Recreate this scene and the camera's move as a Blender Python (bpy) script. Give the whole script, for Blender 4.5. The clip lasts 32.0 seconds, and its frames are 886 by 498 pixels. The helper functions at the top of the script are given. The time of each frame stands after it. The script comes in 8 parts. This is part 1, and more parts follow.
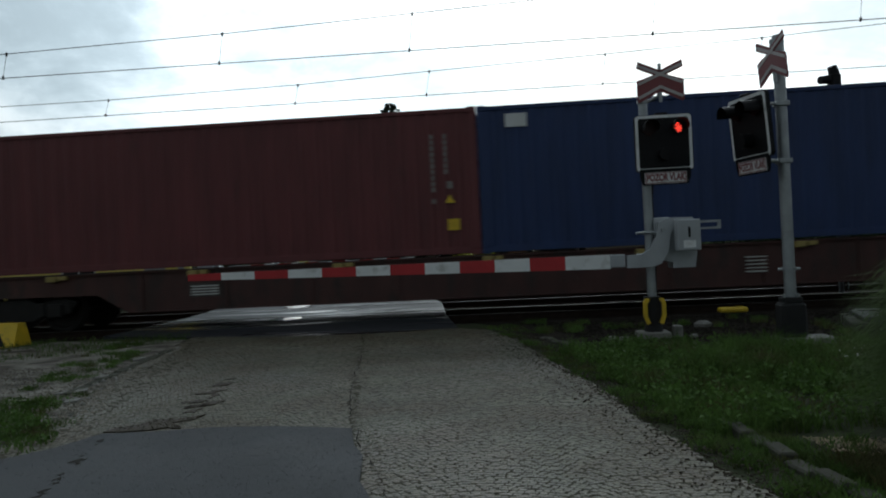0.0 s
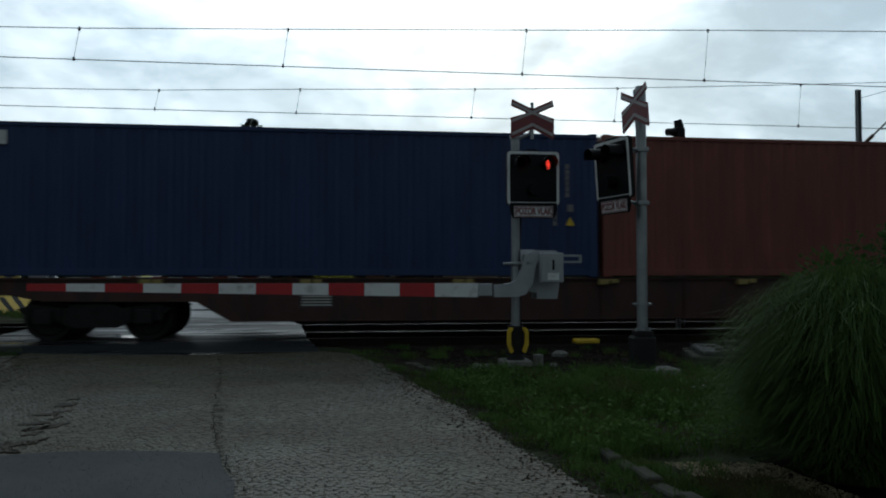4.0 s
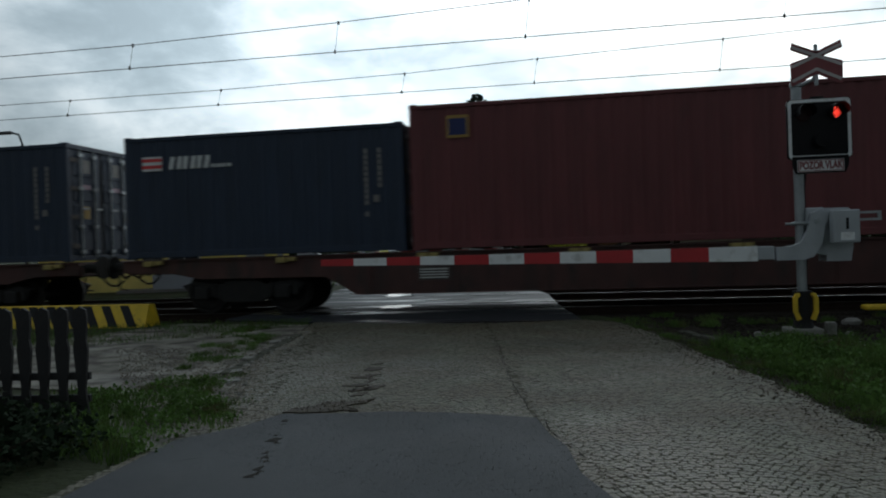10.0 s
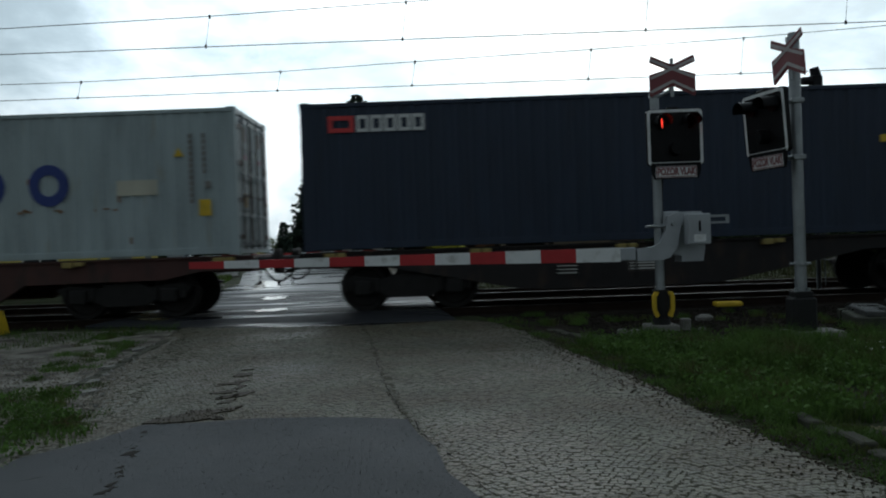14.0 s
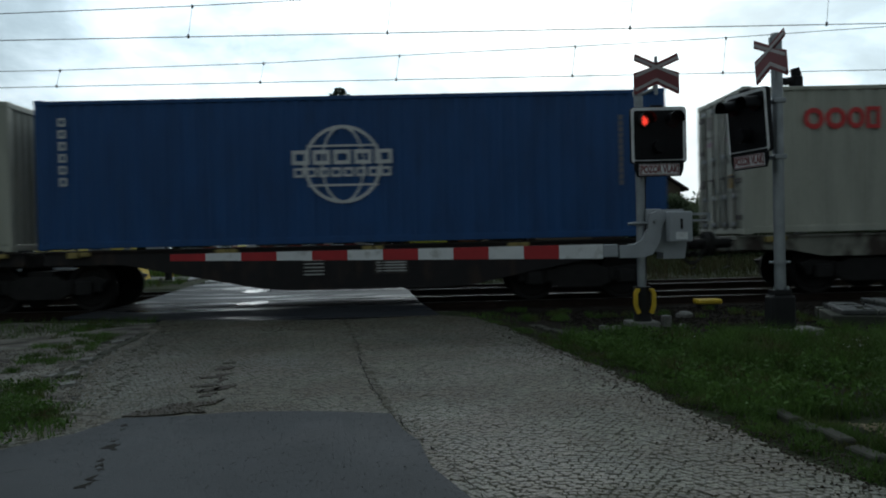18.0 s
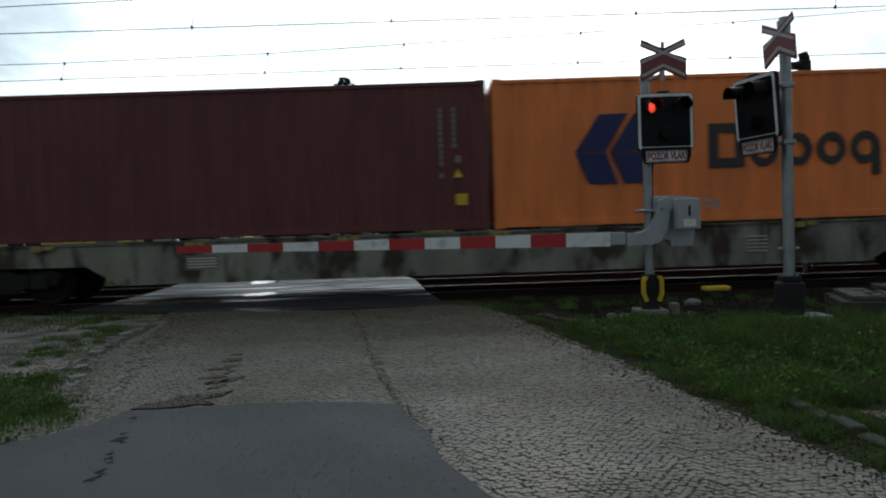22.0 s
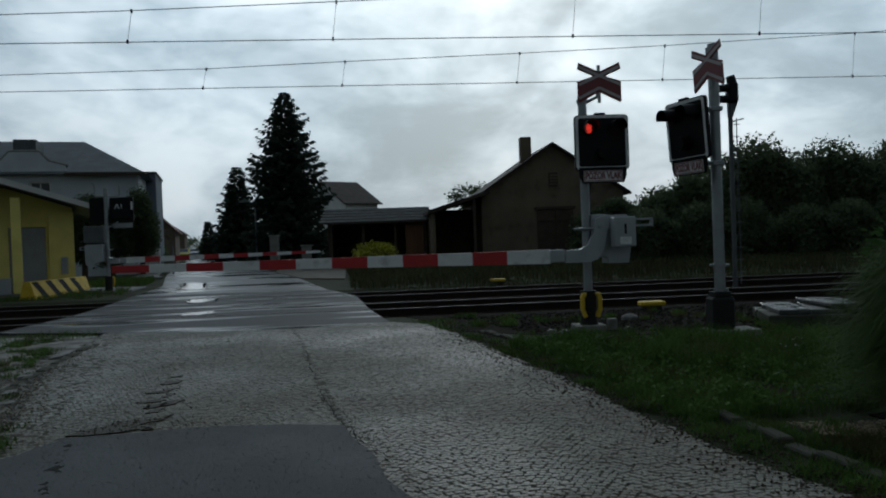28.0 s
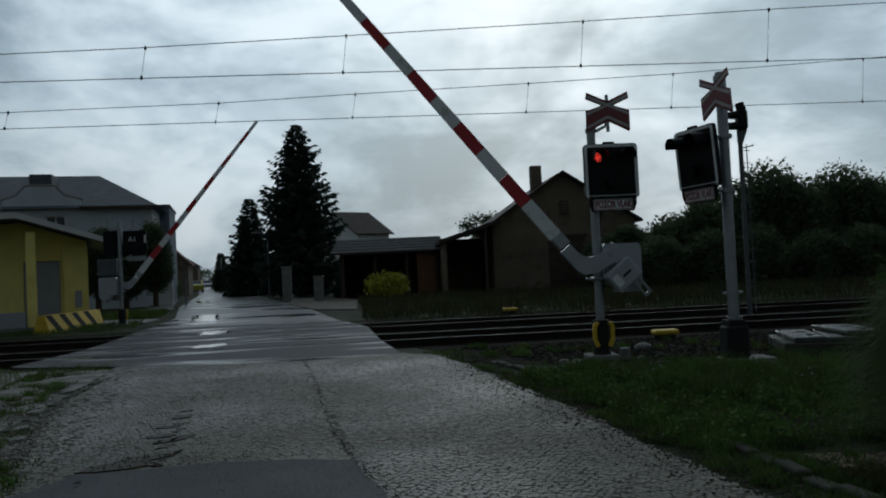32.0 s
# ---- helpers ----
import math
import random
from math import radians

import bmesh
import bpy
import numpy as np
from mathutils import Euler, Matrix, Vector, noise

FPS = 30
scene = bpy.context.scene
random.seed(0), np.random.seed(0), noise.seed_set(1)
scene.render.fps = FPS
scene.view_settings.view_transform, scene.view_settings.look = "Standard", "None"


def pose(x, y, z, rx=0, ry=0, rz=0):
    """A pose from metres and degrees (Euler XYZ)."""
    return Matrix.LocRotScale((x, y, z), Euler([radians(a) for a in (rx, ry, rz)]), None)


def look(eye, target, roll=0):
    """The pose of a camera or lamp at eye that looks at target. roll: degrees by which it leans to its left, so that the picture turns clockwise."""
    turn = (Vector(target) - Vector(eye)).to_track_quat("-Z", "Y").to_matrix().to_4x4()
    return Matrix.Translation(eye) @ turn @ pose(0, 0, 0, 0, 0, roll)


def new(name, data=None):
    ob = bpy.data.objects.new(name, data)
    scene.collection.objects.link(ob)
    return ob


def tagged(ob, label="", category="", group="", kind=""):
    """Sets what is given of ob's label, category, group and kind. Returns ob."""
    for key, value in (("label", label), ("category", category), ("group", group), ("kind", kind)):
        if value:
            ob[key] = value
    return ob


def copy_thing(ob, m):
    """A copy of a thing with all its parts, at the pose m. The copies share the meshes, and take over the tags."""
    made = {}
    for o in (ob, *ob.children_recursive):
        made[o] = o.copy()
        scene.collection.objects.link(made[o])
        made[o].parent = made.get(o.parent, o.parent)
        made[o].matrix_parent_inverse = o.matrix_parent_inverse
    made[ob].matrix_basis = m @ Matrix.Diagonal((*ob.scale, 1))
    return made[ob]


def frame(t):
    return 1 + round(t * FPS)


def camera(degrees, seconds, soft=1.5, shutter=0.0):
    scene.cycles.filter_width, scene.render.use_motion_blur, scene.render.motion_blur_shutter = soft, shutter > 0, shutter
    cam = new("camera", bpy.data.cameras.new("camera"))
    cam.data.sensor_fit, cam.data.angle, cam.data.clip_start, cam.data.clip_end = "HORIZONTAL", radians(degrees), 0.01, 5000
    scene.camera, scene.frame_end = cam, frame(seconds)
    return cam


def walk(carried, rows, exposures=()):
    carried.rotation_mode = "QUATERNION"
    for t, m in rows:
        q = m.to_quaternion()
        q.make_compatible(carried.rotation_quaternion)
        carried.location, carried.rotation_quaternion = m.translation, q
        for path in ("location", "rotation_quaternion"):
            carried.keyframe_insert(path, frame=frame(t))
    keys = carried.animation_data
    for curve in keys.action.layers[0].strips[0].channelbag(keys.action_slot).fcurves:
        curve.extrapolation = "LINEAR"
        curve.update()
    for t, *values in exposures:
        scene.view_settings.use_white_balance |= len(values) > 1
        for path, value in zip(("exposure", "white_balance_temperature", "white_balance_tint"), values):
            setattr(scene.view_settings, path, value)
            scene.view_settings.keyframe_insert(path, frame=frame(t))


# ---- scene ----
cam = camera(61.57, 32.0, soft=2.0, shutter=0.12)
PATH = [
    (0, pose(0.702, -0.068, 1.302, 90.17, 2.78, 4.11)),
    (0.5, pose(0.626, -0.076, 1.298, 90.19, 3.22, 6.04)),
    (1, pose(0.622, -0.092, 1.290, 89.38, 2.85, 7.22)),
    (1.5, pose(0.614, -0.090, 1.286, 90.00, 2.53, 3.92)),
    (2, pose(0.607, -0.081, 1.286, 90.21, 2.47, 1.52)),
    (2.5, pose(0.612, -0.069, 1.289, 90.44, 2.10, 1.04)),
    (4.5, pose(0.394, -0.017, 1.278, 91.98, 0.63, -11.91)),
    (5, pose(0.312, -0.095, 1.271, 89.15, 1.51, -16.84)),
    (5.5, pose(0.242, -0.088, 1.275, 89.61, 1.27, -19.94)),
    (6, pose(0.149, -0.097, 1.275, 90.07, 2.38, -23.01)),
    (6.5, pose(0.054, -0.048, 1.281, 89.62, 2.27, -22.52)),
    (7, pose(-0.022, -0.039, 1.281, 89.60, 2.09, -17.76)),
    (7.5, pose(-0.089, -0.045, 1.280, 90.16, 2.31, -9.28)),
    (8, pose(-0.163, -0.013, 1.274, 89.44, 2.57, -0.89)),
    (8.5, pose(-0.183, -0.011, 1.271, 88.64, 2.63, 6.30)),
    (9, pose(-0.159, -0.010, 1.262, 88.66, 2.18, 9.11)),
    (9.5, pose(-0.153, -0.001, 1.277, 89.87, 1.84, 8.53)),
    (10, pose(-0.160, -0.002, 1.282, 89.78, 1.92, 9.70)),
    (10.5, pose(-0.158, 0.006, 1.279, 89.47, 2.57, 12.51)),
    (11, pose(-0.130, 0.036, 1.284, 89.78, 2.45, 12.26)),
    (11.5, pose(-0.086, 0.019, 1.284, 89.77, 2.39, 7.71)),
    (12, pose(-0.084, 0.035, 1.281, 89.15, 2.43, 4.56)),
    (12.5, pose(-0.074, 0.030, 1.282, 89.00, 2.11, 3.73)),
    (13, pose(-0.076, 0.030, 1.288, 89.27, 1.94, 2.31)),
    (13.5, pose(-0.083, 0.016, 1.286, 89.37, 2.07, 1.45)),
    (14, pose(-0.081, 0.015, 1.284, 89.58, 1.99, 0.58)),
    (14.5, pose(-0.086, 0.005, 1.280, 89.20, 1.62, 0.92)),
    (16.5, pose(-0.096, 0.020, 1.279, 88.56, 1.72, -0.29)),
    (17, pose(-0.115, 0.015, 1.281, 88.77, 1.50, -0.13)),
    (17.5, pose(-0.103, 0.020, 1.282, 89.10, 1.49, -0.31)),
    (18, pose(-0.109, 0.020, 1.283, 89.15, 1.34, -0.85)),
    (18.5, pose(-0.122, 0.018, 1.279, 88.65, 1.40, -0.98)),
    (19, pose(-0.105, 0.026, 1.277, 87.89, 1.94, 0.06)),
    (19.5, pose(-0.103, 0.035, 1.283, 88.32, 1.71, -0.22)),
    (20, pose(-0.084, 0.082, 1.287, 88.82, 1.51, -1.11)),
    (20.5, pose(-0.097, 0.057, 1.286, 89.09, 1.54, -1.07)),
    (21, pose(-0.101, 0.060, 1.287, 88.93, 1.55, -0.99)),
    (21.5, pose(-0.105, 0.050, 1.287, 88.93, 1.50, -0.96)),
    (22, pose(-0.111, 0.051, 1.288, 88.32, 1.90, -0.37)),
    (22.5, pose(-0.111, 0.054, 1.287, 88.24, 1.81, -0.13)),
    (23, pose(-0.136, 0.024, 1.295, 88.57, 1.87, -0.72)),
    (23.5, pose(-0.103, 0.044, 1.286, 88.78, 1.72, -0.43)),
    (24, pose(-0.096, 0.060, 1.285, 89.00, 1.36, -1.15)),
    (24.5, pose(-0.092, 0.063, 1.284, 89.07, 1.50, -1.20)),
    (25, pose(-0.088, 0.069, 1.284, 88.92, 1.95, -1.03)),
    (25.5, pose(-0.065, 0.069, 1.290, 89.02, 2.08, -1.15)),
    (26, pose(-0.092, 0.019, 1.318, 89.57, 1.73, -6.36)),
    (26.5, pose(-0.118, -0.015, 1.330, 90.37, 1.96, -6.84)),
    (28.5, pose(-0.129, -0.012, 1.329, 89.15, 2.10, -4.52)),
    (29, pose(-0.123, 0.001, 1.333, 89.22, 2.10, -4.71)),
    (29.5, pose(-0.116, -0.007, 1.333, 89.99, 2.33, -5.13)),
    (30, pose(-0.117, -0.007, 1.337, 90.27, 2.72, -4.76)),
    (30.5, pose(-0.109, -0.008, 1.339, 90.93, 2.82, -4.49)),
    (31, pose(-0.112, -0.008, 1.341, 90.70, 2.69, -4.37)),
    (31.5, pose(-0.114, -0.013, 1.343, 91.18, 2.66, -4.36)),
    (32, pose(-0.107, -0.005, 1.349, 91.61, 2.67, -3.96)),
]
SKY_BASE, SKY_GLOW = 0.27, 1.18
EXPOSURES = [(0, 0.02, 6200, 6), (1, -0.15, 6100, 5), (2, -0.47, 5900, 3), (4.5, -0.45, 6000, 4), (5, -0.3, 6150, 6), (5.5, -0.08, 6150, 6), (6, -0.26, 6100, 5), (7, -0.24, 6250, 7), (8, -0.45, 5950, 4), (9, -0.14, 6250, 7), (10, -0.22, 6150, 6), (11, -0.05, 6300, 8), (12, -0.42, 6000, 4), (12.5, -0.32, 6000, 4), (13, -0.11, 6100, 5), (14, -0.1, 6100, 5), (17, 0.22, 6300, 8), (18, -0.12, 6050, 4), (19, 0.12, 6200, 6), (20, 0.38, 6250, 7), (21, 0.35, 6300, 8), (22, 0.25, 6250, 7), (23, 0.22, 6200, 6), (24, 0.14, 6150, 6), (25, -0.08, 6100, 5), (26.03, 0.16, 6200, 6), (26.4, -0.78, 5850, 4), (29, -0.86, 5850, 4), (30.5, -0.9, 5850, 4), (32, -1.02, 5850, 4)]
walk(cam, PATH, EXPOSURES)

# ---- sky and light: overcast, brightest behind thin cloud ahead ----
SUN_AZ, SUN_EL = radians(12), radians(24)
world = bpy.data.worlds.new("overcast_sky")
scene.world = world
world.use_nodes = True
wn, wl = world.node_tree.nodes, world.node_tree.links
bg = wn["Background"]
sky = wn.new("ShaderNodeTexSky")
sky.sky_type = 'NISHITA'
sky.sun_disc = False
sky.sun_elevation, sky.sun_rotation = SUN_EL, SUN_AZ
sky.air_density, sky.dust_density = 1.5, 3.0
tc = wn.new("ShaderNodeTexCoord")
mp = wn.new("ShaderNodeMapping")
mp.inputs["Scale"].default_value = (1.0, 1.0, 1.9)
wl.new(tc.outputs["Generated"], mp.inputs["Vector"])


def sky_noise(scale, detail, rough):
    n = wn.new("ShaderNodeTexNoise")
    n.inputs["Scale"].default_value, n.inputs["Detail"].default_value = scale, detail
    n.inputs["Roughness"].default_value = rough
    n.inputs["Distortion"].default_value = 0.35
    wl.new(mp.outputs["Vector"], n.inputs["Vector"])
    return n.outputs["Fac"]


def sky_math(op, a, b):
    n = wn.new("ShaderNodeMath")
    n.operation = op
    for i, v in enumerate((a, b)):
        if isinstance(v, (int, float)):
            n.inputs[i].default_value = v
        else:
            wl.new(v, n.inputs[i])
    return n.outputs[0]


def sky_ramp(fac, lo, hi, a, b):
    n = wn.new("ShaderNodeMapRange")
    n.interpolation_type = 'SMOOTHSTEP'
    for key, v in (("From Min", lo), ("From Max", hi), ("To Min", a), ("To Max", b)):
        n.inputs[key].default_value = v
    wl.new(fac, n.inputs["Value"])
    return n.outputs["Result"]


dot = wn.new("ShaderNodeVectorMath")
dot.operation = 'DOT_PRODUCT'
wl.new(tc.outputs["Generated"], dot.inputs[0])
dot.inputs[1].default_value = (math.sin(SUN_AZ) * math.cos(SUN_EL), math.cos(SUN_AZ) * math.cos(SUN_EL), math.sin(SUN_EL))
glow = sky_ramp(dot.outputs["Value"], 0.40, 0.98, 0.0, 1.0)
clouds = sky_math('ADD', sky_math('MULTIPLY', sky_noise(2.6, 7, 0.55), 0.7), sky_math('MULTIPLY', sky_noise(7.0, 6, 0.6), 0.3))
shade = sky_ramp(clouds, 0.38, 0.62, 0.60, 1.27)
height = wn.new("ShaderNodeSeparateXYZ")
wl.new(tc.outputs["Generated"], height.inputs[0])
low = sky_ramp(height.outputs["Z"], 0.0, 0.26, 0.76, 1.02)  # an overcast sky is dimmer towards the horizon
level = sky_math('MULTIPLY', sky_math('MULTIPLY', shade, low), sky_math('ADD', SKY_BASE, sky_math('MULTIPLY', glow, SKY_GLOW)))
tint = wn.new("ShaderNodeMix")
tint.data_type = 'RGBA'
tint.inputs[6].default_value, tint.inputs[7].default_value = (0.80, 0.95, 1.05, 1), (0.96, 1.0, 1.02, 1)
wl.new(sky_ramp(clouds, 0.40, 0.62, 0.0, 1.0), tint.inputs[0])
grey = wn.new("ShaderNodeMix")
grey.data_type, grey.blend_type = 'RGBA', 'MULTIPLY'
grey.inputs[0].default_value = 1.0
wl.new(tint.outputs[2], grey.inputs[6])
wl.new(level, grey.inputs[7])
haze = wn.new("ShaderNodeMix")
haze.data_type = 'RGBA'
haze.inputs[0].default_value = 0.93
nish = wn.new("ShaderNodeMix")
nish.data_type, nish.blend_type = 'RGBA', 'MULTIPLY'
nish.inputs[0].default_value = 1.0
nish.inputs[7].default_value = (0.10, 0.10, 0.10, 1)
wl.new(sky.outputs["Color"], nish.inputs[6])
wl.new(nish.outputs[2], haze.inputs[6])
wl.new(grey.outputs[2], haze.inputs[7])
wl.new(haze.outputs[2], bg.inputs["Color"])
bg.inputs["Strength"].default_value = 1.0

sun = new("sun", bpy.data.lights.new("sun", 'SUN'))
sun.data.energy, sun.data.angle, sun.data.color = 0.25, radians(30), (1.0, 0.97, 0.92)
sun.matrix_world = look((math.sin(SUN_AZ) * math.cos(SUN_EL) * 50, math.cos(SUN_AZ) * math.cos(SUN_EL) * 50, math.sin(SUN_EL) * 50), (0, 0, 0))


# ---- materials ----
def mat(name, color, rough=0.6, metal=0.0, var=0.3, scale=3.0, fine=40.0, bump=0.15, dist=0.01, stretch=(1, 1, 1), second=None, patch=(0.55, 0.7), wet=None, emit=0.0, coords="Object", island=0.0, thin=0.0):
    """A surface with variation at two scales; second: a stain's colour; wet: (roughness, scale, threshold) of smooth wet spots."""
    m = bpy.data.materials.new(name)
    m.use_nodes = True
    nt = m.node_tree
    ns, ls = nt.nodes, nt.links
    b = ns["Principled BSDF"]
    co = ns.new("ShaderNodeTexCoord")
    mapping = ns.new("ShaderNodeMapping")
    mapping.inputs["Scale"].default_value = stretch
    ls.new(co.outputs[coords], mapping.inputs["Vector"])

    def noise_tex(s, detail=5):
        n = ns.new("ShaderNodeTexNoise")
        n.inputs["Scale"].default_value, n.inputs["Detail"].default_value = s, detail
        ls.new(mapping.outputs["Vector"], n.inputs["Vector"])
        return n.outputs["Fac"]

    def ramp(fac, lo, hi, a, c):
        n = ns.new("ShaderNodeMapRange")
        for key, v in (("From Min", lo), ("From Max", hi), ("To Min", a), ("To Max", c)):
            n.inputs[key].default_value = v
        ls.new(fac, n.inputs["Value"])
        return n.outputs["Result"]

    def blend(fac, a, c, kind='MIX'):
        n = ns.new("ShaderNodeMix")
        n.data_type, n.blend_type = 'RGBA', kind
        for i, v in ((0, fac), (6, a), (7, c)):
            if isinstance(v, (tuple, list)):
                n.inputs[i].default_value = (*v[:3], 1)
            elif isinstance(v, (int, float)):
                n.inputs[i].default_value = v
            else:
                ls.new(v, n.inputs[i])
        return n.outputs[2]

    big, small = noise_tex(scale), noise_tex(fine)
    dark = [c * (1 - var) for c in color]
    light = [min(1, c * (1 + var)) for c in color]
    col = blend(ramp(big, 0.3, 0.7, 0, 1), dark, light)
    col = blend(ramp(small, 0.3, 0.7, 0, 1), col, blend(0.5, col, light), 'MIX')
    if second:
        col = blend(ramp(noise_tex(scale * 1.7, 8), patch[0], patch[1], 0, 1), col, second)
    if island:
        geo, info, add = ns.new("ShaderNodeNewGeometry"), ns.new("ShaderNodeObjectInfo"), ns.new("ShaderNodeMath")
        add.operation = 'PINGPONG'
        add.inputs[1].default_value = 1.0
        tot = ns.new("ShaderNodeMath")
        ls.new(geo.outputs["Random Per Island"], tot.inputs[0])
        ls.new(info.outputs["Random"], tot.inputs[1])
        ls.new(tot.outputs[0], add.inputs[0])
        k = ns.new("ShaderNodeCombineColor")
        for i in range(3):
            ls.new(ramp(add.outputs[0], 0, 1, 1 - island, 1 + island * (1.0, 0.95, 0.85)[i]), k.inputs[i])
        col = blend(1.0, col, k.outputs[0], 'MULTIPLY')
    ls.new(col, b.inputs["Base Color"])
    if thin:
        tr, mx = ns.new("ShaderNodeBsdfTranslucent"), ns.new("ShaderNodeMixShader")
        ls.new(col, tr.inputs["Color"])
        mx.inputs[0].default_value = thin
        ls.new(b.outputs[0], mx.inputs[1])
        ls.new(tr.outputs[0], mx.inputs[2])
        ls.new(mx.outputs[0], ns["Material Output"].inputs["Surface"])
    r = ramp(small, 0.2, 0.8, max(0.02, rough - 0.1), min(1, rough + 0.1))
    if wet:
        n = ns.new("ShaderNodeMix")
        n.data_type = 'FLOAT'
        lo = wet[2] if len(wet) > 2 else 0.45
        ls.new(ramp(noise_tex(wet[1], 4), lo, lo + 0.13, 0, 1), n.inputs[0])
        ls.new(r, n.inputs[2])
        n.inputs[3].default_value = wet[0]
        r = n.outputs[0]
    ls.new(r, b.inputs["Roughness"])
    b.inputs["Metallic"].default_value = metal
    if bump:
        bp = ns.new("ShaderNodeBump")
        bp.inputs["Strength"].default_value, bp.inputs["Distance"].default_value = bump, dist
        ls.new(small, bp.inputs["Height"])
        ls.new(bp.outputs["Normal"], b.inputs["Normal"])
    if any(k in name for k in ("leaf", "grass", "needles", "hedge", "cinder", "ballast", "crumbled", "roof", "soil", "black_enamel", "sleeper", "rusty_rail", "kerb", "joint", "red_lens", "slab", "mud", "seam")):
        b.inputs["Specular IOR Level"].default_value = 0.15
    if name in ("track_ballast", "concrete_sleeper", "rusty_rail", "dark_cinder", "dark_garden_soil"):
        b.inputs["Specular IOR Level"].default_value = 0.02
    if name == "crossing_asphalt":
        b.inputs["Specular IOR Level"].default_value = 0.24
    if emit:
        b.inputs["Emission Color"].default_value = (*color, 1)
        b.inputs["Emission Strength"].default_value = emit
    return m


def paint(name, color, rust=(0.10, 0.05, 0.03), patch=(0.62, 0.78), rough=0.55):
    """Weathered steel paint with streaks that run down."""
    return mat(name, color, rough, 0.0, 0.22, 1.6, 30, 0.06, 0.004, (1.5, 1.5, 0.35), rust, patch)


M_ASPHALT = mat("wet_asphalt", (0.0145, 0.0185, 0.023), 0.74, 0, 0.28, 1.5, 120, 0.8, 0.006, second=(0.019, 0.022, 0.026), patch=(0.5, 0.8), wet=(0.68, 0.8))
M_CROSSING = mat("crossing_asphalt", (0.022, 0.024, 0.028), 0.68, 0, 0.3, 1.2, 70, 0.08, 0.002, (0.30, 1.6, 1), wet=(0.20, 0.8, 0.50))
M_FARROAD = mat("far_road_asphalt", (0.045, 0.047, 0.05), 0.46, 0, 0.3, 0.5, 60, 0.1, 0.002, (0.35, 1, 1), wet=(0.12, 0.5, 0.50))
M_SETT = mat("granite_sett", (0.053, 0.053, 0.033), 0.56, 0, 0.34, 0.9, 70, 0.5, 0.006, second=(0.050, 0.040, 0.021), patch=(0.40, 0.60), wet=(0.37, 0.35), island=0.6)
M_MORTAR = mat("sett_joint", (0.052, 0.050, 0.034), 0.85, 0, 0.35, 1.2, 60, 0.6, 0.006)
M_RUBBLE = mat("crumbled_concrete", (0.15, 0.142, 0.118), 0.7, 0, 0.4, 1.6, 30, 0.7, 0.012, second=(0.042, 0.034, 0.026), patch=(0.45, 0.6), wet=(0.42, 0.7))
M_GROUND = mat("grassy_ground", (0.026, 0.032, 0.014), 0.9, 0, 0.45, 0.6, 18, 0.7, 0.03, second=(0.05, 0.042, 0.028))
M_BALLAST = mat("track_ballast", (0.022, 0.019, 0.016), 0.8, 0, 0.5, 6, 28, 0.9, 0.03)
M_GRASS = mat("grass_blades", (0.062, 0.110, 0.026), 0.75, 0, 0.6, 1.3, 20, 0, second=(0.085, 0.075, 0.036), patch=(0.50, 0.68), island=0.3, thin=0.35)
M_WEED = mat("weed_leaf", (0.060, 0.110, 0.025), 0.7, 0, 0.5, 3.0, 20, 0, island=0.35, thin=0.3)
M_DRYGRASS = mat("dry_grass_blades", (0.060, 0.058, 0.024), 0.8, 0, 0.5, 2.0, 20, 0, second=(0.04, 0.07, 0.02), island=0.4, thin=0.3)
M_SOIL = mat("dark_garden_soil", (0.010, 0.009, 0.007), 0.95, 0, 0.4, 4, 40, 0.8, 0.02)
M_GRIT = mat("pale_grit", (0.13, 0.12, 0.10), 0.8, 0, 0.3, 9, 60, 0, island=0.6)
M_MEADOW = mat("meadow_grass", (0.046, 0.055, 0.024), 0.8, 0, 0.5, 0.5, 20, 0, second=(0.052, 0.042, 0.022), patch=(0.45, 0.65), island=0.35, thin=0.3)
M_CODE = mat("faded_stencil", (0.21, 0.195, 0.18), 0.7, 0, 0.25, 4, 40, 0.05)
M_RUSTSTAIN = mat("rust_stain", (0.22, 0.11, 0.045), 0.8, 0, 0.3, 6, 40, 0.05)
M_LEAF = mat("leaf_green", (0.042, 0.080, 0.022), 0.8, 0, 0.5, 2.0, 20, 0, island=0.35, thin=0.35)
M_PAMPAS = mat("ornamental_grass_blades", (0.054, 0.090, 0.024), 0.75, 0, 0.4, 2.0, 20, 0, island=0.4, thin=0.35)
M_LEAFDARK = mat("dark_leaf", (0.088, 0.114, 0.066), 0.85, 0, 0.5, 1.0, 20, 0, island=0.35, thin=0.45)
M_SPRUCE = mat("spruce_needles", (0.032, 0.048, 0.036), 0.85, 0, 0.5, 2.0, 20, 0, island=0.3, thin=0.25)
M_YELLOWLEAF = mat("yellow_leaf", (0.30, 0.30, 0.03), 0.6, 0, 0.4, 2.0, 20, 0)
M_FLOWER = mat("white_petals", (0.7, 0.7, 0.66), 0.6, 0, 0.1, 2, 20, 0)
M_BARK = mat("bark", (0.07, 0.05, 0.035), 0.9, 0, 0.4, 6, 40, 0.8, 0.02)
M_HEDGE = mat("evergreen_hedge", (0.012, 0.021, 0.010), 0.9, 0, 0.5, 2.0, 20, 0)
M_CRACK = mat("dark_seam", (0.016, 0.014, 0.011), 0.9, 0, 0.4, 9, 50, 0.5)
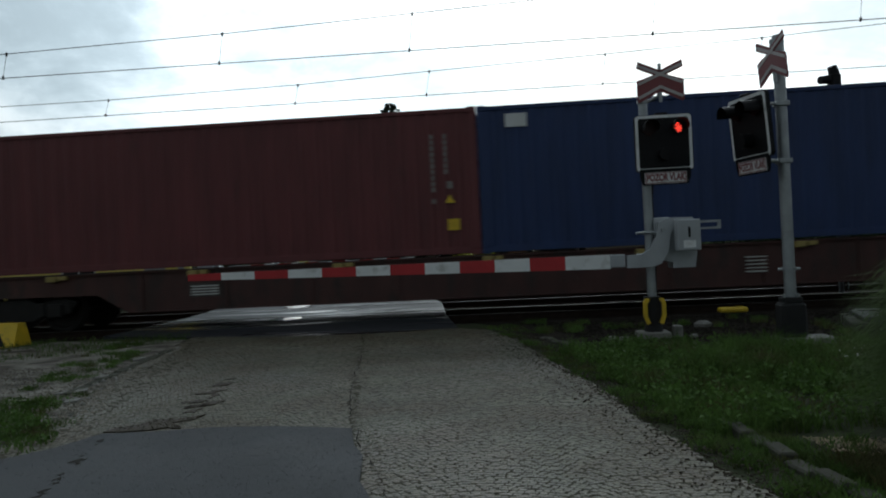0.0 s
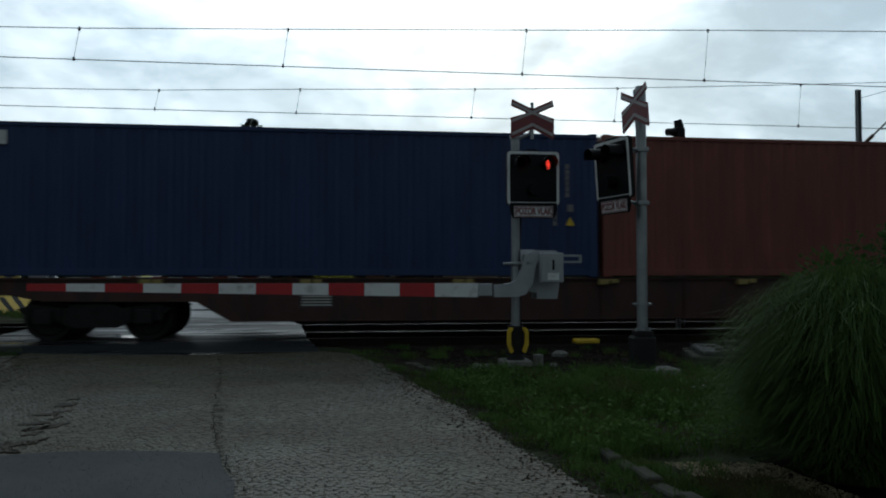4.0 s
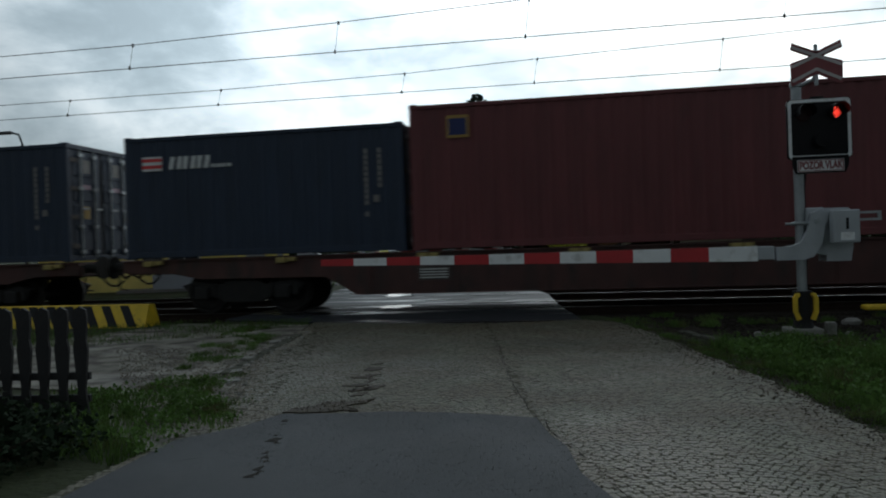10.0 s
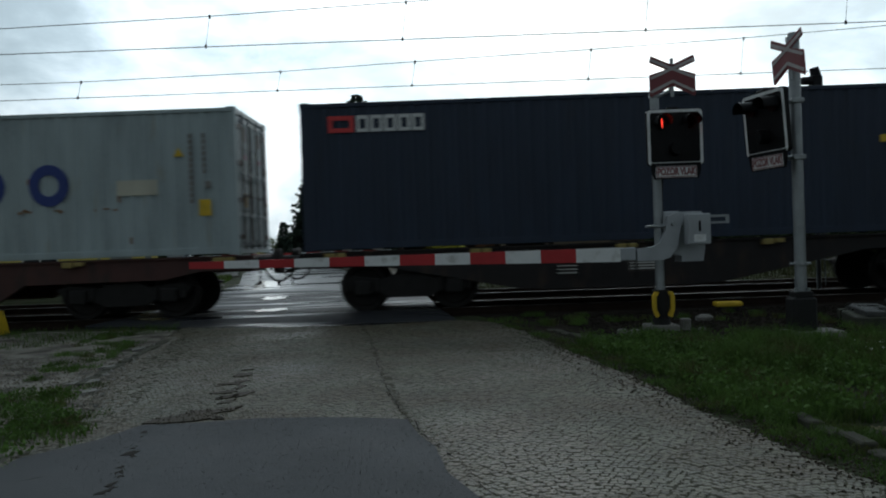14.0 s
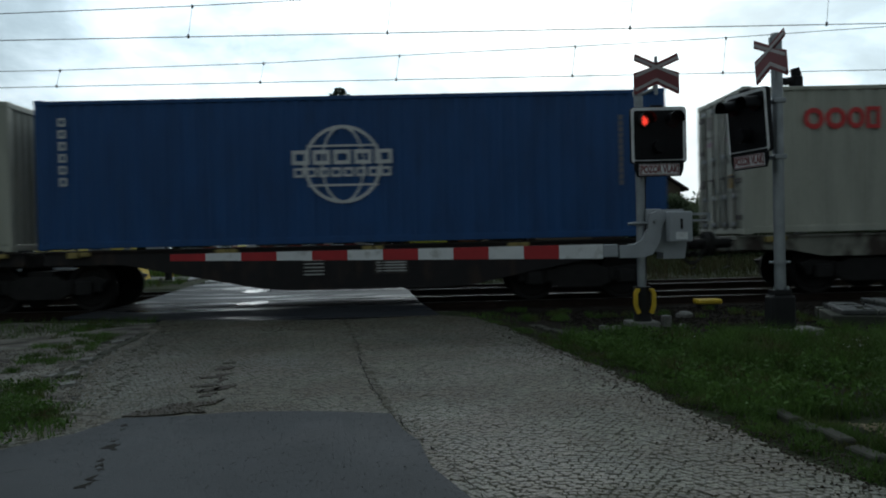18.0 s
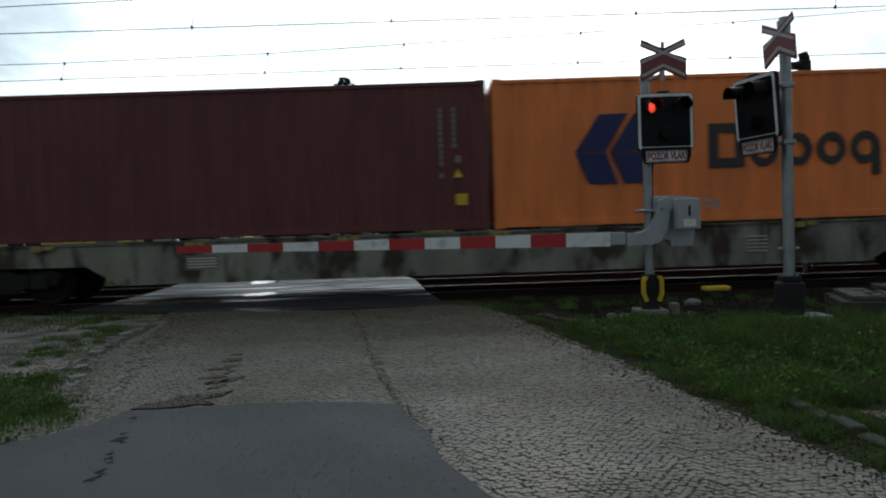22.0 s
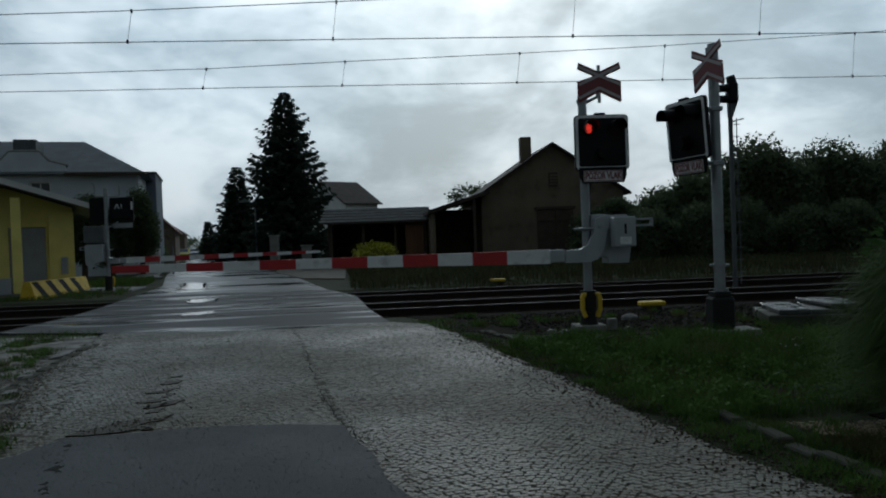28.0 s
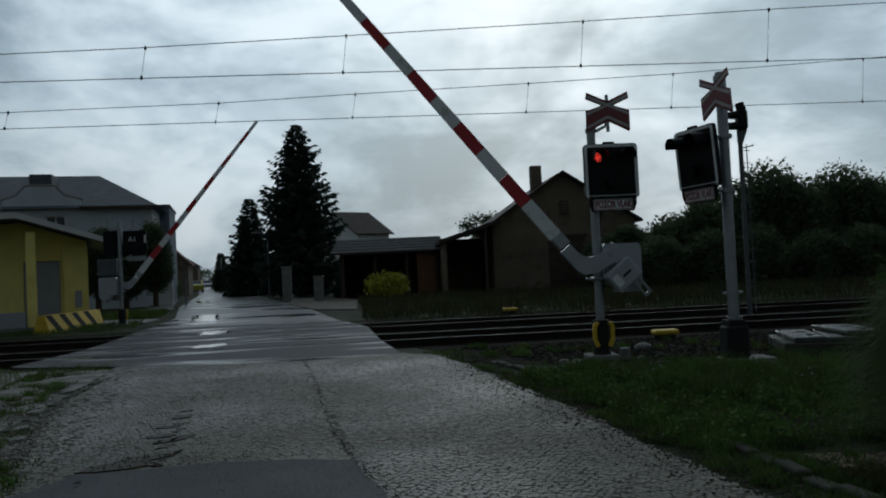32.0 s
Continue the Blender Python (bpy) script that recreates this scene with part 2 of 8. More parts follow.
M_CINDER = mat("dark_cinder", (0.021, 0.018, 0.015), 0.9, 0, 0.5, 3, 45, 0.9, 0.02, second=(0.042, 0.037, 0.030), patch=(0.6, 0.68))
M_GRAVEL = mat("pebbles", (0.223, 0.182, 0.115), 0.65, 0, 0.4, 9, 60, 0.2, island=0.5)
M_KERB = mat("kerb_stone", (0.055, 0.055, 0.043), 0.85, 0, 0.35, 5, 60, 0.5, 0.006, second=(0.05, 0.06, 0.03))
M_WETSLAB = mat("wet_cover", (0.07, 0.072, 0.07), 0.6, 0, 0.35, 5, 50, 0.3, 0.004, second=(0.035, 0.04, 0.025), wet=(0.10, 5.0, 0.47))
M_EARTH = mat("trodden_earth", (0.085, 0.072, 0.052), 0.85, 0, 0.4, 0.9, 20, 0.4, 0.02, second=(0.045, 0.040, 0.026))
M_PAVING = mat("wet_paving", (0.11, 0.11, 0.105), 0.6, 0, 0.3, 1.5, 30, 0.2, second=(0.06, 0.06, 0.05), wet=(0.25, 0.8, 0.52))
M_PUDDLE = mat("standing_water", (0.02, 0.022, 0.025), 0.06, 0, 0.2, 2, 30, 0.03, 0.001, (0.4, 1.5, 1))
M_CONCRETE = mat("concrete", (0.17, 0.165, 0.15), 0.8, 0, 0.3, 3, 50, 0.4, 0.006, second=(0.12, 0.12, 0.10))
M_GALV = mat("galvanised_steel", (0.30, 0.32, 0.33), 0.45, 0.6, 0.25, 5, 60, 0.08, 0.003)
M_GREYPAINT = mat("grey_enamel", (0.36, 0.38, 0.40), 0.4, 0.1, 0.12, 4, 50, 0.05, 0.002)
M_BLACK = mat("black_enamel", (0.008, 0.008, 0.009), 0.45, 0, 0.3, 5, 60, 0.05)
M_BLACKRUB = mat("black_rubber", (0.009, 0.009, 0.009), 0.8, 0, 0.3, 5, 60, 0.2)
M_WHITE = mat("white_reflective", (0.75, 0.76, 0.76), 0.45, 0, 0.08, 4, 40, 0.03, second=(0.55, 0.55, 0.53))
M_RED = mat("red_reflective", (0.42, 0.02, 0.025), 0.45, 0, 0.15, 4, 40, 0.03)
M_FADEDWHITE = mat("faded_sign_white", (0.46, 0.42, 0.41), 0.55, 0, 0.2, 6, 40, 0.03)
M_SIGNRED = mat("sign_red", (0.20, 0.045, 0.05), 0.5, 0, 0.15, 4, 40, 0.03)
M_YELLOW = mat("yellow_paint", (0.62, 0.42, 0.02), 0.55, 0, 0.2, 4, 40, 0.1, second=(0.25, 0.18, 0.04), patch=(0.6, 0.75))
M_LAMPON = mat("lit_red_lens", (0.9, 0.05, 0.03), 0.3, 0, 0.3, 60, 90, 0, emit=3.0)
M_MUD = mat("wet_brown_mud", (0.034, 0.027, 0.017), 0.6, 0, 0.35, 5, 50, 0.5)
M_BLUEWALL = mat("blue_grey_render", (0.15, 0.18, 0.215), 0.85, 0, 0.15, 0.8, 40, 0.15)
M_DARKSLAB = mat("dirty_concrete_slab", (0.060, 0.062, 0.050), 0.8, 0, 0.3, 3, 50, 0.4, 0.006, second=(0.045, 0.055, 0.035), wet=(0.22, 2))
M_LAMPOFF = mat("dark_red_lens", (0.020, 0.004, 0.004), 0.35, 0, 0.2, 60, 90, 0)
M_LENSDARK = mat("dark_glass_lens", (0.02, 0.02, 0.022), 0.1, 0, 0.2, 60, 90, 0)
M_RAIL = mat("rusty_rail", (0.03, 0.022, 0.018), 0.7, 0.3, 0.3, 5, 60, 0.2)
M_RAILTOP = mat("polished_railhead", (0.06, 0.058, 0.055), 0.55, 0.15, 0.1, 5, 60, 0.02)
M_SLEEPER = mat("concrete_sleeper", (0.055, 0.048, 0.040), 0.85, 0, 0.3, 4, 40, 0.3)
M_WIRE = mat("dark_wire", (0.05, 0.05, 0.05), 0.5, 0.5, 0.2, 5, 40, 0)
M_MAST = mat("painted_mast", (0.10, 0.11, 0.115), 0.6, 0.3, 0.25, 3, 40, 0.1)
M_INSUL = mat("brown_insulator", (0.05, 0.025, 0.018), 0.3, 0, 0.2, 5, 40, 0)
M_WAGONRED = mat("oxide_red_frame", (0.058, 0.023, 0.019), 0.65, 0.1, 0.35, 2.2, 30, 0.15, 0.004, (1, 1, .4), (0.035, 0.022, 0.018), (0.5, 0.68))
M_WAGONGREY = mat("grey_green_frame", (0.20, 0.20, 0.165), 0.65, 0.1, 0.5, 1.3, 30, 0.15, 0.004, (1, 1, .5), (0.045, 0.032, 0.024), (0.47, 0.60))
M_WAGONDARK = mat("soot_dark_frame", (0.012, 0.010, 0.010), 0.7, 0.1, 0.35, 2.2, 30, 0.15, 0.004, (1, 1, .4), (0.04, 0.025, 0.018), (0.55, 0.7))
M_BOGIE = mat("greasy_bogie", (0.011, 0.010, 0.009), 0.75, 0.2, 0.4, 6, 40, 0.2)
M_WHEEL = mat("wheel_steel", (0.012, 0.010, 0.009), 0.65, 0.3, 0.3, 6, 40, 0.1)
M_STENCIL = mat("worn_white_stencil", (0.50, 0.50, 0.47), 0.7, 0, 0.25, 4, 40, 0.05)
M_CASTING = mat("corner_casting_steel", (0.06, 0.05, 0.045), 0.6, 0.3, 0.3, 6, 40, 0.1)
M_CONE = mat("pale_yellow_lug", (0.28, 0.22, 0.07), 0.7, 0, 0.3, 6, 40, 0.1)
M_FENCEDARK = mat("black_stained_wood", (0.012, 0.011, 0.011), 0.75, 0, 0.3, 4, 40, 0.3)
M_FENCEBROWN = mat("brown_stained_wood", (0.13, 0.058, 0.022), 0.65, 0, 0.3, 3, 40, 0.25, 0.004, (3, 3, .4))
M_YELLOWWALL = mat("yellow_render", (0.84, 0.72, 0.22), 0.85, 0, 0.12, 1.5, 60, 0.2)
M_GREYWALL = mat("pale_grey_render", (0.50, 0.54, 0.58), 0.85, 0, 0.15, 0.8, 40, 0.15)
M_WHITEWALL = mat("white_render", (0.80, 0.80, 0.78), 0.85, 0, 0.12, 0.8, 40, 0.15)
M_BROWNWALL = mat("old_brown_render", (0.135, 0.108, 0.074), 0.9, 0, 0.3, 0.8, 30, 0.3, second=(0.09, 0.07, 0.05))
M_SLATE = mat("slate_grey_roof", (0.10, 0.115, 0.125), 0.6, 0, 0.25, 1.5, 40, 0.2)
M_DARKROOF = mat("dark_brown_roof", (0.05, 0.038, 0.032), 0.7, 0, 0.3, 1.5, 30, 0.3)
M_REDROOF = mat("red_tile_roof", (0.10, 0.038, 0.030), 0.7, 0, 0.3, 1.5, 30, 0.3)
M_GLASS = mat("window_glass", (0.03, 0.035, 0.04), 0.08, 0, 0.1, 1, 10, 0)
M_FRAMEWHITE = mat("white_frame", (0.6, 0.6, 0.58), 0.5, 0, 0.1, 3, 40, 0)
M_DARKWOOD = mat("dark_timber", (0.05, 0.035, 0.025), 0.8, 0, 0.35, 3, 40, 0.3)
M_DOORGREY = mat("grey_door", (0.32, 0.34, 0.36), 0.5, 0, 0.1, 3, 40, 0.05)
M_CARYELLOW = mat("yellow_car_paint", (0.42, 0.40, 0.04), 0.25, 0, 0.05, 3, 40, 0)
M_CARSILVER = mat("silver_car_paint", (0.5, 0.52, 0.54), 0.25, 0.4, 0.05, 3, 40, 0)


# ---- building blocks ----
class Shape:
    """Gathers vertices and faces of one mesh."""

    def __init__(self):
        self.v, self.f, self.smooth = [], [], set()

    def add(self, verts, faces, smooth=False):
        n = len(self.v)
        self.v.extend(tuple(p) for p in verts)
        for f in faces:
            if smooth:
                self.smooth.add(len(self.f))
            self.f.append(tuple(i + n for i in f))
        return self

    def box(self, x0, x1, y0, y1, z0, z1, b=0.0, m=None):
        if b <= 0:
            vs = [(x, y, z) for x in (x0, x1) for y in (y0, y1) for z in (z0, z1)]
            fs = [(0, 1, 3, 2), (4, 6, 7, 5), (0, 4, 5, 1), (2, 3, 7, 6), (0, 2, 6, 4), (1, 5, 7, 3)]
        else:
            vs, fs, at = [], [], {}
            for i, x in enumerate((x0, x1)):
                for j, y in enumerate((y0, y1)):
                    for k, z in enumerate((z0, z1)):
                        s = (1 if i == 0 else -1, 1 if j == 0 else -1, 1 if k == 0 else -1)
                        for ax in range(3):
                            p = [x, y, z]
                            for o in range(3):
                                if o != ax:
                                    p[o] += s[o] * b
                            at[i, j, k, ax] = len(vs)
                            vs.append(p)
            for ax in range(3):
                o1, o2 = [a for a in range(3) if a != ax]
                for side in (0, 1):
                    loop = []
                    for a, c in ((0, 0), (1, 0), (1, 1), (0, 1)):
                        key = [0, 0, 0]
                        key[ax], key[o1], key[o2] = side, a, c
                        loop.append(at[(*key, ax)])
                    fs.append(tuple(loop))
            for ax in range(3):
                o1, o2 = [a for a in range(3) if a != ax]
                for a in (0, 1):
                    for c in (0, 1):
                        k0, k1 = [0, 0, 0], [0, 0, 0]
                        k0[o1], k0[o2], k1[o1], k1[o2], k1[ax] = a, c, a, c, 1
                        fs.append((at[(*k0, o1)], at[(*k1, o1)], at[(*k1, o2)], at[(*k0, o2)]))
            for i in (0, 1):
                for j in (0, 1):
                    for k in (0, 1):
                        fs.append((at[i, j, k, 0], at[i, j, k, 1], at[i, j, k, 2]))
        if m is not None:
            vs = [m @ Vector(p) for p in vs]
        return self.add(vs, fs)

    def tube(self, p, q, r, r2=None, n=10, cap=True):
        p, q = Vector(p), Vector(q)
        r2 = r if r2 is None else r2
        d = (q - p).normalized()
        u = d.orthogonal().normalized()
        w = d.cross(u)
        ring = [(math.cos(a), math.sin(a)) for a in (2 * math.pi * i / n for i in range(n))]
        vs = [p + (u * c + w * s) * r for c, s in ring] + [q + (u * c + w * s) * r2 for c, s in ring]
        self.add(vs, [(i, (i + 1) % n, n + (i + 1) % n, n + i) for i in range(n)], True)
        if cap:
            self.add([vs[i] for i in range(n)], [tuple(range(n - 1, -1, -1))])
            self.add([vs[n + i] for i in range(n)], [tuple(range(n))])
        return self

    def path(self, pts, r, n=6):
        for a, b in zip(pts, pts[1:]):
            self.tube(a, b, r, n=n)
        return self

    def prism(self, outline, z0, z1):
        """An outline of (x, y) drawn up from z0 to z1."""
        n = len(outline)
        vs = [(x, y, z0) for x, y in outline] + [(x, y, z1) for x, y in outline]
        return self.add(vs, [tuple(range(n - 1, -1, -1)), tuple(range(n, 2 * n))] + [(i, (i + 1) % n, n + (i + 1) % n, n + i) for i in range(n)])

    def slab(self, outline, y0, y1):
        """An outline of (x, z) drawn from y0 to y1."""
        n = len(outline)
        vs = [(x, y0, z) for x, z in outline] + [(x, y1, z) for x, z in outline]
        return self.add(vs, [tuple(range(n)), tuple(range(2 * n - 1, n - 1, -1))] + [(i, n + i, n + (i + 1) % n, (i + 1) % n) for i in range(n)])

    def ring(self, x, z, r0, r1, y0, y1, n=18, sx=1.0):
        o = [(x + math.cos(2 * math.pi * i / n) * sx, z + math.sin(2 * math.pi * i / n)) for i in range(n)]
        vs = []
        for rr, y in ((r0, y0), (r1, y0), (r0, y1), (r1, y1)):
            vs += [(x + math.cos(2 * math.pi * i / n) * rr * sx, y, z + math.sin(2 * math.pi * i / n) * rr) for i in range(n)]
        fs = []
        for i in range(n):
            j = (i + 1) % n
            fs += [(i, j, n + j, n + i), (2 * n + i, 3 * n + i, 3 * n + j, 2 * n + j), (n + i, n + j, 3 * n + j, 3 * n + i), (i, 2 * n + i, 2 * n + j, j)]
        return self.add(vs, fs)

    def lathe(self, prof, n=24):
        """A profile of (radius, y) turned about the y axis."""
        vs = [(r * math.cos(2 * math.pi * i / n), y, r * math.sin(2 * math.pi * i / n)) for r, y in prof for i in range(n)]
        k = len(prof)
        fs = [(j * n + i, j * n + (i + 1) % n, (j + 1) * n + (i + 1) % n, (j + 1) * n + i) for j in range(k - 1) for i in range(n)]
        return self.add(vs, fs + [tuple(range(n)), tuple(range(k * n - 1, (k - 1) * n - 1, -1))])

    def mesh(self, name, material):
        me = bpy.data.meshes.new(name)
        me.from_pydata(self.v, [], self.f)
        if self.smooth:
            flags = [i in self.smooth for i in range(len(self.f))]
            me.polygons.foreach_set("use_smooth", flags)
        me.materials.append(material)
        me.update()
        return me


def part(name, shape, material, parent=None, label=""):
    """One mesh object, under a thing or a part."""
    me = shape.mesh(name, material) if isinstance(shape, Shape) else shape
    ob = new(name, me)
    ob.parent = parent
    return tagged(ob, label) if label else ob


def thing(name, m, label, category, group="", kind=""):
    ob = new(name)
    ob.matrix_basis = m
    ob.empty_display_size = 0.2
    return tagged(ob, label, category, group, kind)


def lump(name, verts, faces, material, parent=None, label=""):
    me = bpy.data.meshes.new(name)
    me.from_pydata(verts, [], faces)
    me.materials.append(material)
    me.update()
    ob = new(name, me)
    ob.parent = parent
    return tagged(ob, label) if label else ob


def leaves(name, points, size, material, parent=None, seed=1, droop=0.0, aspect=0.55):
    """Many small folded leaves at the points (an array of n x 3)."""
    rng = np.random.default_rng(seed)
    n = len(points)
    d = rng.normal(size=(n, 3))
    d[:, 2] = d[:, 2] * 0.7 - droop
    d /= np.linalg.norm(d, axis=1)[:, None]
    side = np.cross(d, rng.normal(size=(n, 3)))
    side /= np.linalg.norm(side, axis=1)[:, None] + 1e-9
    s = size * rng.uniform(0.6, 1.3, n)[:, None]
    tip, left, right = points + d * s, points + d * s * 0.45 + side * s * aspect * 0.5, points + d * s * 0.45 - side * s * aspect * 0.5
    vs = np.stack([points, left, tip, right], 1).reshape(-1, 3)
    fs = np.arange(4 * n).reshape(-1, 4)
    return lump(name, vs.tolist(), fs.tolist(), material, parent)


def blades(name, points, height, material, parent=None, seed=1, width=0.012, lean=0.35):
    """Grass: thin bent blades standing on the points."""
    rng = np.random.default_rng(seed)
    n = len(points)
    a = rng.uniform(0, 2 * np.pi, n)
    h = height * rng.uniform(0.45, 1.2, n)
    w = np.stack([np.cos(a), np.sin(a), np.zeros(n)], 1) * width / 2
    l = np.stack([rng.normal(size=n) * lean * h, rng.normal(size=n) * lean * h, h], 1)
    mid = points + l * np.array([0.35, 0.35, 0.55])
    vs = np.stack([points - w, points + w, mid + w * 0.8, mid - w * 0.8, points + l], 1).reshape(-1, 3)
    k = np.arange(n)[:, None] * 5
    fs = (k + np.array([0, 1, 2, 3])).tolist() + (k + np.array([3, 2, 4])).tolist()
    return lump(name, vs.tolist(), fs, material, parent)


def inside(px, py, poly):
    hit = np.zeros(len(px), bool)
    for (x0, y0), (x1, y1) in zip(poly, poly[1:] + poly[:1]):
        c = (y0 > py) != (y1 > py)
        xs = (x1 - x0) * (py - y0) / ((y1 - y0) or 1e-9) + x0
        hit ^= c & (px < xs)
    return hit


def scatter(poly, count, seed, z=0.0):
    rng = np.random.default_rng(seed)
    p = np.array(poly)
    x, y = rng.uniform(p[:, 0].min(), p[:, 0].max(), count), rng.uniform(p[:, 1].min(), p[:, 1].max(), count)
    k = inside(x, y, poly)
    return np.stack([x[k], y[k], np.full(k.sum(), z)], 1)


# ---- ground, roads and the crossing ----
YT1, YT2 = 15.67, 19.60  # the two tracks
ROAD_RIGHT = [(0.02, 12.39), (0.52, 11.9), (0.92, 10.6), (1.22, 8.66), (1.46, 7.36), (1.62, 6.4), (1.68, 5.5), (1.82, 4.8), (1.88, 4.25), (2.06, 3.7), (2.25, 2.9), (2.6, 0.0), (2.9, -12.0)]
ROAD_LEFT = [(-3.4, -12.0), (-3.1, 0.0), (-2.95, 4.6), (-3.0, 6.0), (-3.5, 7.4), (-4.1, 9.5), (-4.7, 12.68)]
FAR_EDGE = [(-3.9, 12.42), (-2.8, 12.17), (-1.4, 12.05)]  # where the setts meet the crossing
PATCH = [(-3.0, -12.0), (-2.85, 0.0), (-2.87, 4.7), (-2.56, 5.1), (-2.42, 5.5), (-2.0, 5.52), (-1.6, 5.60), (-1.16, 5.58), (-0.8, 5.52), (-0.44, 5.42), (-0.33, 4.95), (-0.22, 4.67), (-0.14, 4.13), (0.08, 3.55), (0.30, 2.9), (0.75, 0.0), (0.9, -12.0)]


def build_ground():
    ys = [-2500, -60, -14, 13.25, 13.75, 21.5, 22.1, 60, 2500]
    zs = [-0.03, -0.03, -0.03, -0.03, -0.24, -0.24, -0.03, -0.03, -0.03]
    xs = [-2500, -120, -40, -15, 0, 15, 40, 120, 2500]
    vs = [(x, y, z) for y, z in zip(ys, zs) for x in xs]
    n = len(xs)
    fs = [(j * n + i, j * n + i + 1, (j + 1) * n + i + 1, (j + 1) * n + i) for j in range(len(ys) - 1) for i in range(n - 1)]
    g = lump("ground", vs, fs, M_GROUND)
    tagged(g, "uneven grassy ground either side of the railway", "ground", kind="structure")
    s = Shape()
    s.prism(ROAD_RIGHT + ROAD_LEFT + FAR_EDGE, -0.2, 0.0)
    tagged(part("road_bed", s, M_MORTAR), "worn stone-sett road leading up to the crossing", "road", kind="structure")
    s = Shape()
    s.prism(PATCH, -0.1, 0.016)
    tagged(part("road_patch", s, M_ASPHALT), "smooth dark grey wet asphalt patch on the road", "road", kind="structure")
    s = Shape()
    s.prism([(-3.0, 6.0), (-3.5, 7.4), (-4.1, 9.5), (-4.7, 12.38), (-7.4, 12.9), (-9.0, 9.0), (-7.5, 7.0), (-4.6, 6.5), (-3.7, 5.2), (-2.9, 4.4)], -0.15, -0.008)
    tagged(part("verge", s, M_RUBBLE), "crumbled concrete and gravel shoulder beside the road", "pavement", kind="structure")
    # the crossing's asphalt between and beside the rails
    deck = thing("crossing_surface", pose(0, 0, 0), "wet black asphalt deck of the level crossing", "road", kind="structure")
    left = lambda y: float(np.interp(y, (13.6, 15.4, 17, 21.3, 28.7), (-6.85, -6.75, -6.72, -7.3, -8.3)))
    right = lambda y: float(np.interp(y, (12.5, 15, 19.4, 22.4, 30.6), (0.06, -0.37, -0.8, -1.76, -3.4)))
    for i, (y0, y1) in enumerate(((13.6, YT1 - 0.82), (YT1 - 0.63, YT1 + 0.63), (YT1 + 0.82, YT2 - 0.82), (YT2 - 0.63, YT2 + 0.63), (YT2 + 0.82, 22.6))):
        near = [(left(y0), y0), (-6.46, 13.35), (-5.05, 12.86)] + [(x, y + 0.035) for x, y in FAR_EDGE] + [(0.0, 12.43)] if i == 0 else [(left(y0), y0), (right(y0), y0)]
        part("deck_strip", Shape().prism(near + [(right(y1), y1), (left(y1), y1)], -0.24, -0.004), M_CROSSING, deck)
    s = Shape()
    s.prism([(-7.46, 22.6), (-1.8, 22.6), (-3.4, 30.6), (-6.1, 41.5), (-13.6, 72), (-67, 300), (-76, 300), (-18.4, 72), (-11.6, 41), (-8.3, 28.7)], -0.2, -0.006)
    tagged(part("far_road", s, M_FARROAD), "wet patched asphalt street running away from the crossing", "road", kind="structure")
    s = Shape().prism([(-6.6, 47.5), (-5.3, 37.7), (-3.25, 30.0), (-1.5, 28.6), (-1.9, 38.6), (-2.6, 41.5), (-4.6, 44.6)], -0.2, 0.022)
    tagged(part("entrance_apron", s, M_EARTH), "trodden earth and gravel entrance beside the far street", "pavement", kind="structure")
    s = Shape().prism([(-20.4, 61.2), (-16.6, 58.8), (-11.3, 38.6), (-10.5, 36.4), (-12.2, 36.6), (-13.2, 42.0)], -0.2, 0.07)
    s.prism([(-8.55, 26.0), (-8.75, 28.2), (-12.2, 29.4), (-12.4, 27.6)], -0.2, 0.03)
    tagged(part("far_pavement", s, M_PAVING), "grey concrete pavement along the far street", "pavement", kind="structure")
    s = Shape()
    s.prism([(0.75, 12.3), (1.1, 10.9), (1.9, 10.2), (3.6, 9.6), (4.9, 9.2), (6.3, 9.6), (9.0, 9.5), (30, 10.5), (30, 13.4), (0.3, 13.4)], -0.2, -0.022)
    tagged(part("cinder_strip", s, M_CINDER), "dark cinder strip between verge and track", "ground", kind="structure")
    s = Shape()
    for x0, x1 in ((-600, -8.2), (0.75, 600)):
        s.box(x0, x1, 13.6, 21.7, -0.3, -0.17)
    tagged(part("ballast_bed", s, M_BALLAST), "dark oily ballast under both tracks", "ballast", kind="structure")


def build_garden():
    s = Shape().prism([(3.3, 5.0), (5.6, 5.6), (7.2, 6.4), (10.5, 3.0), (9.5, -1.5), (4.6, 0.6), (4.3, 2.0), (3.75, 3.0), (3.42, 4.2)], -0.1, -0.018)
    tagged(part("flower_bed", s, M_SOIL), "dark bare soil of the garden bed", "ground", kind="structure")


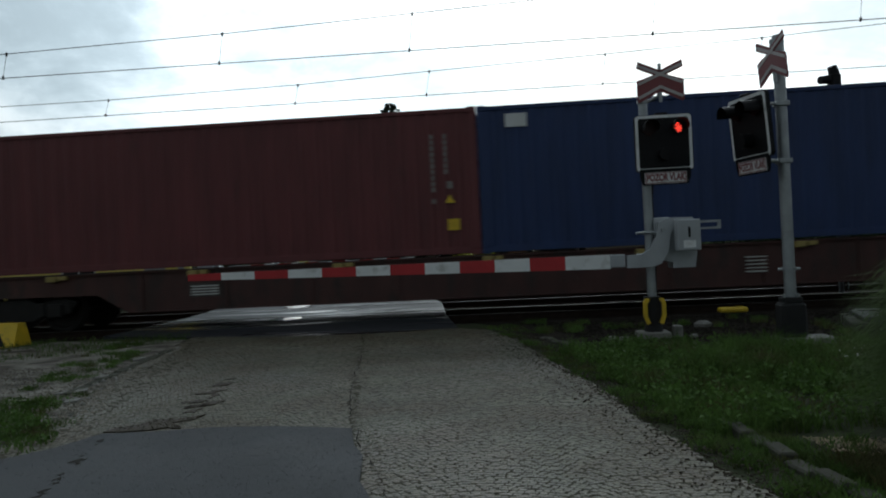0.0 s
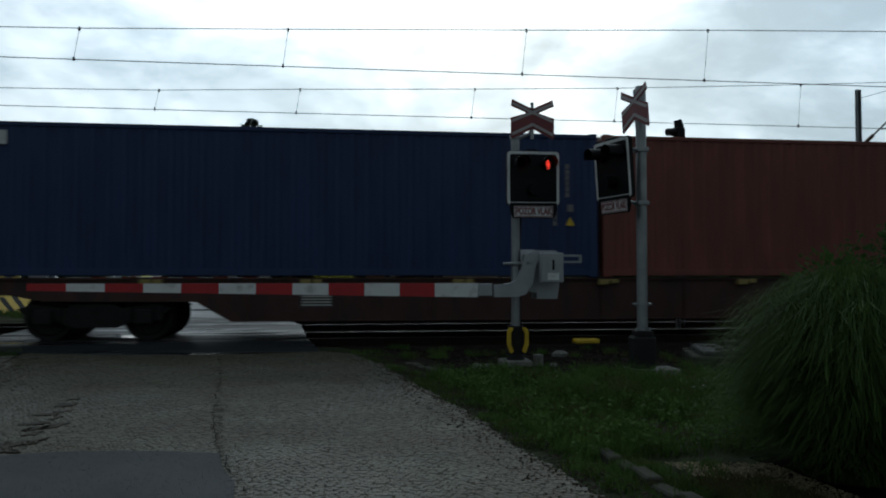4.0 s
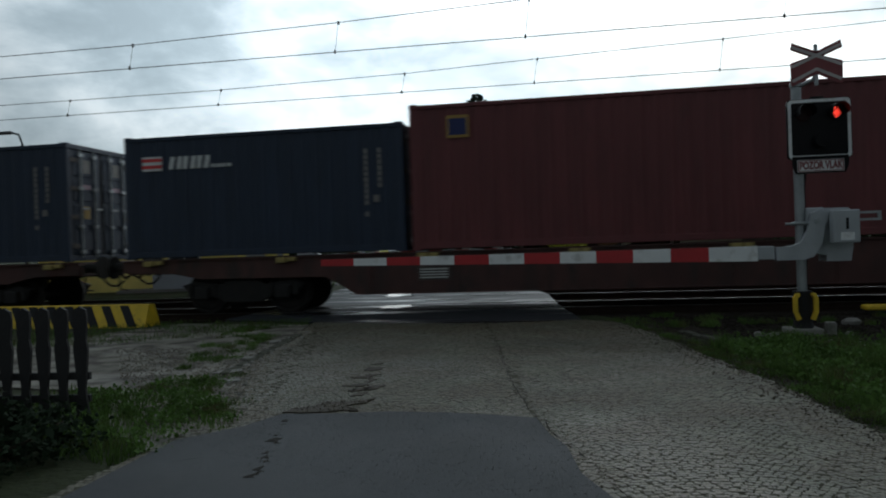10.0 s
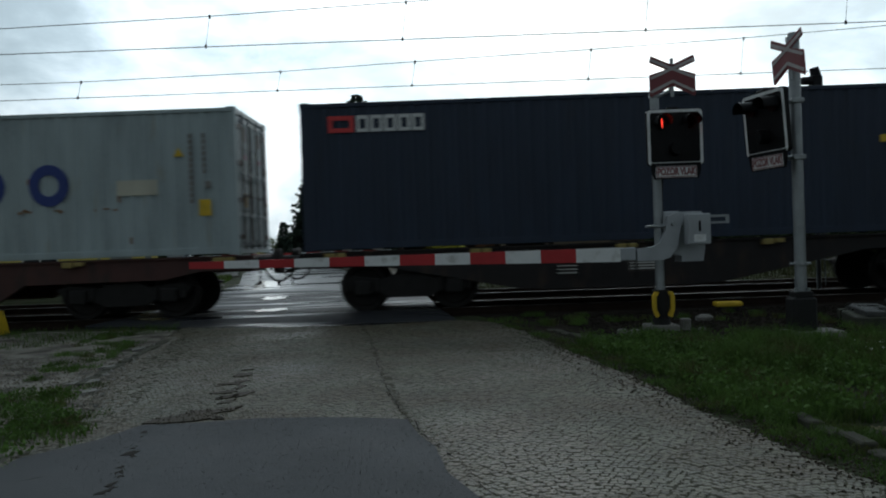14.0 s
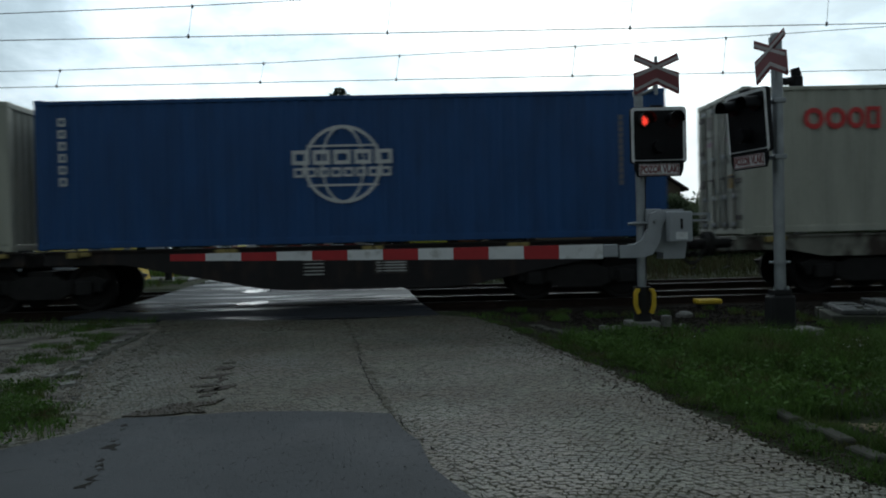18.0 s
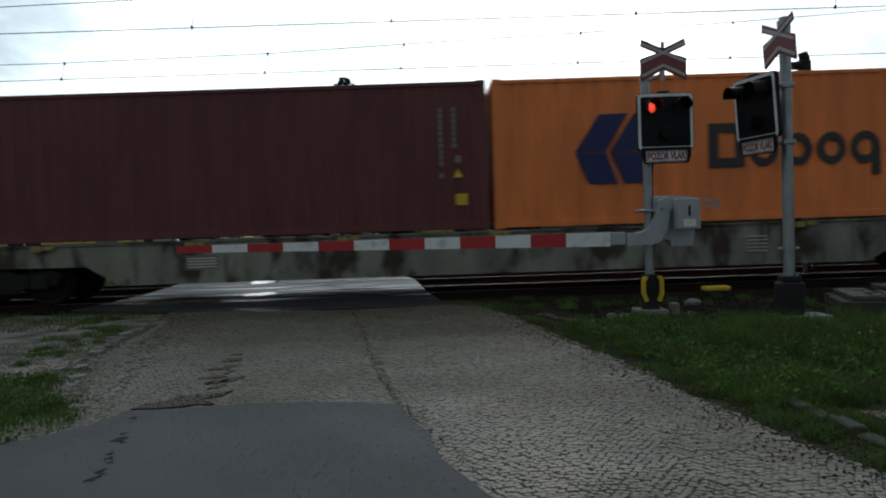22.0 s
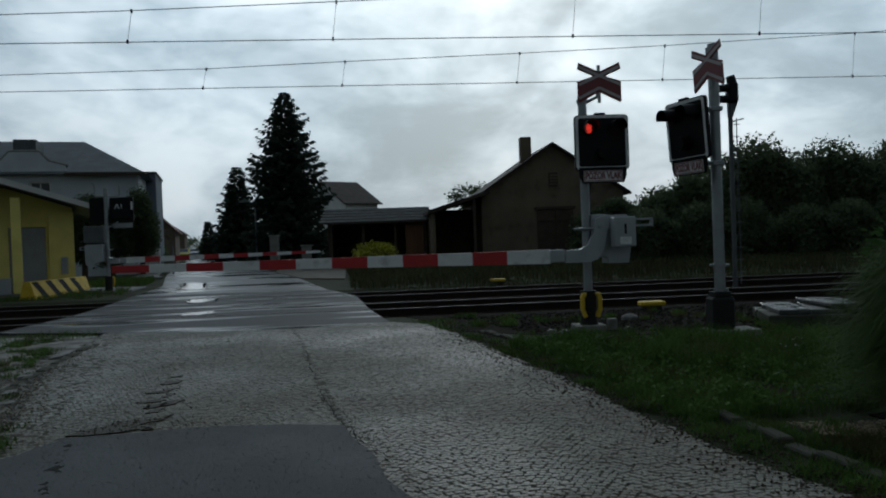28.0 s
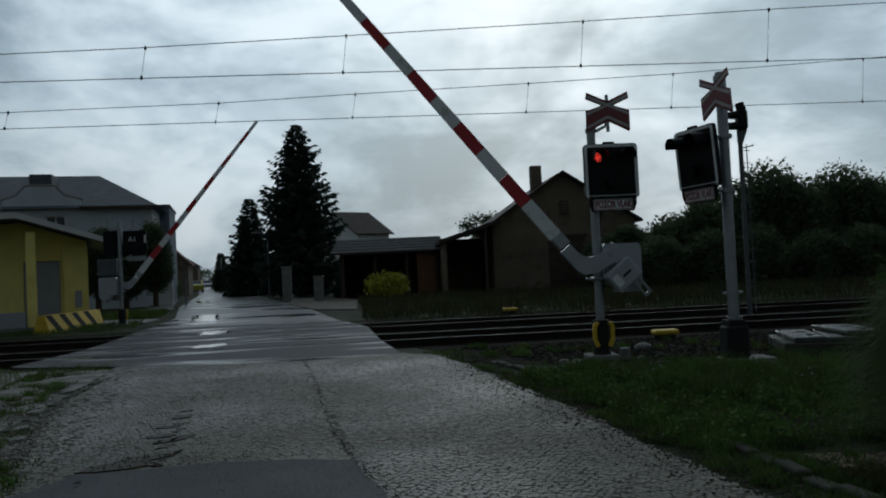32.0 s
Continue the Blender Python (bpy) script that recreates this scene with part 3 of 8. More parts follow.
def build_track(y, name):
    t = thing(name, pose(0, y, 0), "straight railway track with polished rail heads", "railway track", "tracks", "structure")
    for side in (-0.75, 0.75):
        s = Shape()
        prof = [(-0.07, -0.172), (0.07, -0.172), (0.07, -0.16), (0.012, -0.14), (0.012, -0.04), (0.036, -0.03), (0.036, -0.006), (-0.036, -0.006), (-0.036, -0.03), (-0.012, -0.04), (-0.012, -0.14), (-0.07, -0.16)]
        n = len(prof)
        vs = [(x, side + a, b) for x in (-600, 600) for a, b in prof]
        s.add(vs, [(i, (i + 1) % n, n + (i + 1) % n, n + i) for i in range(n)])
        r = part("rail", s, M_RAIL, t)
        part("rail_head", Shape().box(-600, 600, side - 0.034, side + 0.034, -0.006, 0.0), M_RAILTOP, r, "polished running surface")
    sl = Shape().box(-0.13, 0.13, -1.3, 1.3, -0.2, -0.165, 0.012).mesh("sleeper", M_SLEEPER)
    for i in range(-24, 60):
        x = i * 0.6
        if -9 < x < 0.6:
            continue
        ob = part("sleeper", sl, M_SLEEPER, t)
        ob.location = (x, 0, 0)


# ---- the level crossing's signals and barriers ----
def cross_sign(parent, x, z, y, yaw, roll=0, tip=0):
    """A double warning cross cut from one sheet: an X whose lower arms run into a chevron below it."""
    holder = part("warning_cross", Shape().box(-0.022, 0.022, 0.004, 0.034, -0.38, 0.15, 0.004), M_GALV, parent, "red and white double warning cross")
    holder.matrix_basis = pose(x, y, z, tip, roll, yaw)
    a, h = 0.315, 0.135
    plate = Shape().slab([(-a, -h + 0.055), (0.0, 0.02), (a, -h + 0.055), (a, -h - 0.225), (a - 0.02, -h - 0.245), (0.0, -0.235), (-a + 0.02, -h - 0.245), (-a, -h - 0.225)][::-1], -0.006, 0.004)
    for sg in (-1, 1):
        plate.slab([(sg * a, h - 0.045), (sg * (a - 0.02), h + 0.052), (-sg * 0.11, 0.005), (0.0, -0.06), (sg * 0.06, -0.02)][::sg], -0.0055, 0.0035)
    part("cross_plate", plate, M_SIGNRED, holder, "red enamelled sheet")
    rows = [((-a, h), (a, -h)), ((-a, -h), (a, h)), ((-a, -h - 0.19), (0.0, -0.172)), ((0.0, -0.172), (a, -h - 0.19))]
    for i, (p, q) in enumerate(rows):
        d = Vector((q[0] - p[0], q[1] - p[1]))
        e0, e1 = (0.02, 0.02) if i < 2 else ((0.02, 0.0) if i == 2 else (0.0, 0.02))
        st = part("cross_stripe", Shape().box(-d.length / 2 + e0, d.length / 2 - e1, -0.011 - 0.001 * i, -0.0065, -0.019, 0.019), M_FADEDWHITE, holder)
        st.matrix_basis = pose((p[0] + q[0]) / 2, 0, (p[1] + q[1]) / 2, 0, -math.degrees(math.atan2(d.y, d.x)), 0)


def round_rect(w, h, r, n=4):
    pts = []
    for cx, cz, a0 in ((w / 2 - r, h / 2 - r, 0), (-w / 2 + r, h / 2 - r, 90), (-w / 2 + r, -h / 2 + r, 180), (w / 2 - r, -h / 2 + r, 270)):
        pts += [(cx + r * math.cos(radians(a0 + 90 * i / n)), cz + r * math.sin(radians(a0 + 90 * i / n))) for i in range(n + 1)]
    return pts


def signal_board(parent, m, lit=True):
    """The black board with a white rim, two red lamps, one lower lamp, and the sign below; it faces -y. Returns the two red lenses."""
    board = part("signal_board", Shape().slab(round_rect(0.775, 0.775, 0.055), 0.0, 0.05), M_BLACK, parent, "black board with white rim")
    board.matrix_basis = m
    o, i = round_rect(0.755, 0.76, 0.05), round_rect(0.675, 0.68, 0.03)
    n = len(o)
    vs = [(x, -0.006, z) for x, z in o] + [(x, -0.006, z) for x, z in i] + [(x, -0.0005, z) for x, z in o] + [(x, -0.0005, z) for x, z in i]
    rim = Shape().add(vs, [(k, (k + 1) % n, n + (k + 1) % n, n + k) for k in range(n)] + [(k, 2 * n + k, 2 * n + (k + 1) % n, (k + 1) % n) for k in range(n)])
    part("board_rim", rim, M_WHITE, board, "white reflective rim")
    lenses = []
    for x, z in ((-0.19, 0.20), (0.20, 0.20), (0.0, -0.16)):
        red = z > 0
        if red:
            body = Shape()
            k = 14
            vs, fs = [], []
            for a in range(k + 1):
                an = radians(-20 + 220 * a / k)
                for y in (-0.005, -0.23):
                    sh = 1 if y > -0.05 else 0.96
                    vs.append((x + 0.105 * sh * math.cos(an), y, z + 0.105 * sh * math.sin(an)))
            fs = [(2 * a, 2 * a + 1, 2 * a + 3, 2 * a + 2) for a in range(k)]
            body.add(vs, fs, True)
            part("lamp_hood", body, M_BLACK, board)
        if red:
            lamp = Shape().tube((0, 0.0, 0), (0, -0.012, 0), 0.088, 0.088, 18)
            dull = len(lamp.f)
            for q, (rr, m) in enumerate(((0.0, 1), (0.024, 6), (0.046, 9))):
                for e in range(m):
                    a = 2 * math.pi * (e + 0.3 * q) / m
                    g = 0.0125 - 0.0014 * ((e * 5 + q) % 4) - 0.0015 * q
                    cx, cz = rr * math.cos(a) - 0.006, rr * 1.25 * math.sin(a) - 0.008
                    lamp.tube((cx, -0.0125, cz), (cx, -0.015, cz), g, g * 0.8, 8)
            lens = part("lamp_lens", lamp, M_LAMPOFF, board, "round red lamp lens with a cluster of points")
            lens.data.materials.append(M_LAMPON if lit else M_LAMPOFF)
            for poly in lens.data.polygons:
                if poly.index >= dull:
                    poly.material_index = 1
            lens.matrix_basis = pose(x, -0.03, z)
            lenses.append(lens)
        else:
            part("dark_lamp", Shape().tube((x, -0.0005, z), (x, -0.13, z), 0.092, 0.088, 16), M_BLACK, board)
    part("board_lug", Shape().box(-0.10, 0.06, -0.01, 0.04, 0.385, 0.415, 0.006), M_BLACK, board)
    sign = part("sign_plate", Shape().slab(round_rect(0.56, 0.155, 0.012), -0.004, 0.006), M_WHITE, board, "white sign with red border and words")
    sign.matrix_basis = pose(0.0, -0.012, -0.475)
    back = part("sign_back", Shape().slab([(-0.34, -0.35), (0.34, -0.35), (0.34, -0.47), (0.30, -0.57), (-0.30, -0.57), (-0.34, -0.47)][::-1], -0.008, 0.012), M_BLACK, board)
    o, i = round_rect(0.55, 0.145, 0.01, 2), round_rect(0.525, 0.123, 0.008, 2)
    n = len(o)
    vs = [(x, -0.0065, z) for x, z in o] + [(x, -0.0065, z) for x, z in i]
    part("sign_border", Shape().add(vs, [(k, (k + 1) % n, n + (k + 1) % n, n + k) for k in range(n)]), M_SIGNRED, sign)
    cu = bpy.data.curves.new("words", 'FONT')
    cu.body, cu.align_x, cu.align_y, cu.size = "POZOR VLAK", 'CENTER', 'CENTER', 0.122
    cu.space_character = 0.98
    cu.offset = 0.0055
    tmp = bpy.data.objects.new("words", cu)
    me = bpy.data.meshes.new_from_object(tmp)
    bpy.data.objects.remove(tmp)
    me.materials.append(M_SIGNRED)
    w = part("lettering", me, M_SIGNRED, sign, "red capital letters POZOR VLAK")
    w.matrix_basis = pose(0, -0.0068, 0, 90, 0, 0) @ Matrix.Diagonal((0.70, 1.06, 1.0, 1.0))
    return lenses


def barrier_post(x, y, yaw, name, label, arm_len, arm_mats, pole_h=3.30, arm_drop=0.0):
    """A pole with signal, machine and arm; the arm points to -x of the post. Returns the arm and the red lenses."""
    t = thing(name, pose(x, y, 0, 0, 0, yaw), label, "crossing barrier", "crossing signals")
    part("pole", Shape().tube((0, 0, 0.05), (0, 0, pole_h), 0.062, n=16).tube((0, 0, pole_h), (0, 0, pole_h + 0.01), 0.066, n=16), M_GALV, t, "galvanised pole")
    part("footing", Shape().box(-0.22, 0.2, -0.2, 0.2, -0.1, 0.06, 0.015).box(0.24, 0.36, -0.16, -0.04, -0.05, 0.14, 0.01), M_CONCRETE, t, "concrete footing")
    part("foot_plate", Shape().tube((0, 0, 0.06), (0, 0, 0.18), 0.13, 0.11, 12), M_BLACKRUB, t)
    for sg in (-1, 1):
        g = Shape().slab([(sg * 0.09, 0.17), (sg * 0.11, 0.17), (sg * 0.15, 0.28), (sg * 0.15, 0.46), (sg * 0.12, 0.52), (sg * 0.07, 0.52), (sg * 0.07, 0.49), (sg * 0.10, 0.45), (sg * 0.10, 0.29), (sg * 0.06, 0.19)][::-sg], -0.16, -0.10)
        part("post_guard", g, M_YELLOW, t, "yellow guard bracket")
    part("guard_core", Shape().tube((0, 0, 0.15), (0, 0, 0.54), 0.115, 0.12, 14), M_BLACKRUB, t)
    # machine
    part("machine_housing", Shape().slab([(0.08, 1.05), (0.30, 1.0), (0.30, 0.92), (0.60, 0.92), (0.63, 1.10), (0.63, 1.56), (0.58, 1.61), (0.12, 1.61), (0.08, 1.57)][::-1], -0.03, 0.28), M_GREYPAINT, t, "grey barrier machine housing")
    for z in (1.12, 1.42):
        part("clamp", Shape().box(-0.09, 0.09, -0.085, 0.085, z - 0.025, z + 0.025, 0.01).tube((-0.18, 0, z), (0.18, 0, z), 0.018, n=8).tube((-0.14, -0.1, z), (0.12, -0.1, z), 0.012, n=8), M_GALV, t)
    arm = new("barrier_arm")
    arm.parent = t
    arm.matrix_basis = pose(0.16, -0.10, 1.45)
    tagged(arm, "red and white striped barrier arm on a grey bracket")
    br = Shape().slab([(-0.50, -0.50), (-0.16, -0.50), (-0.04, -0.46), (0.06, -0.30), (0.10, -0.06), (0.16, 0.02), (0.16, 0.10), (0.04, 0.14), (-0.06, 0.10), (-0.10, -0.10), (-0.18, -0.26), (-0.30, -0.32), (-0.50, -0.33)][::-1], -0.05, 0.04)
    box = part("control_box", Shape().box(0.14, 0.45, -0.24, -0.07, -0.295, 0.12, 0.012), M_GREYPAINT, arm, "grey control box")
    part("arm_bracket", br, M_GREYPAINT, arm, "cranked grey steel bracket")
    part("bracket_plate", Shape().box(-0.10, 0.12, 0.045, 0.12, -0.10, 0.17, 0.012), M_GREYPAINT, arm)
    part("pivot", Shape().tube((0, -0.05, 0.0), (0, -0.09, 0.0), 0.03, n=12), M_GALV, arm)
    part("counterweight_arm", Shape().slab([(0.10, -0.02), (0.78, -0.02), (0.78, 0.10), (0.10, 0.10), (0.10, 0.07), (0.74, 0.07), (0.74, 0.01), (0.10, 0.01)][::-1], -0.02, 0.02), M_GALV, arm, "galvanised counterweight rails")
    for z0, z1, m_, nm in ((-0.12, 0.02, M_BLACK, "lock_plate"), (-0.26, -0.16, M_WHITE, "data_plate")):
        w = 0.015 if nm == "lock_plate" else 0.08
        part(nm, Shape().box(0.30 - w, 0.30 + w, -0.246, -0.2402, z0, z1), m_, arm)
    x0, zc = -0.585, -0.40
    part("arm_sleeve", Shape().box(x0 - 0.14, x0 + 0.06, -0.065, 0.055, zc - 0.085, zc + 0.09, 0.01), M_GREYPAINT, arm)
    x = x0 - 0.14
    k = 0
    total = arm_len
    first = 0.61
    while x > x0 - 0.14 - total + 0.05:
        w = first if k == 0 else 0.485
        f0, f1 = (x0 - x) / total, (x0 - x + w) / total
        h0, h1 = 0.105 - 0.055 * f0, 0.105 - 0.055 * f1
        d0, d1 = arm_drop * f0, arm_drop * f1
        vs = [(x, -0.035, zc - h0 + d0), (x, -0.035, zc + h0 * 0.9 + d0), (x - w + 0.002, -0.03, zc - h1 + d1), (x - w + 0.002, -0.03, zc + h1 * 0.9 + d1), (x, 0.035, zc - h0 + d0), (x, 0.035, zc + h0 * 0.9 + d0), (x - w + 0.002, 0.03, zc - h1 + d1), (x - w + 0.002, 0.03, zc + h1 * 0.9 + d1)]
        part("arm_segment", Shape().add(vs, [(0, 1, 3, 2), (4, 6, 7, 5), (0, 4, 5, 1), (2, 3, 7, 6), (0, 2, 6, 4), (1, 5, 7, 3)]), arm_mats[k % 2], arm)
        x -= w
        k += 1
    return t, arm


def second_signal(x, y):
    t = thing("crossing_signal", pose(x, y, 0), "galvanised crossing signal pole with a turned board, black base", "crossing signal", "crossing signals")
    part("pole", Shape().tube((0, 0, 0.1), (0.0, 0, 3.74), 0.068, n=16), M_GALV, t)
    part("footing", Shape().box(-0.2, 0.45, -0.2, 0.2, -0.1, 0.05, 0.015), M_CONCRETE, t, "concrete footing")
    part("base_box", Shape().box(-0.15, 0.15, -0.12, 0.14, 0.05, 0.47, 0.03).box(-0.11, 0.11, -0.10, 0.11, 0.47, 0.54, 0.01), M_BLACKRUB, t, "black relay box round the foot")
    part("pole_clamp", Shape().tube((0, 0, 0.86), (0, 0, 0.90), 0.085, n=14).tube((-0.13, 0, 0.88), (0.13, 0, 0.88), 0.016, n=8), M_GALV, t)
    for bx in (-0.10, 0.06):
        part("bolt", Shape().tube((bx, -0.07, 0.54), (bx, -0.07, 0.58), 0.02, n=8), M_GALV, t)
    for z in (2.90, 2.20):
        part("bracket", Shape().tube((0, 0, z), (-0.30, -0.04, z + 0.02), 0.022, n=8).box(-0.08, 0.08, -0.08, 0.08, z - 0.03, z + 0.03, 0.008), M_GALV, t)
    cross_sign(t, -0.13, 3.52, -0.10, -80, 0, 4)
    lenses = signal_board(t, pose(-0.43, -0.10, 2.62, 4, 0, -75), False)
    return t, lenses


def dwarf_signal(x, y):
    """A slim track signal between the tracks, on a post with a ladder."""
    t = thing("track_signal", pose(x, y, -0.2), "slim dark railway signal with a ladder standing between the tracks", "railway signal")
    part("pole", Shape().tube((0, 0, 0), (0, 0, 4.7), 0.055, n=12), M_MAST, t)
    part("ladder_rail", Shape().tube((0.17, 0.04, 0.2), (0.17, 0.04, 4.25), 0.014, n=6), M_MAST, t)
    for i in range(13):
        part("rung", Shape().tube((0.0, 0.0, 0.5 + i * 0.30), (0.26, 0.06, 0.5 + i * 0.30), 0.011, n=6), M_MAST, t)
    part("signal_head", Shape().box(-0.08, 0.18, -0.14, 0.10, 4.60, 5.10, 0.05), M_BLACK, t)
    for z in (4.70, 4.96):
        part("lamp_hood", Shape().tube((-0.08, -0.05, z), (-0.30, -0.12, z - 0.02), 0.10, 0.09, 12), M_BLACK, t)
    part("top_lamp", Shape().tube((0.06, -0.02, 5.08), (0.02, -0.02, 5.26), 0.12, 0.10, 12), M_BLACK, t)
    part("head_bracket", Shape().slab([(-0.05, 4.26), (0.05, 4.26), (0.18, 4.62), (-0.06, 4.62)], -0.04, 0.04), M_MAST, t)
    part("stay_arm", Shape().tube((0, 0, 4.15), (0.32, -0.03, 4.22), 0.016, n=6), M_MAST, t)
    return t


def main_signal(x, y):
    t = thing("main_track_signal", pose(x, y, 0), "three-lamp railway signal with round-topped black backboard on a pole", "railway signal")
    part("pole", Shape().tube((0.28, 0, -0.1), (0.28, 0, 4.66), 0.07, n=14), M_GALV, t)
    part("cap", Shape().tube((0.28, 0, 4.66), (0.28, 0, 4.72), 0.085, n=14), M_GALV, t)
    o = []
    for i in range(13):
        a = radians(180 * i / 12)
        o.append((0.37 * math.cos(a), 4.26 + 0.36 * math.sin(a)))
    for i in range(13):
        a = radians(180 + 180 * i / 12)
        o.append((0.37 * math.cos(a), 3.68 + 0.36 * math.sin(a)))
    bd = part("backboard", Shape().slab(o[::-1], 0.0, 0.03), M_BLACK, t)
    bd.matrix_basis = pose(-0.02, 0.16, 0.02, 0, 0, -92)
    for z in (3.68, 3.97, 4.26):
        hood = part("lamp_hood", Shape().tube((0, 0, z), (0, -0.14, z), 0.125, 0.125, 14).tube((0, -0.14, z), (0, -0.80, z - 0.03), 0.12, 0.105, 14, False), M_BLACK, t)
        hood.matrix_basis = pose(-0.02, 0.16, 0.02, 0, 0, -92)
        lens = part("lamp_lens", Shape().tube((0, -0.14, z), (0, -0.16, z), 0.10, 0.09, 14), M_LENSDARK, t, "dark glass lens")
        lens.matrix_basis = hood.matrix_basis
    for z in (3.5, 4.4):
        part("bracket", Shape().tube((0.28, 0, z), (-0.12, 0.16, z), 0.025, n=8), M_GALV, t)
    part("warning_plate", Shape().slab([(-0.85, 3.26), (-0.39, 3.26), (-0.62, 2.86)], -0.02, -0.01), M_YELLOW, t, "yellow triangular electric warning plate")
    part("warning_mark", Shape().slab([(-0.71, 3.20), (-0.57, 3.20), (-0.62, 3.09), (-0.55, 3.10), (-0.64, 2.97), (-0.66, 3.07), (-0.72, 3.08)], -0.025, -0.0205), M_SIGNRED, t)
    part("plate_arm", Shape().tube((0.28, 0, 3.05), (-0.62, 0, 3.05), 0.016, n=6), M_MAST, t)
    part("number_plate", Shape().box(-0.02, 0.13, -0.11, -0.09, 2.5, 3.32, 0.004), M_WHITE, t, "white plate with four black bars")
    part("plate_clamp", Shape().tube((0.05, -0.09, 2.9), (0.28, -0.05, 2.9), 0.015, n=6), M_GALV, t)
    for i in range(4):
        part("plate_bar", Shape().box(0.015, 0.095, -0.114, -0.1105, 2.56 + i * 0.20, 2.68 + i * 0.20), M_BLACK, t)
    part("cable_pipe", Shape().path([(0.40, 0, 4.0), (0.50, 0, 4.0), (0.56, 0, 3.92), (0.62, 0, 1.0)], 0.022, 8), M_GALV, t)
    return t


# ---- overhead line ----
MESS1 = [(-160, 6.5), (-102, 7.05), (-72, 6.1), (-42, 7.05), (-30, 6.45), (-18, 6.12), (-10, 6.13), (-5, 6.24), (-0.8, 6.39), (4.3, 6.58), (8.5, 6.75), (13.5, 6.92), (17.4, 7.06), (30, 6.45), (47, 6.05), (77, 7.05), (107, 6.1), (160, 6.6)]
MESS2 = [(-160, 6.3), (-102, 6.9), (-72, 5.95), (-42, 6.9), (-30, 6.25), (-18, 5.9), (-9.8, 5.88), (-4.4, 5.96), (-0.9, 6.09), (3.8, 6.24), (7.8, 6.39), (13.2, 6.66), (17.3, 6.9), (30, 6.3), (47, 5.9), (77, 6.9), (107, 5.95), (160, 6.5)]


def build_wires(y, zc, mess, drops, label):
    t = thing("overhead_line", pose(0, y, 0), label, "overhead wire", "overhead lines")
    part("contact_wire", Shape().tube((-160, 0, zc), (160, 0, zc), 0.0095, n=6), M_WIRE, t)
    part("messenger_wire", Shape().path([(x, 0, z) for x, z in mess], 0.009, 6), M_WIRE, t)
    xs, zs = [p[0] for p in mess], [p[1] for p in mess]
    for x in drops:
        z = float(np.interp(x, xs, zs))
        d = part("dropper", Shape().tube((x, 0, zc), (x + 0.1, 0, z), 0.005, n=5), M_WIRE, t)
        part("clip", Shape().box(x - 0.02, x + 0.02, -0.015, 0.015, zc - 0.03, zc + 0.05), M_WIRE, d)
        part("clip", Shape().box(x + 0.08, x + 0.12, -0.015, 0.015, z - 0.05, z + 0.03), M_WIRE, d)


def catenary_mast(x, y, yt, zc, zm, tilt, h, label, slim=1.0):
    t = thing("catenary_mast", pose(x, y, 0), label, "mast", "catenary masts")
    d = yt - y
    sg = 1 if d > 0 else -1
    part("post", Shape().prism([(a * slim, b * slim) for a, b in ((-0.10, -0.13), (-0.085, -0.13), (-0.085, -0.01), (0.085, -0.01), (0.085, -0.13), (0.10, -0.13), (0.10, 0.13), (0.085, 0.13), (0.085, 0.01), (-0.085, 0.01), (-0.085, 0.13), (-0.10, 0.13))], -0.2, h), M_MAST, t, "painted steel H-section post")
    part("foundation", Shape().box(-0.4, 0.4, -0.4, 0.4, -0.4, 0.1, 0.03), M_CONCRETE, t)
    z0 = zc + 0.05
    part("insulator", Shape().tube((0, 0.13 * sg, z0), (tilt * 0.1, 0.6 * sg, z0 + 0.28), 0.06, n=10), M_INSUL, t)
    part("bracket_tube", Shape().tube((tilt * 0.1, 0.6 * sg, z0 + 0.28), (tilt * 0.3, d, zm), 0.028, n=8), M_MAST, t, "inclined cantilever tube")
    part("steady_tube", Shape().tube((tilt * 0.2, 0.9 * sg, z0 + 0.42), (tilt, d + 0.2 * sg, zc + 0.42), 0.024, n=8), M_MAST, t)
    part("steady_arm", Shape().path([(tilt, d - 0.6 * sg, zc + 0.36), (tilt, d - 0.6 * sg, zc + 0.22), (tilt, d + 0.3 * sg, zc + 0.04)], 0.015, 6), M_MAST, t)
    part("jumper", Shape().path([(tilt * 0.3, d, zm), (tilt * 0.5, d - 0.1, zm - 0.2), (tilt * 0.7, d - 0.1, zm - 0.7), (tilt, d, zc + 0.3)], 0.007, 5), M_WIRE, t)
    part("stay", Shape().tube((0, 0.1 * sg, h - 0.3), (tilt * 0.3, d, zm), 0.009, n=5), M_WIRE, t)
    return t


# ---- the container train ----
def run(t):
    """How far the train has gone at t seconds, in metres."""
    u = t - 13.0
    return float(np.interp(t, (7, 8, 9, 10, 11, 12, 12.5, 17, 18, 19, 21, 22, 23, 24), (0, 0.1, 0, 0, 0.05, 0.35, 0, 0, 0.2, 0, 0, -0.45, -0.1, 0))) + 288.246 + 21.553 * u + 0.030058 * u * u - 0.00054072 * u ** 3


TRAIN_ROWS = [0, 2, 4, 6, 7, 8, 9, 10, 11, 12, 12.5, 13, 14, 16, 17, 18, 19, 20, 21, 22, 23, 24, 26, 28, 30, 32]
moving = []  # (thing, its place along the train)
CACHE = {}


def cached(key, make, material):
    k = (key, material.name)
    if k not in CACHE:
        CACHE[k] = make().mesh(key[0], material)
    return CACHE[k]


HW = 1.219


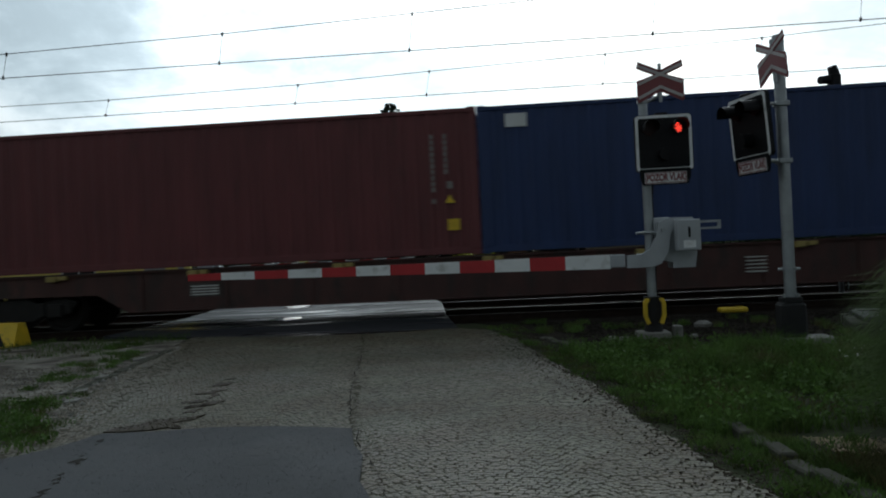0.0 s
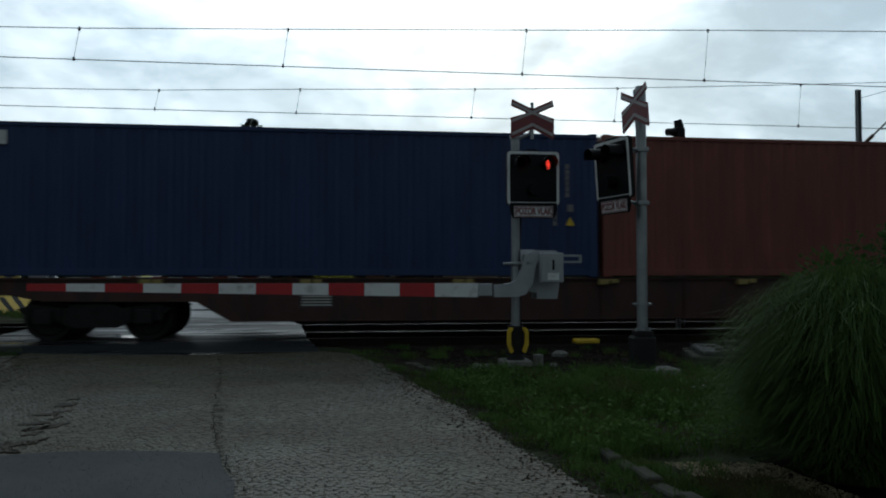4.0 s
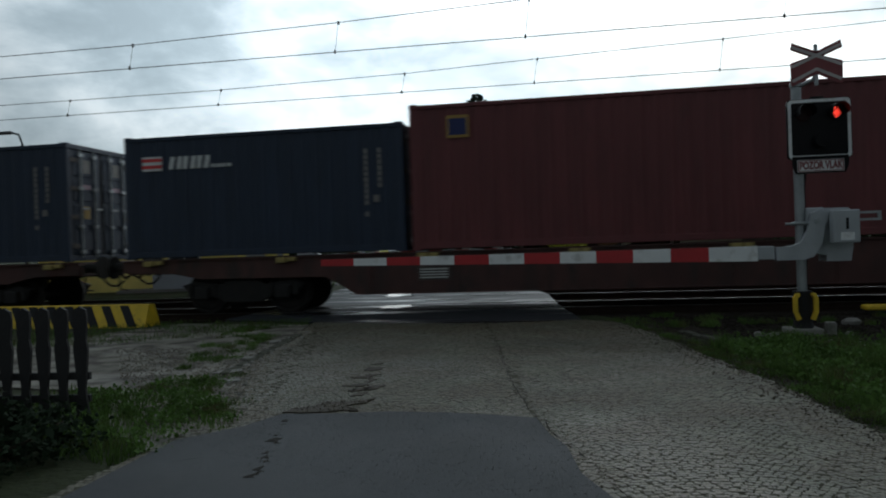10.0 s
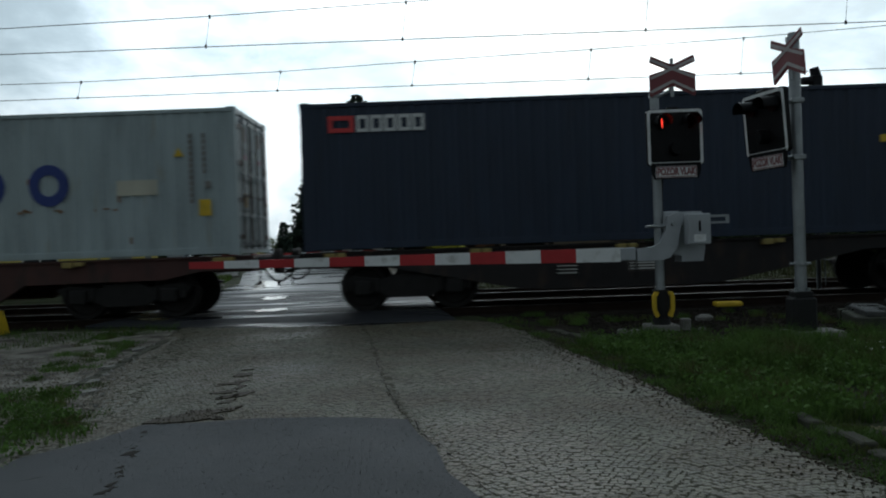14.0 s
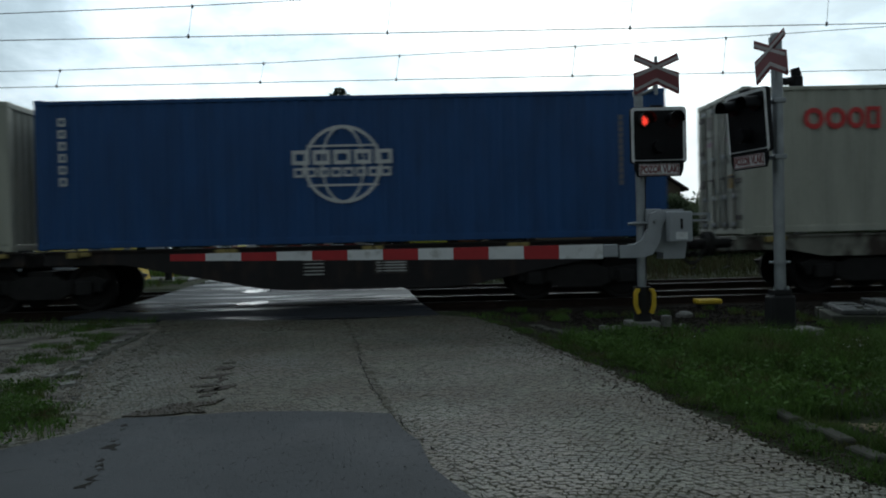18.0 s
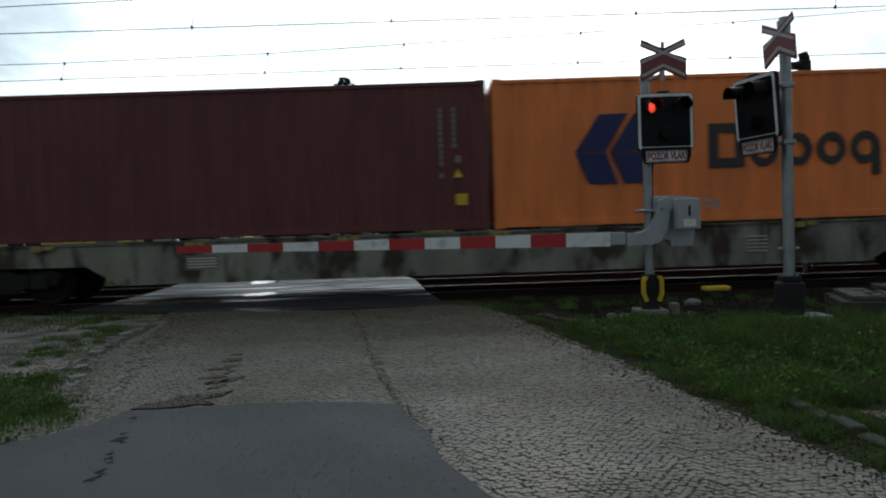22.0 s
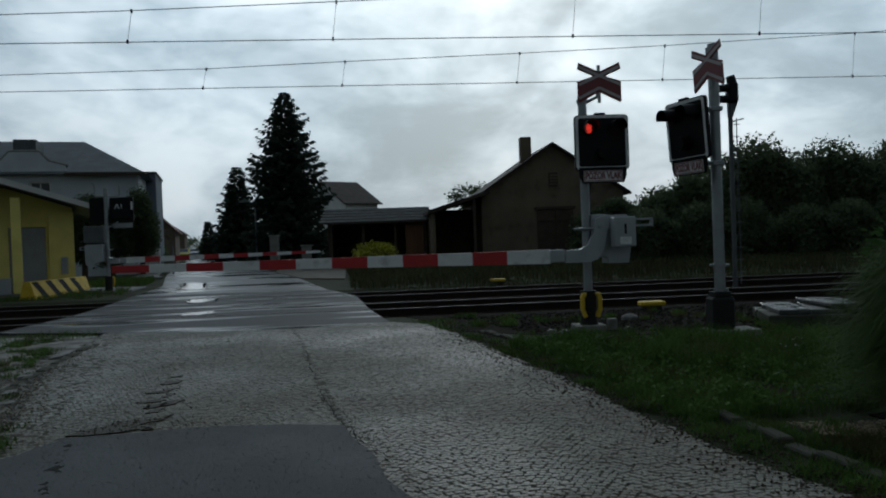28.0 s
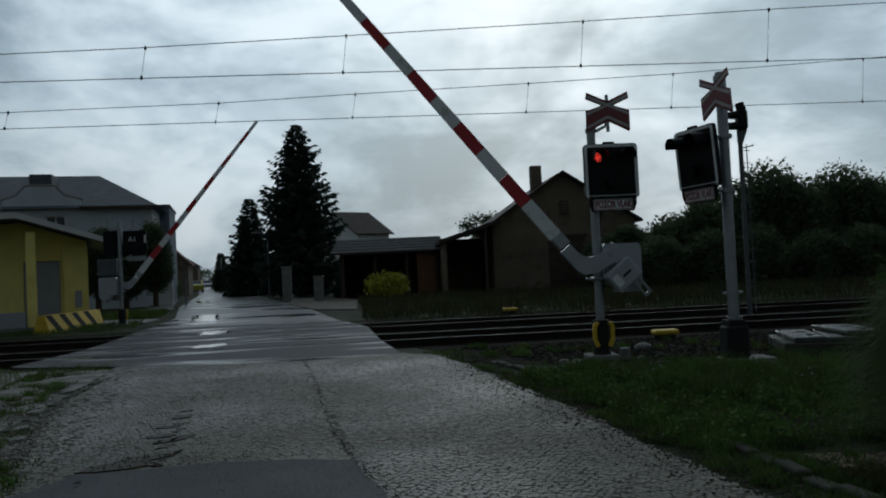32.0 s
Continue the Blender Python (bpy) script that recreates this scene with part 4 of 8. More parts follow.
def corrugated(length, z0, z1, y, depth, sg, x0):
    """A wall of trapezoid corrugations along x; sg is the side that it faces in y."""
    s = Shape()
    n = max(3, int(length / 0.278))
    p = length / n
    pts = []
    for i in range(n):
        x = x0 + i * p
        pts += [(x, 0), (x + p * 0.32, 0), (x + p * 0.46, depth), (x + p * 0.86, depth)]
    pts.append((x0 + length, 0))
    vs = [(x, y - sg * d, z) for x, d in pts for z in (z0, z1)]
    return s.add(vs, [(2 * i, 2 * i + 2, 2 * i + 3, 2 * i + 1) for i in range(len(pts) - 1)])


def container(feet, high, material, label, marks=(), doors_left=False, group="containers"):
    L = 12.192 if feet == 40 else 6.058
    H = 2.896 if high else 2.591
    t = thing("shipping_container", pose(0, 0, 0), label, "container", group)
    h = L / 2
    for sg in (-1, 1):
        part("side_wall", cached(("side_wall", L, H, sg), lambda: corrugated(L - 0.30, 0.15, H - 0.10, sg * (HW - 0.012), 0.030, sg, -h + 0.15), material), material, t)
        part("top_rail", cached(("top_rail", L, H, sg), lambda: Shape().box(-h + 0.1, h - 0.1, min(sg * HW, sg * (HW - 0.06)), max(sg * HW, sg * (HW - 0.06)), H - 0.10, H - 0.02, 0.008), material), material, t)
        part("bottom_rail", cached(("bottom_rail", L, sg), lambda: Shape().box(-h + 0.1, h - 0.1, min(sg * HW, sg * (HW - 0.05)), max(sg * HW, sg * (HW - 0.05)), 0.03, 0.16, 0.008), material), material, t)
        for ex in (-1, 1):
            part("corner_post", cached(("corner_post", L, H, sg, ex), lambda: Shape().box(min(ex * h, ex * (h - 0.17)), max(ex * h, ex * (h - 0.17)), min(sg * HW, sg * (HW - 0.14)), max(sg * HW, sg * (HW - 0.14)), 0.11, H - 0.11, 0.012), material), material, t)
            for z0, z1 in ((0.0, 0.118), (H - 0.118, H)):
                part("corner_casting", cached(("corner_casting", L, H, sg, ex, z0), lambda: Shape().box(min(ex * (h + 0.004), ex * (h - 0.178)), max(ex * (h + 0.004), ex * (h - 0.178)), min(sg * (HW + 0.004), sg * (HW - 0.16)), max(sg * (HW + 0.004), sg * (HW - 0.16)), z0, z1, 0.012), material), material, t)
    part("roof", cached(("roof", L, H), lambda: Shape().box(-h + 0.12, h - 0.12, -HW + 0.05, HW - 0.05, H - 0.06, H - 0.03), material), material, t)
    part("floor", cached(("floor", L), lambda: Shape().box(-h + 0.12, h - 0.12, -HW + 0.06, HW - 0.06, 0.10, 0.16), M_CASTING), M_CASTING, t)
    dx = -1 if doors_left else 1

    def end_wall():
        s = Shape()
        n = 9
        p = (2 * HW - 0.3) / n
        pts = []
        for i in range(n):
            y = -HW + 0.15 + i * p
            pts += [(y, 0), (y + p * 0.3, 0), (y + p * 0.5, 0.045), (y + p * 0.8, 0.045)]
        pts.append((HW - 0.15, 0))
        vs = [(-dx * (h - 0.03 - d), y, z) for y, d in pts for z in (0.12, H - 0.11)]
        return s.add(vs, [(2 * i, 2 * i + 2, 2 * i + 3, 2 * i + 1) for i in range(len(pts) - 1)])
    part("end_wall", cached(("end_wall", L, H, dx), end_wall, material), material, t)
    for e0 in (-h, h - 0.1):
        part("end_header", cached(("end_header", L, H, e0), lambda: Shape().box(e0, e0 + 0.1, -HW + 0.15, HW - 0.15, H - 0.12, H - 0.01, 0.01), material), material, t)
        part("end_sill", cached(("end_sill", L, e0), lambda: Shape().box(e0, e0 + 0.1, -HW + 0.15, HW - 0.15, 0.02, 0.14, 0.01), material), material, t)
    for sg in (-1, 1):
        def door():
            s = Shape()
            y0, y1 = sorted((sg * 0.015, sg * (HW - 0.15)))
            s.box(min(dx * (h - 0.07), dx * (h - 0.03)), max(dx * (h - 0.07), dx * (h - 0.03)), y0, y1, 0.15, H - 0.13, 0.008)
            zs = [0.2 + (H - 0.4) * i / 4 for i in range(5)]
            for a, b in zip(zs, zs[1:]):
                s.box(min(dx * (h - 0.032), dx * (h - 0.012)), max(dx * (h - 0.032), dx * (h - 0.012)), y0 + 0.06, y1 - 0.06, a + 0.05, b - 0.05, 0.008)
            return s
        d = part("door", cached(("door", L, H, dx, sg), door, material), material, t)
        gx = sorted((dx * (h - 0.03), dx * (h - 0.018)))
        part("gasket", cached(("gasket", L, H, dx, sg), lambda: Shape().box(*gx, *sorted((sg * 0.002, sg * 0.03)), 0.16, H - 0.14).box(*gx, *sorted((sg * (HW - 0.175), sg * (HW - 0.145))), 0.16, H - 0.14), M_BLACKRUB), M_BLACKRUB, d, "black rubber door seal")
        for k in range(4):
            z0 = 0.35 + k * (H - 0.7) / 3
            part("hinge", cached(("hinge", L, H, dx, sg, k), lambda: Shape().box(*sorted((dx * (h - 0.02), dx * (h + 0.012))), *sorted((sg * (HW - 0.36), sg * (HW - 0.10))), z0 - 0.05, z0 + 0.05, 0.006), M_CASTING), M_CASTING, d)
        for k, (y0, z0, mw, mh) in enumerate(((0.42, H - 0.62, 0.26, 0.30), (0.40, H - 0.98, 0.30, 0.10), (0.46, 0.95, 0.22, 0.28))):
            if sg < 0 or k < 2:
                part("door_mark", cached(("door_mark", L, H, dx, sg, k), lambda: Shape().box(min(dx * (h - 0.012), dx * (h - 0.008)), max(dx * (h - 0.012), dx * (h - 0.008)), min(sg * y0, sg * (y0 + mw)), max(sg * y0, sg * (y0 + mw)), z0, z0 + mh), (M_CODE, L_PALE, L_GOLD)[k]), (M_CODE, L_PALE, L_GOLD)[k], d)
        rod_m = M_CASTING if material in (C_WHITEGREY, C_OLDGREY, C_CREAM, C_GREYGREEN) else M_GALV
        for yy in (0.30, 0.78):
            for zk in (0.22, 0.78, 1.62, H - 0.24):
                part("rod_keeper", cached(("rod_keeper", L, dx, sg, yy, zk), lambda: Shape().box(*sorted((dx * (h - 0.012), dx * (h + 0.045))), sg * yy - 0.075, sg * yy + 0.075, zk - 0.035, zk + 0.035, 0.008), M_GALV), M_GALV, d)
            rod = part("lock_rod", cached(("lock_rod", L, H, dx, sg, yy), lambda: Shape().tube((dx * (h + 0.012), sg * yy, 0.10), (dx * (h + 0.012), sg * yy, H - 0.10), 0.019, n=8).box(min(dx * (h - 0.01), dx * (h + 0.04)), max(dx * (h - 0.01), dx * (h + 0.04)), sg * yy - 0.02, sg * yy + 0.22, 1.16, 1.20), rod_m), rod_m, d)
    for make in marks:
        make(t, L, H)
    return t


FACE = -(HW + 0.006)


def bars(rows, material, label="", name="lettering"):
    """Flat blocks on the near side: rows of (x, z, width, height) from the container's left end and floor."""
    def make(t, L, H):
        s = Shape()
        for x, z, w, hh in rows:
            s.box(-L / 2 + x, -L / 2 + x + w, FACE, FACE + 0.014, z, z + hh)
        part(name, s, material, t, label)
    return make


def hollow(s, x0, x1, z0, z1, y0=None, y1=None, stroke=0.26):
    """A plain block with an open middle, as thick in its strokes as painted lettering."""
    y0, y1 = FACE if y0 is None else y0, FACE + 0.014 if y1 is None else y1
    k = stroke * min(x1 - x0, z1 - z0)
    if x1 - x0 < 0.5 * (z1 - z0) or z1 - z0 < 0.14:
        return s.box(x0, x1, y0, y1, z0, z1)
    s.box(x0, x0 + k, y0, y1, z0, z1).box(x1 - k, x1, y0, y1, z0, z1)
    return s.box(x0 + k, x1 - k, y0, y1, z0, z0 + k).box(x0 + k, x1 - k, y0, y1, z1 - k, z1)


def word(x, z, h, widths, gap, material, label, rings=(), slant=0.0):
    """A line of plain blocks, one for each letter; those in rings are rings."""
    def make(t, L, H):
        s = Shape()
        px = -L / 2 + x
        for i, (w, frac) in enumerate(widths):
            if i in rings:
                s.ring(px + w / 2, z + h * frac / 2, h * frac * 0.27, h * frac / 2, FACE, FACE + 0.014, 20, w / (h * frac))
            else:
                hollow(s, px, px + w, z, z + h * frac)
            px += w + gap
        part("lettering", s, material, t, label)
    return make


def column(x, top, n, size, pitch, material, label):
    """Letters set one below another."""
    def make(t, L, H):
        s = Shape()
        for i in range(n):
            hollow(s, -L / 2 + x, -L / 2 + x + size * 0.9, top - i * pitch - size, top - i * pitch)
        part("lettering", s, material, t, label)
    return make


def codes(yellow=True, plate=False, dark=False):
    """The small white code columns near the right end, the triangle and the placard."""
    def make(t, L, H):
        m = M_BLACK if dark else M_CODE
        rng = random.Random(int(L * 100) + yellow * 7 + plate * 3)
        s = Shape()
        for k, (x, n) in enumerate(((L - (0.92 if L > 8 else 0.80), 12), (L - (0.66 if L > 8 else 0.52), 7))):
            for i in range(n):
                if rng.random() < 0.88:
                    s.box(-L / 2 + x, -L / 2 + x + 0.065, FACE, FACE + 0.014, H - 0.60 - i * 0.115, H - 0.60 - i * 0.115 + 0.092)
        tagged(part("code_column", s, m, t), "small stencilled code columns", kind="stuff")
        part("plate", Shape().box(L / 2 - 0.62, L / 2 - 0.51, FACE, FACE + 0.014, H - 1.58, H - 1.44), m, t)
        if yellow:
            part("warning_triangle", Shape().slab([(L / 2 - 0.66, H - 1.86), (L / 2 - 0.48, H - 1.86), (L / 2 - 0.57, H - 1.69)], FACE, FACE + 0.014), M_YELLOW, t, "yellow warning triangle")
        if plate:
            part("placard", Shape().box(L / 2 - 0.63, L / 2 - 0.40, FACE, FACE + 0.014, 0.50, 0.72), M_YELLOW, t, "yellow square placard")
    return make


def emblem_panel(x, z, w, h, back, front, label):
    def make(t, L, H):
        e = part("emblem", Shape().box(-L / 2 + x, -L / 2 + x + w, FACE, FACE + 0.014, z, z + h), back, t, label)
        part("emblem_bar", Shape().box(-L / 2 + x + w * 0.1, -L / 2 + x + w * 0.9, FACE - 0.004, FACE - 0.0005, z + h * (0.12 if front is L_NAVY else 0.15), z + h * (0.86 if front is L_NAVY else 0.45)), front, e)
    return make


C_RED = paint("container_red", (0.28, 0.035, 0.036), (0.20, 0.03, 0.026))
C_CRIMSON = paint("container_crimson", (0.34, 0.028, 0.036), (0.26, 0.025, 0.03))
C_MAROON = paint("container_maroon", (0.12, 0.027, 0.029), (0.088, 0.024, 0.023))
C_BROWN = paint("container_brown_red", (0.168, 0.047, 0.033), (0.115, 0.038, 0.027))
C_OXBLOOD = paint("container_oxblood", (0.145, 0.034, 0.036), (0.10, 0.028, 0.028))
C_RUSTRED = paint("container_rust_red", (0.172, 0.056, 0.032), (0.12, 0.042, 0.025))
C_DKBROWN = paint("container_dark_brown", (0.13, 0.045, 0.035), (0.09, 0.035, 0.028))
C_RUST = paint("container_rust_orange", (0.30, 0.095, 0.05), (0.20, 0.06, 0.035))
C_BLUE = paint("container_blue", (0.010, 0.029, 0.10), (0.009, 0.025, 0.078))
C_SHIPBLUE = paint("container_bright_blue", (0.010, 0.065, 0.20), (0.010, 0.054, 0.16))
C_NAVY = paint("container_navy", (0.011, 0.022, 0.046), (0.010, 0.018, 0.034))
C_GREYGREEN = paint("container_grey_green", (0.375, 0.38, 0.315), (0.29, 0.29, 0.22))
C_CREAM = paint("container_pale_grey", (0.47, 0.46, 0.37), (0.36, 0.34, 0.26))
C_WHITEGREY = paint("container_light_grey", (0.33, 0.39, 0.40), (0.30, 0.30, 0.24), (0.62, 0.80))
C_OLDGREY = paint("container_rusting_grey", (0.38, 0.39, 0.37), (0.29, 0.24, 0.13), (0.53, 0.72))
C_GREEN = paint("container_bright_green", (0.015, 0.20, 0.055), (0.014, 0.15, 0.045))
C_TEAL = paint("container_teal", (0.02, 0.13, 0.10), (0.018, 0.10, 0.08))
C_ORANGE = paint("container_orange", (0.78, 0.215, 0.05), (0.62, 0.17, 0.042))
C_PINK = paint("container_magenta", (0.45, 0.02, 0.16), (0.36, 0.018, 0.13))
L_WHITE = mat("painted_white_letters", (0.62, 0.63, 0.62), 0.6, 0, 0.12, 3, 40, 0.03)
L_RED = mat("painted_red_letters", (0.60, 0.05, 0.05), 0.6, 0, 0.12, 3, 40, 0.03)
L_BLUE = mat("painted_blue_letters", (0.022, 0.045, 0.20), 0.6, 0, 0.12, 3, 40, 0.03)
L_BLACK = mat("painted_black_letters", (0.035, 0.030, 0.03), 0.6, 0, 0.12, 3, 40, 0.03)
L_PALE = mat("faded_letters", (0.33, 0.22, 0.26), 0.6, 0, 0.12, 3, 40, 0.03)
L_GOLD = mat("painted_gold_letters", (0.35, 0.22, 0.05), 0.6, 0, 0.12, 3, 40, 0.03)
L_NAVY = mat("painted_navy_letters", (0.012, 0.02, 0.10), 0.6, 0, 0.12, 3, 40, 0.03)
L_SKY = mat("painted_blue_disc", (0.02, 0.14, 0.34), 0.6, 0, 0.12, 3, 40, 0.03)


def oocl(top=2.2):
    return word(1.2, top - 0.25, 0.42, [(0.40, 1), (0.40, 1), (0.34, 1), (0.28, 1)], 0.03, L_RED, "faded red trade lettering as plain shapes", (0, 1, 2))


def striped_word(x, z):
    """A striped red and white mark, three slanted white blocks and a short row of dots."""
    def make(t, L, H):
        m = part("emblem", Shape().box(-L / 2 + x, -L / 2 + x + 0.44, FACE, FACE + 0.014, z, z + 0.30), L_WHITE, t, "red and white striped mark")
        for k in (0.05, 0.19):
            part("emblem_bar", Shape().box(-L / 2 + x, -L / 2 + x + 0.44, FACE - 0.004, FACE - 0.0005, z + k, z + k + 0.07), L_RED, m)
        s = Shape()
        for k in range(3):
            x0 = -L / 2 + x + 0.60 + k * 0.31
            for d in (0.0, 0.17):
                s.slab([(x0 + d, z + 0.02), (x0 + d + 0.09, z + 0.02), (x0 + d + 0.14, z + 0.28), (x0 + d + 0.05, z + 0.28)][::-1], FACE, FACE + 0.014)
        for k in range(4):
            s.box(-L / 2 + x + 1.56 + k * 0.12, -L / 2 + x + 1.63 + k * 0.12, FACE, FACE + 0.014, z + 0.02, z + 0.09)
        part("lettering", s, L_WHITE, t, "white trade lettering as slanted plain bars")
    return make


def small_word(x, z, material=L_WHITE, n=3, h=0.38):
    return word(x, z, h, [(0.29, 1)] * n, 0.04, material, "white trade lettering as plain blocks")


def triton(x=0.75, top=2.42):
    return column(x, top, 6, 0.225, 0.285, L_WHITE, "white upright lettering as plain blocks")


def hapag(t, L, H):
    s = Shape()
    px = -L / 2 + 4.17
    for w, f, d, rnd in ((0.70, 1, 0, 0), (0.56, .74, 0, 1), (0.58, .74, .25, 1), (0.56, .74, 0, 1), (0.58, .74, .25, 1), (0.28, 0.12, -0.3, 0), (0.48, 1, 0, 0), (0.17, 1, 0, 0), (0.62, .74, 0, 1), (0.55, .74, .25, 0), (0.60, 1, 0, 0)):
        z = 1.06 - d * 0.85
        h = 0.85 * f + d * 0.5 * 0.85
        if rnd:
            s.ring(px + w / 2, 1.06 + 0.31, 0.16, 0.315, FACE, FACE + 0.014, 20, w / 0.63)
            if d:
                s.box(px if w > 0.57 and px < -L / 2 + 6 else px + w - 0.15, (px if w > 0.57 and px < -L / 2 + 6 else px + w - 0.15) + 0.15, FACE, FACE + 0.013, z, z + 0.5)
        else:
            hollow(s, px, px + w, z, z + h)
        px += w + 0.088
    part("lettering", s, L_BLACK, t, "large black trade lettering as plain blocks")
    e = Shape()
    for dx in (0.0, 0.68):
        e.slab([(-L / 2 + 1.58 + dx, 1.44), (-L / 2 + 2.06 + dx, 2.16), (-L / 2 + 2.62 + dx, 2.16), (-L / 2 + 2.18 + dx, 1.44)], FACE, FACE + 0.014)
        e.slab([(-L / 2 + 1.58 + dx, 1.42), (-L / 2 + 2.18 + dx, 1.42), (-L / 2 + 2.40 + dx, 0.82), (-L / 2 + 1.84 + dx, 0.82)], FACE, FACE + 0.014)
    e.box(-L / 2 + 2.86, -L / 2 + 3.42, FACE, FACE + 0.012, 1.34, 1.56)
    part("emblem", e, L_NAVY, t, "dark blue chevron emblem")


def cosco40(t, L, H):
    s = Shape()
    for i, x in enumerate((3.15, 4.40, 5.66, 6.90, 8.15)):
        if i == 2:
            s.box(-L / 2 + x, -L / 2 + x + 0.7, FACE, FACE + 0.014, 1.06, 1.28).box(-L / 2 + x, -L / 2 + x + 0.7, FACE, FACE + 0.014, 1.37, 1.57).box(-L / 2 + x, -L / 2 + x + 0.7, FACE, FACE + 0.014, 1.66, 1.88)
        else:
            s.ring(-L / 2 + x + 0.36, 1.47, 0.21, 0.41, FACE, FACE + 0.014, 22, 0.95)
    part("lettering", s, L_BLUE, t, "large dark blue spaced lettering as plain rings")
    s = Shape().box(-L / 2 + 0.45, -L / 2 + 1.05, FACE, FACE + 0.014, 2.22, 2.27).slab([(-L / 2 + 0.58, 2.29), (-L / 2 + 0.86, 2.29), (-L / 2 + 0.72, 2.66)], FACE, FACE + 0.014)
    for k in range(4):
        s.box(-L / 2 + 1.2 + k * 0.30, -L / 2 + 1.44 + k * 0.30, FACE, FACE + 0.014, 2.36, 2.58)
    part("emblem", s, L_NAVY, t, "dark blue emblem and four small marks")
    part("placard", Shape().box(L / 2 - 0.75, L / 2 - 0.52, FACE, FACE + 0.014, 0.78, 1.10), M_YELLOW, t, "yellow placard")
    part("repair_patch", Shape().box(L / 2 - 2.35, L / 2 - 1.55, FACE + 0.002, FACE + 0.014, 1.22, 1.52), C_CREAM, t, "pale repainted patch")
    part("warning_triangle", Shape().slab([(L / 2 - 1.22, 1.95), (L / 2 - 1.02, 1.95), (L / 2 - 1.12, 2.13)], FACE, FACE + 0.014), M_YELLOW, t, "yellow warning triangle")
    rng = random.Random(9)
    st = Shape()
    for k in range(44):
        x = -L / 2 + rng.uniform(0.8, L - 1.2)
        z = 1.0 + rng.uniform(-0.03, 0.03) if k < 36 else rng.uniform(0.3, 2.0)
        st.box(x, x + rng.uniform(0.02, 0.16 if k < 36 else 0.05), FACE + 0.004, FACE + 0.013, z - rng.uniform(0.02, 0.05 if k < 36 else 0.22), z)
    tagged(part("stain", st, M_RUSTSTAIN, t, "broken line of rust stains"), kind="stuff")


def cosco20(t, L, H):
    s = Shape()
    for i, x in enumerate((0.95, 1.75, 2.55, 3.35, 4.15)):
        if i == 2:
            s.box(-L / 2 + x, -L / 2 + x + 0.55, FACE, FACE + 0.014, 1.02, 1.70)
        else:
            s.ring(-L / 2 + x + 0.3, 1.36, 0.19, 0.34, FACE, FACE + 0.014, 20, 0.95)
    part("lettering", s, L_BLUE, t, "large dark blue spaced lettering as plain rings")
    s = Shape().box(-L / 2 + 0.35, -L / 2 + 0.9, FACE, FACE + 0.014, 1.92, 1.97)
    for k in range(4):
        s.box(-L / 2 + 1.1 + k * 0.28, -L / 2 + 1.32 + k * 0.28, FACE, FACE + 0.014, 2.0, 2.2)
    part("emblem", s, L_NAVY, t)


def cma(x0, w, z, h):
    def make(t, L, H):
        s = Shape()
        px = -L / 2 + x0
        lw = w / 6.6
        for i in range(6):
            hollow(s, px, px + lw * 0.86, z, z + h, stroke=0.32)
            px += lw + (0.6 * lw if i == 2 else 0)
        part("lettering", s, L_WHITE, t, "large white trade lettering as plain blocks")
        a = Shape()
        cx, cz = -L / 2 + x0 + w * 0.45, z + h / 2
        for a0, a1 in ((95, 150), (275, 330)):
            pts = []
            for i in range(9):
                an = radians(a0 + (a1 - a0) * i / 8)
                pts.append((cx + w * 0.36 * math.cos(an), cz + h * 1.55 * math.sin(an)))
            for i in range(8, -1, -1):
                an = radians(a0 + (a1 - a0) * i / 8)
                pts.append((cx + w * 0.36 * math.cos(an), cz + (h * 1.55 - 0.14 * math.sin(math.pi * i / 8)) * math.sin(an)))
            a.slab(pts[::-1], FACE, FACE + 0.014)
        part("emblem", a, L_WHITE, t, "two white curved strokes")
    return make


def cosco_shipping(t, L, H):
    s = Shape()
    cx, cz = -L / 2 + 5.9, 1.55
    s.ring(cx, cz, 0.70, 0.76, FACE, FACE + 0.012, 28, 1.0).ring(cx, cz, 0.70, 0.76, FACE, FACE + 0.013, 24, 0.55)
    s.box(cx - 0.68, cx + 0.68, FACE, FACE + 0.014, cz + 0.34, cz + 0.38).box(cx - 0.68, cx + 0.68, FACE, FACE + 0.014, cz - 0.42, cz - 0.38)
    part("emblem", s, L_WHITE, t, "white globe emblem")
    w = Shape()
    for k in range(5):
        hollow(w, cx - 0.98 + k * 0.40, cx - 0.98 + k * 0.40 + 0.34, cz + 0.0, cz + 0.28, FACE - 0.003, FACE - 0.0005)
    for k in range(8):
        hollow(w, cx - 0.95 + k * 0.24, cx - 0.95 + k * 0.24 + 0.20, cz - 0.24, cz - 0.06, FACE - 0.003, FACE - 0.0005)
    part("lettering", w, L_WHITE, t, "white trade lettering as plain blocks")
    column(0.45, 2.55, 6, 0.16, 0.23, L_WHITE, "white upright marks")(t, L, H)


# colour, label, marks; right to left on each wagon
def K(feet, high, material, label, *marks, doors_left=False):
    return (feet, high, material, label, marks, doors_left)


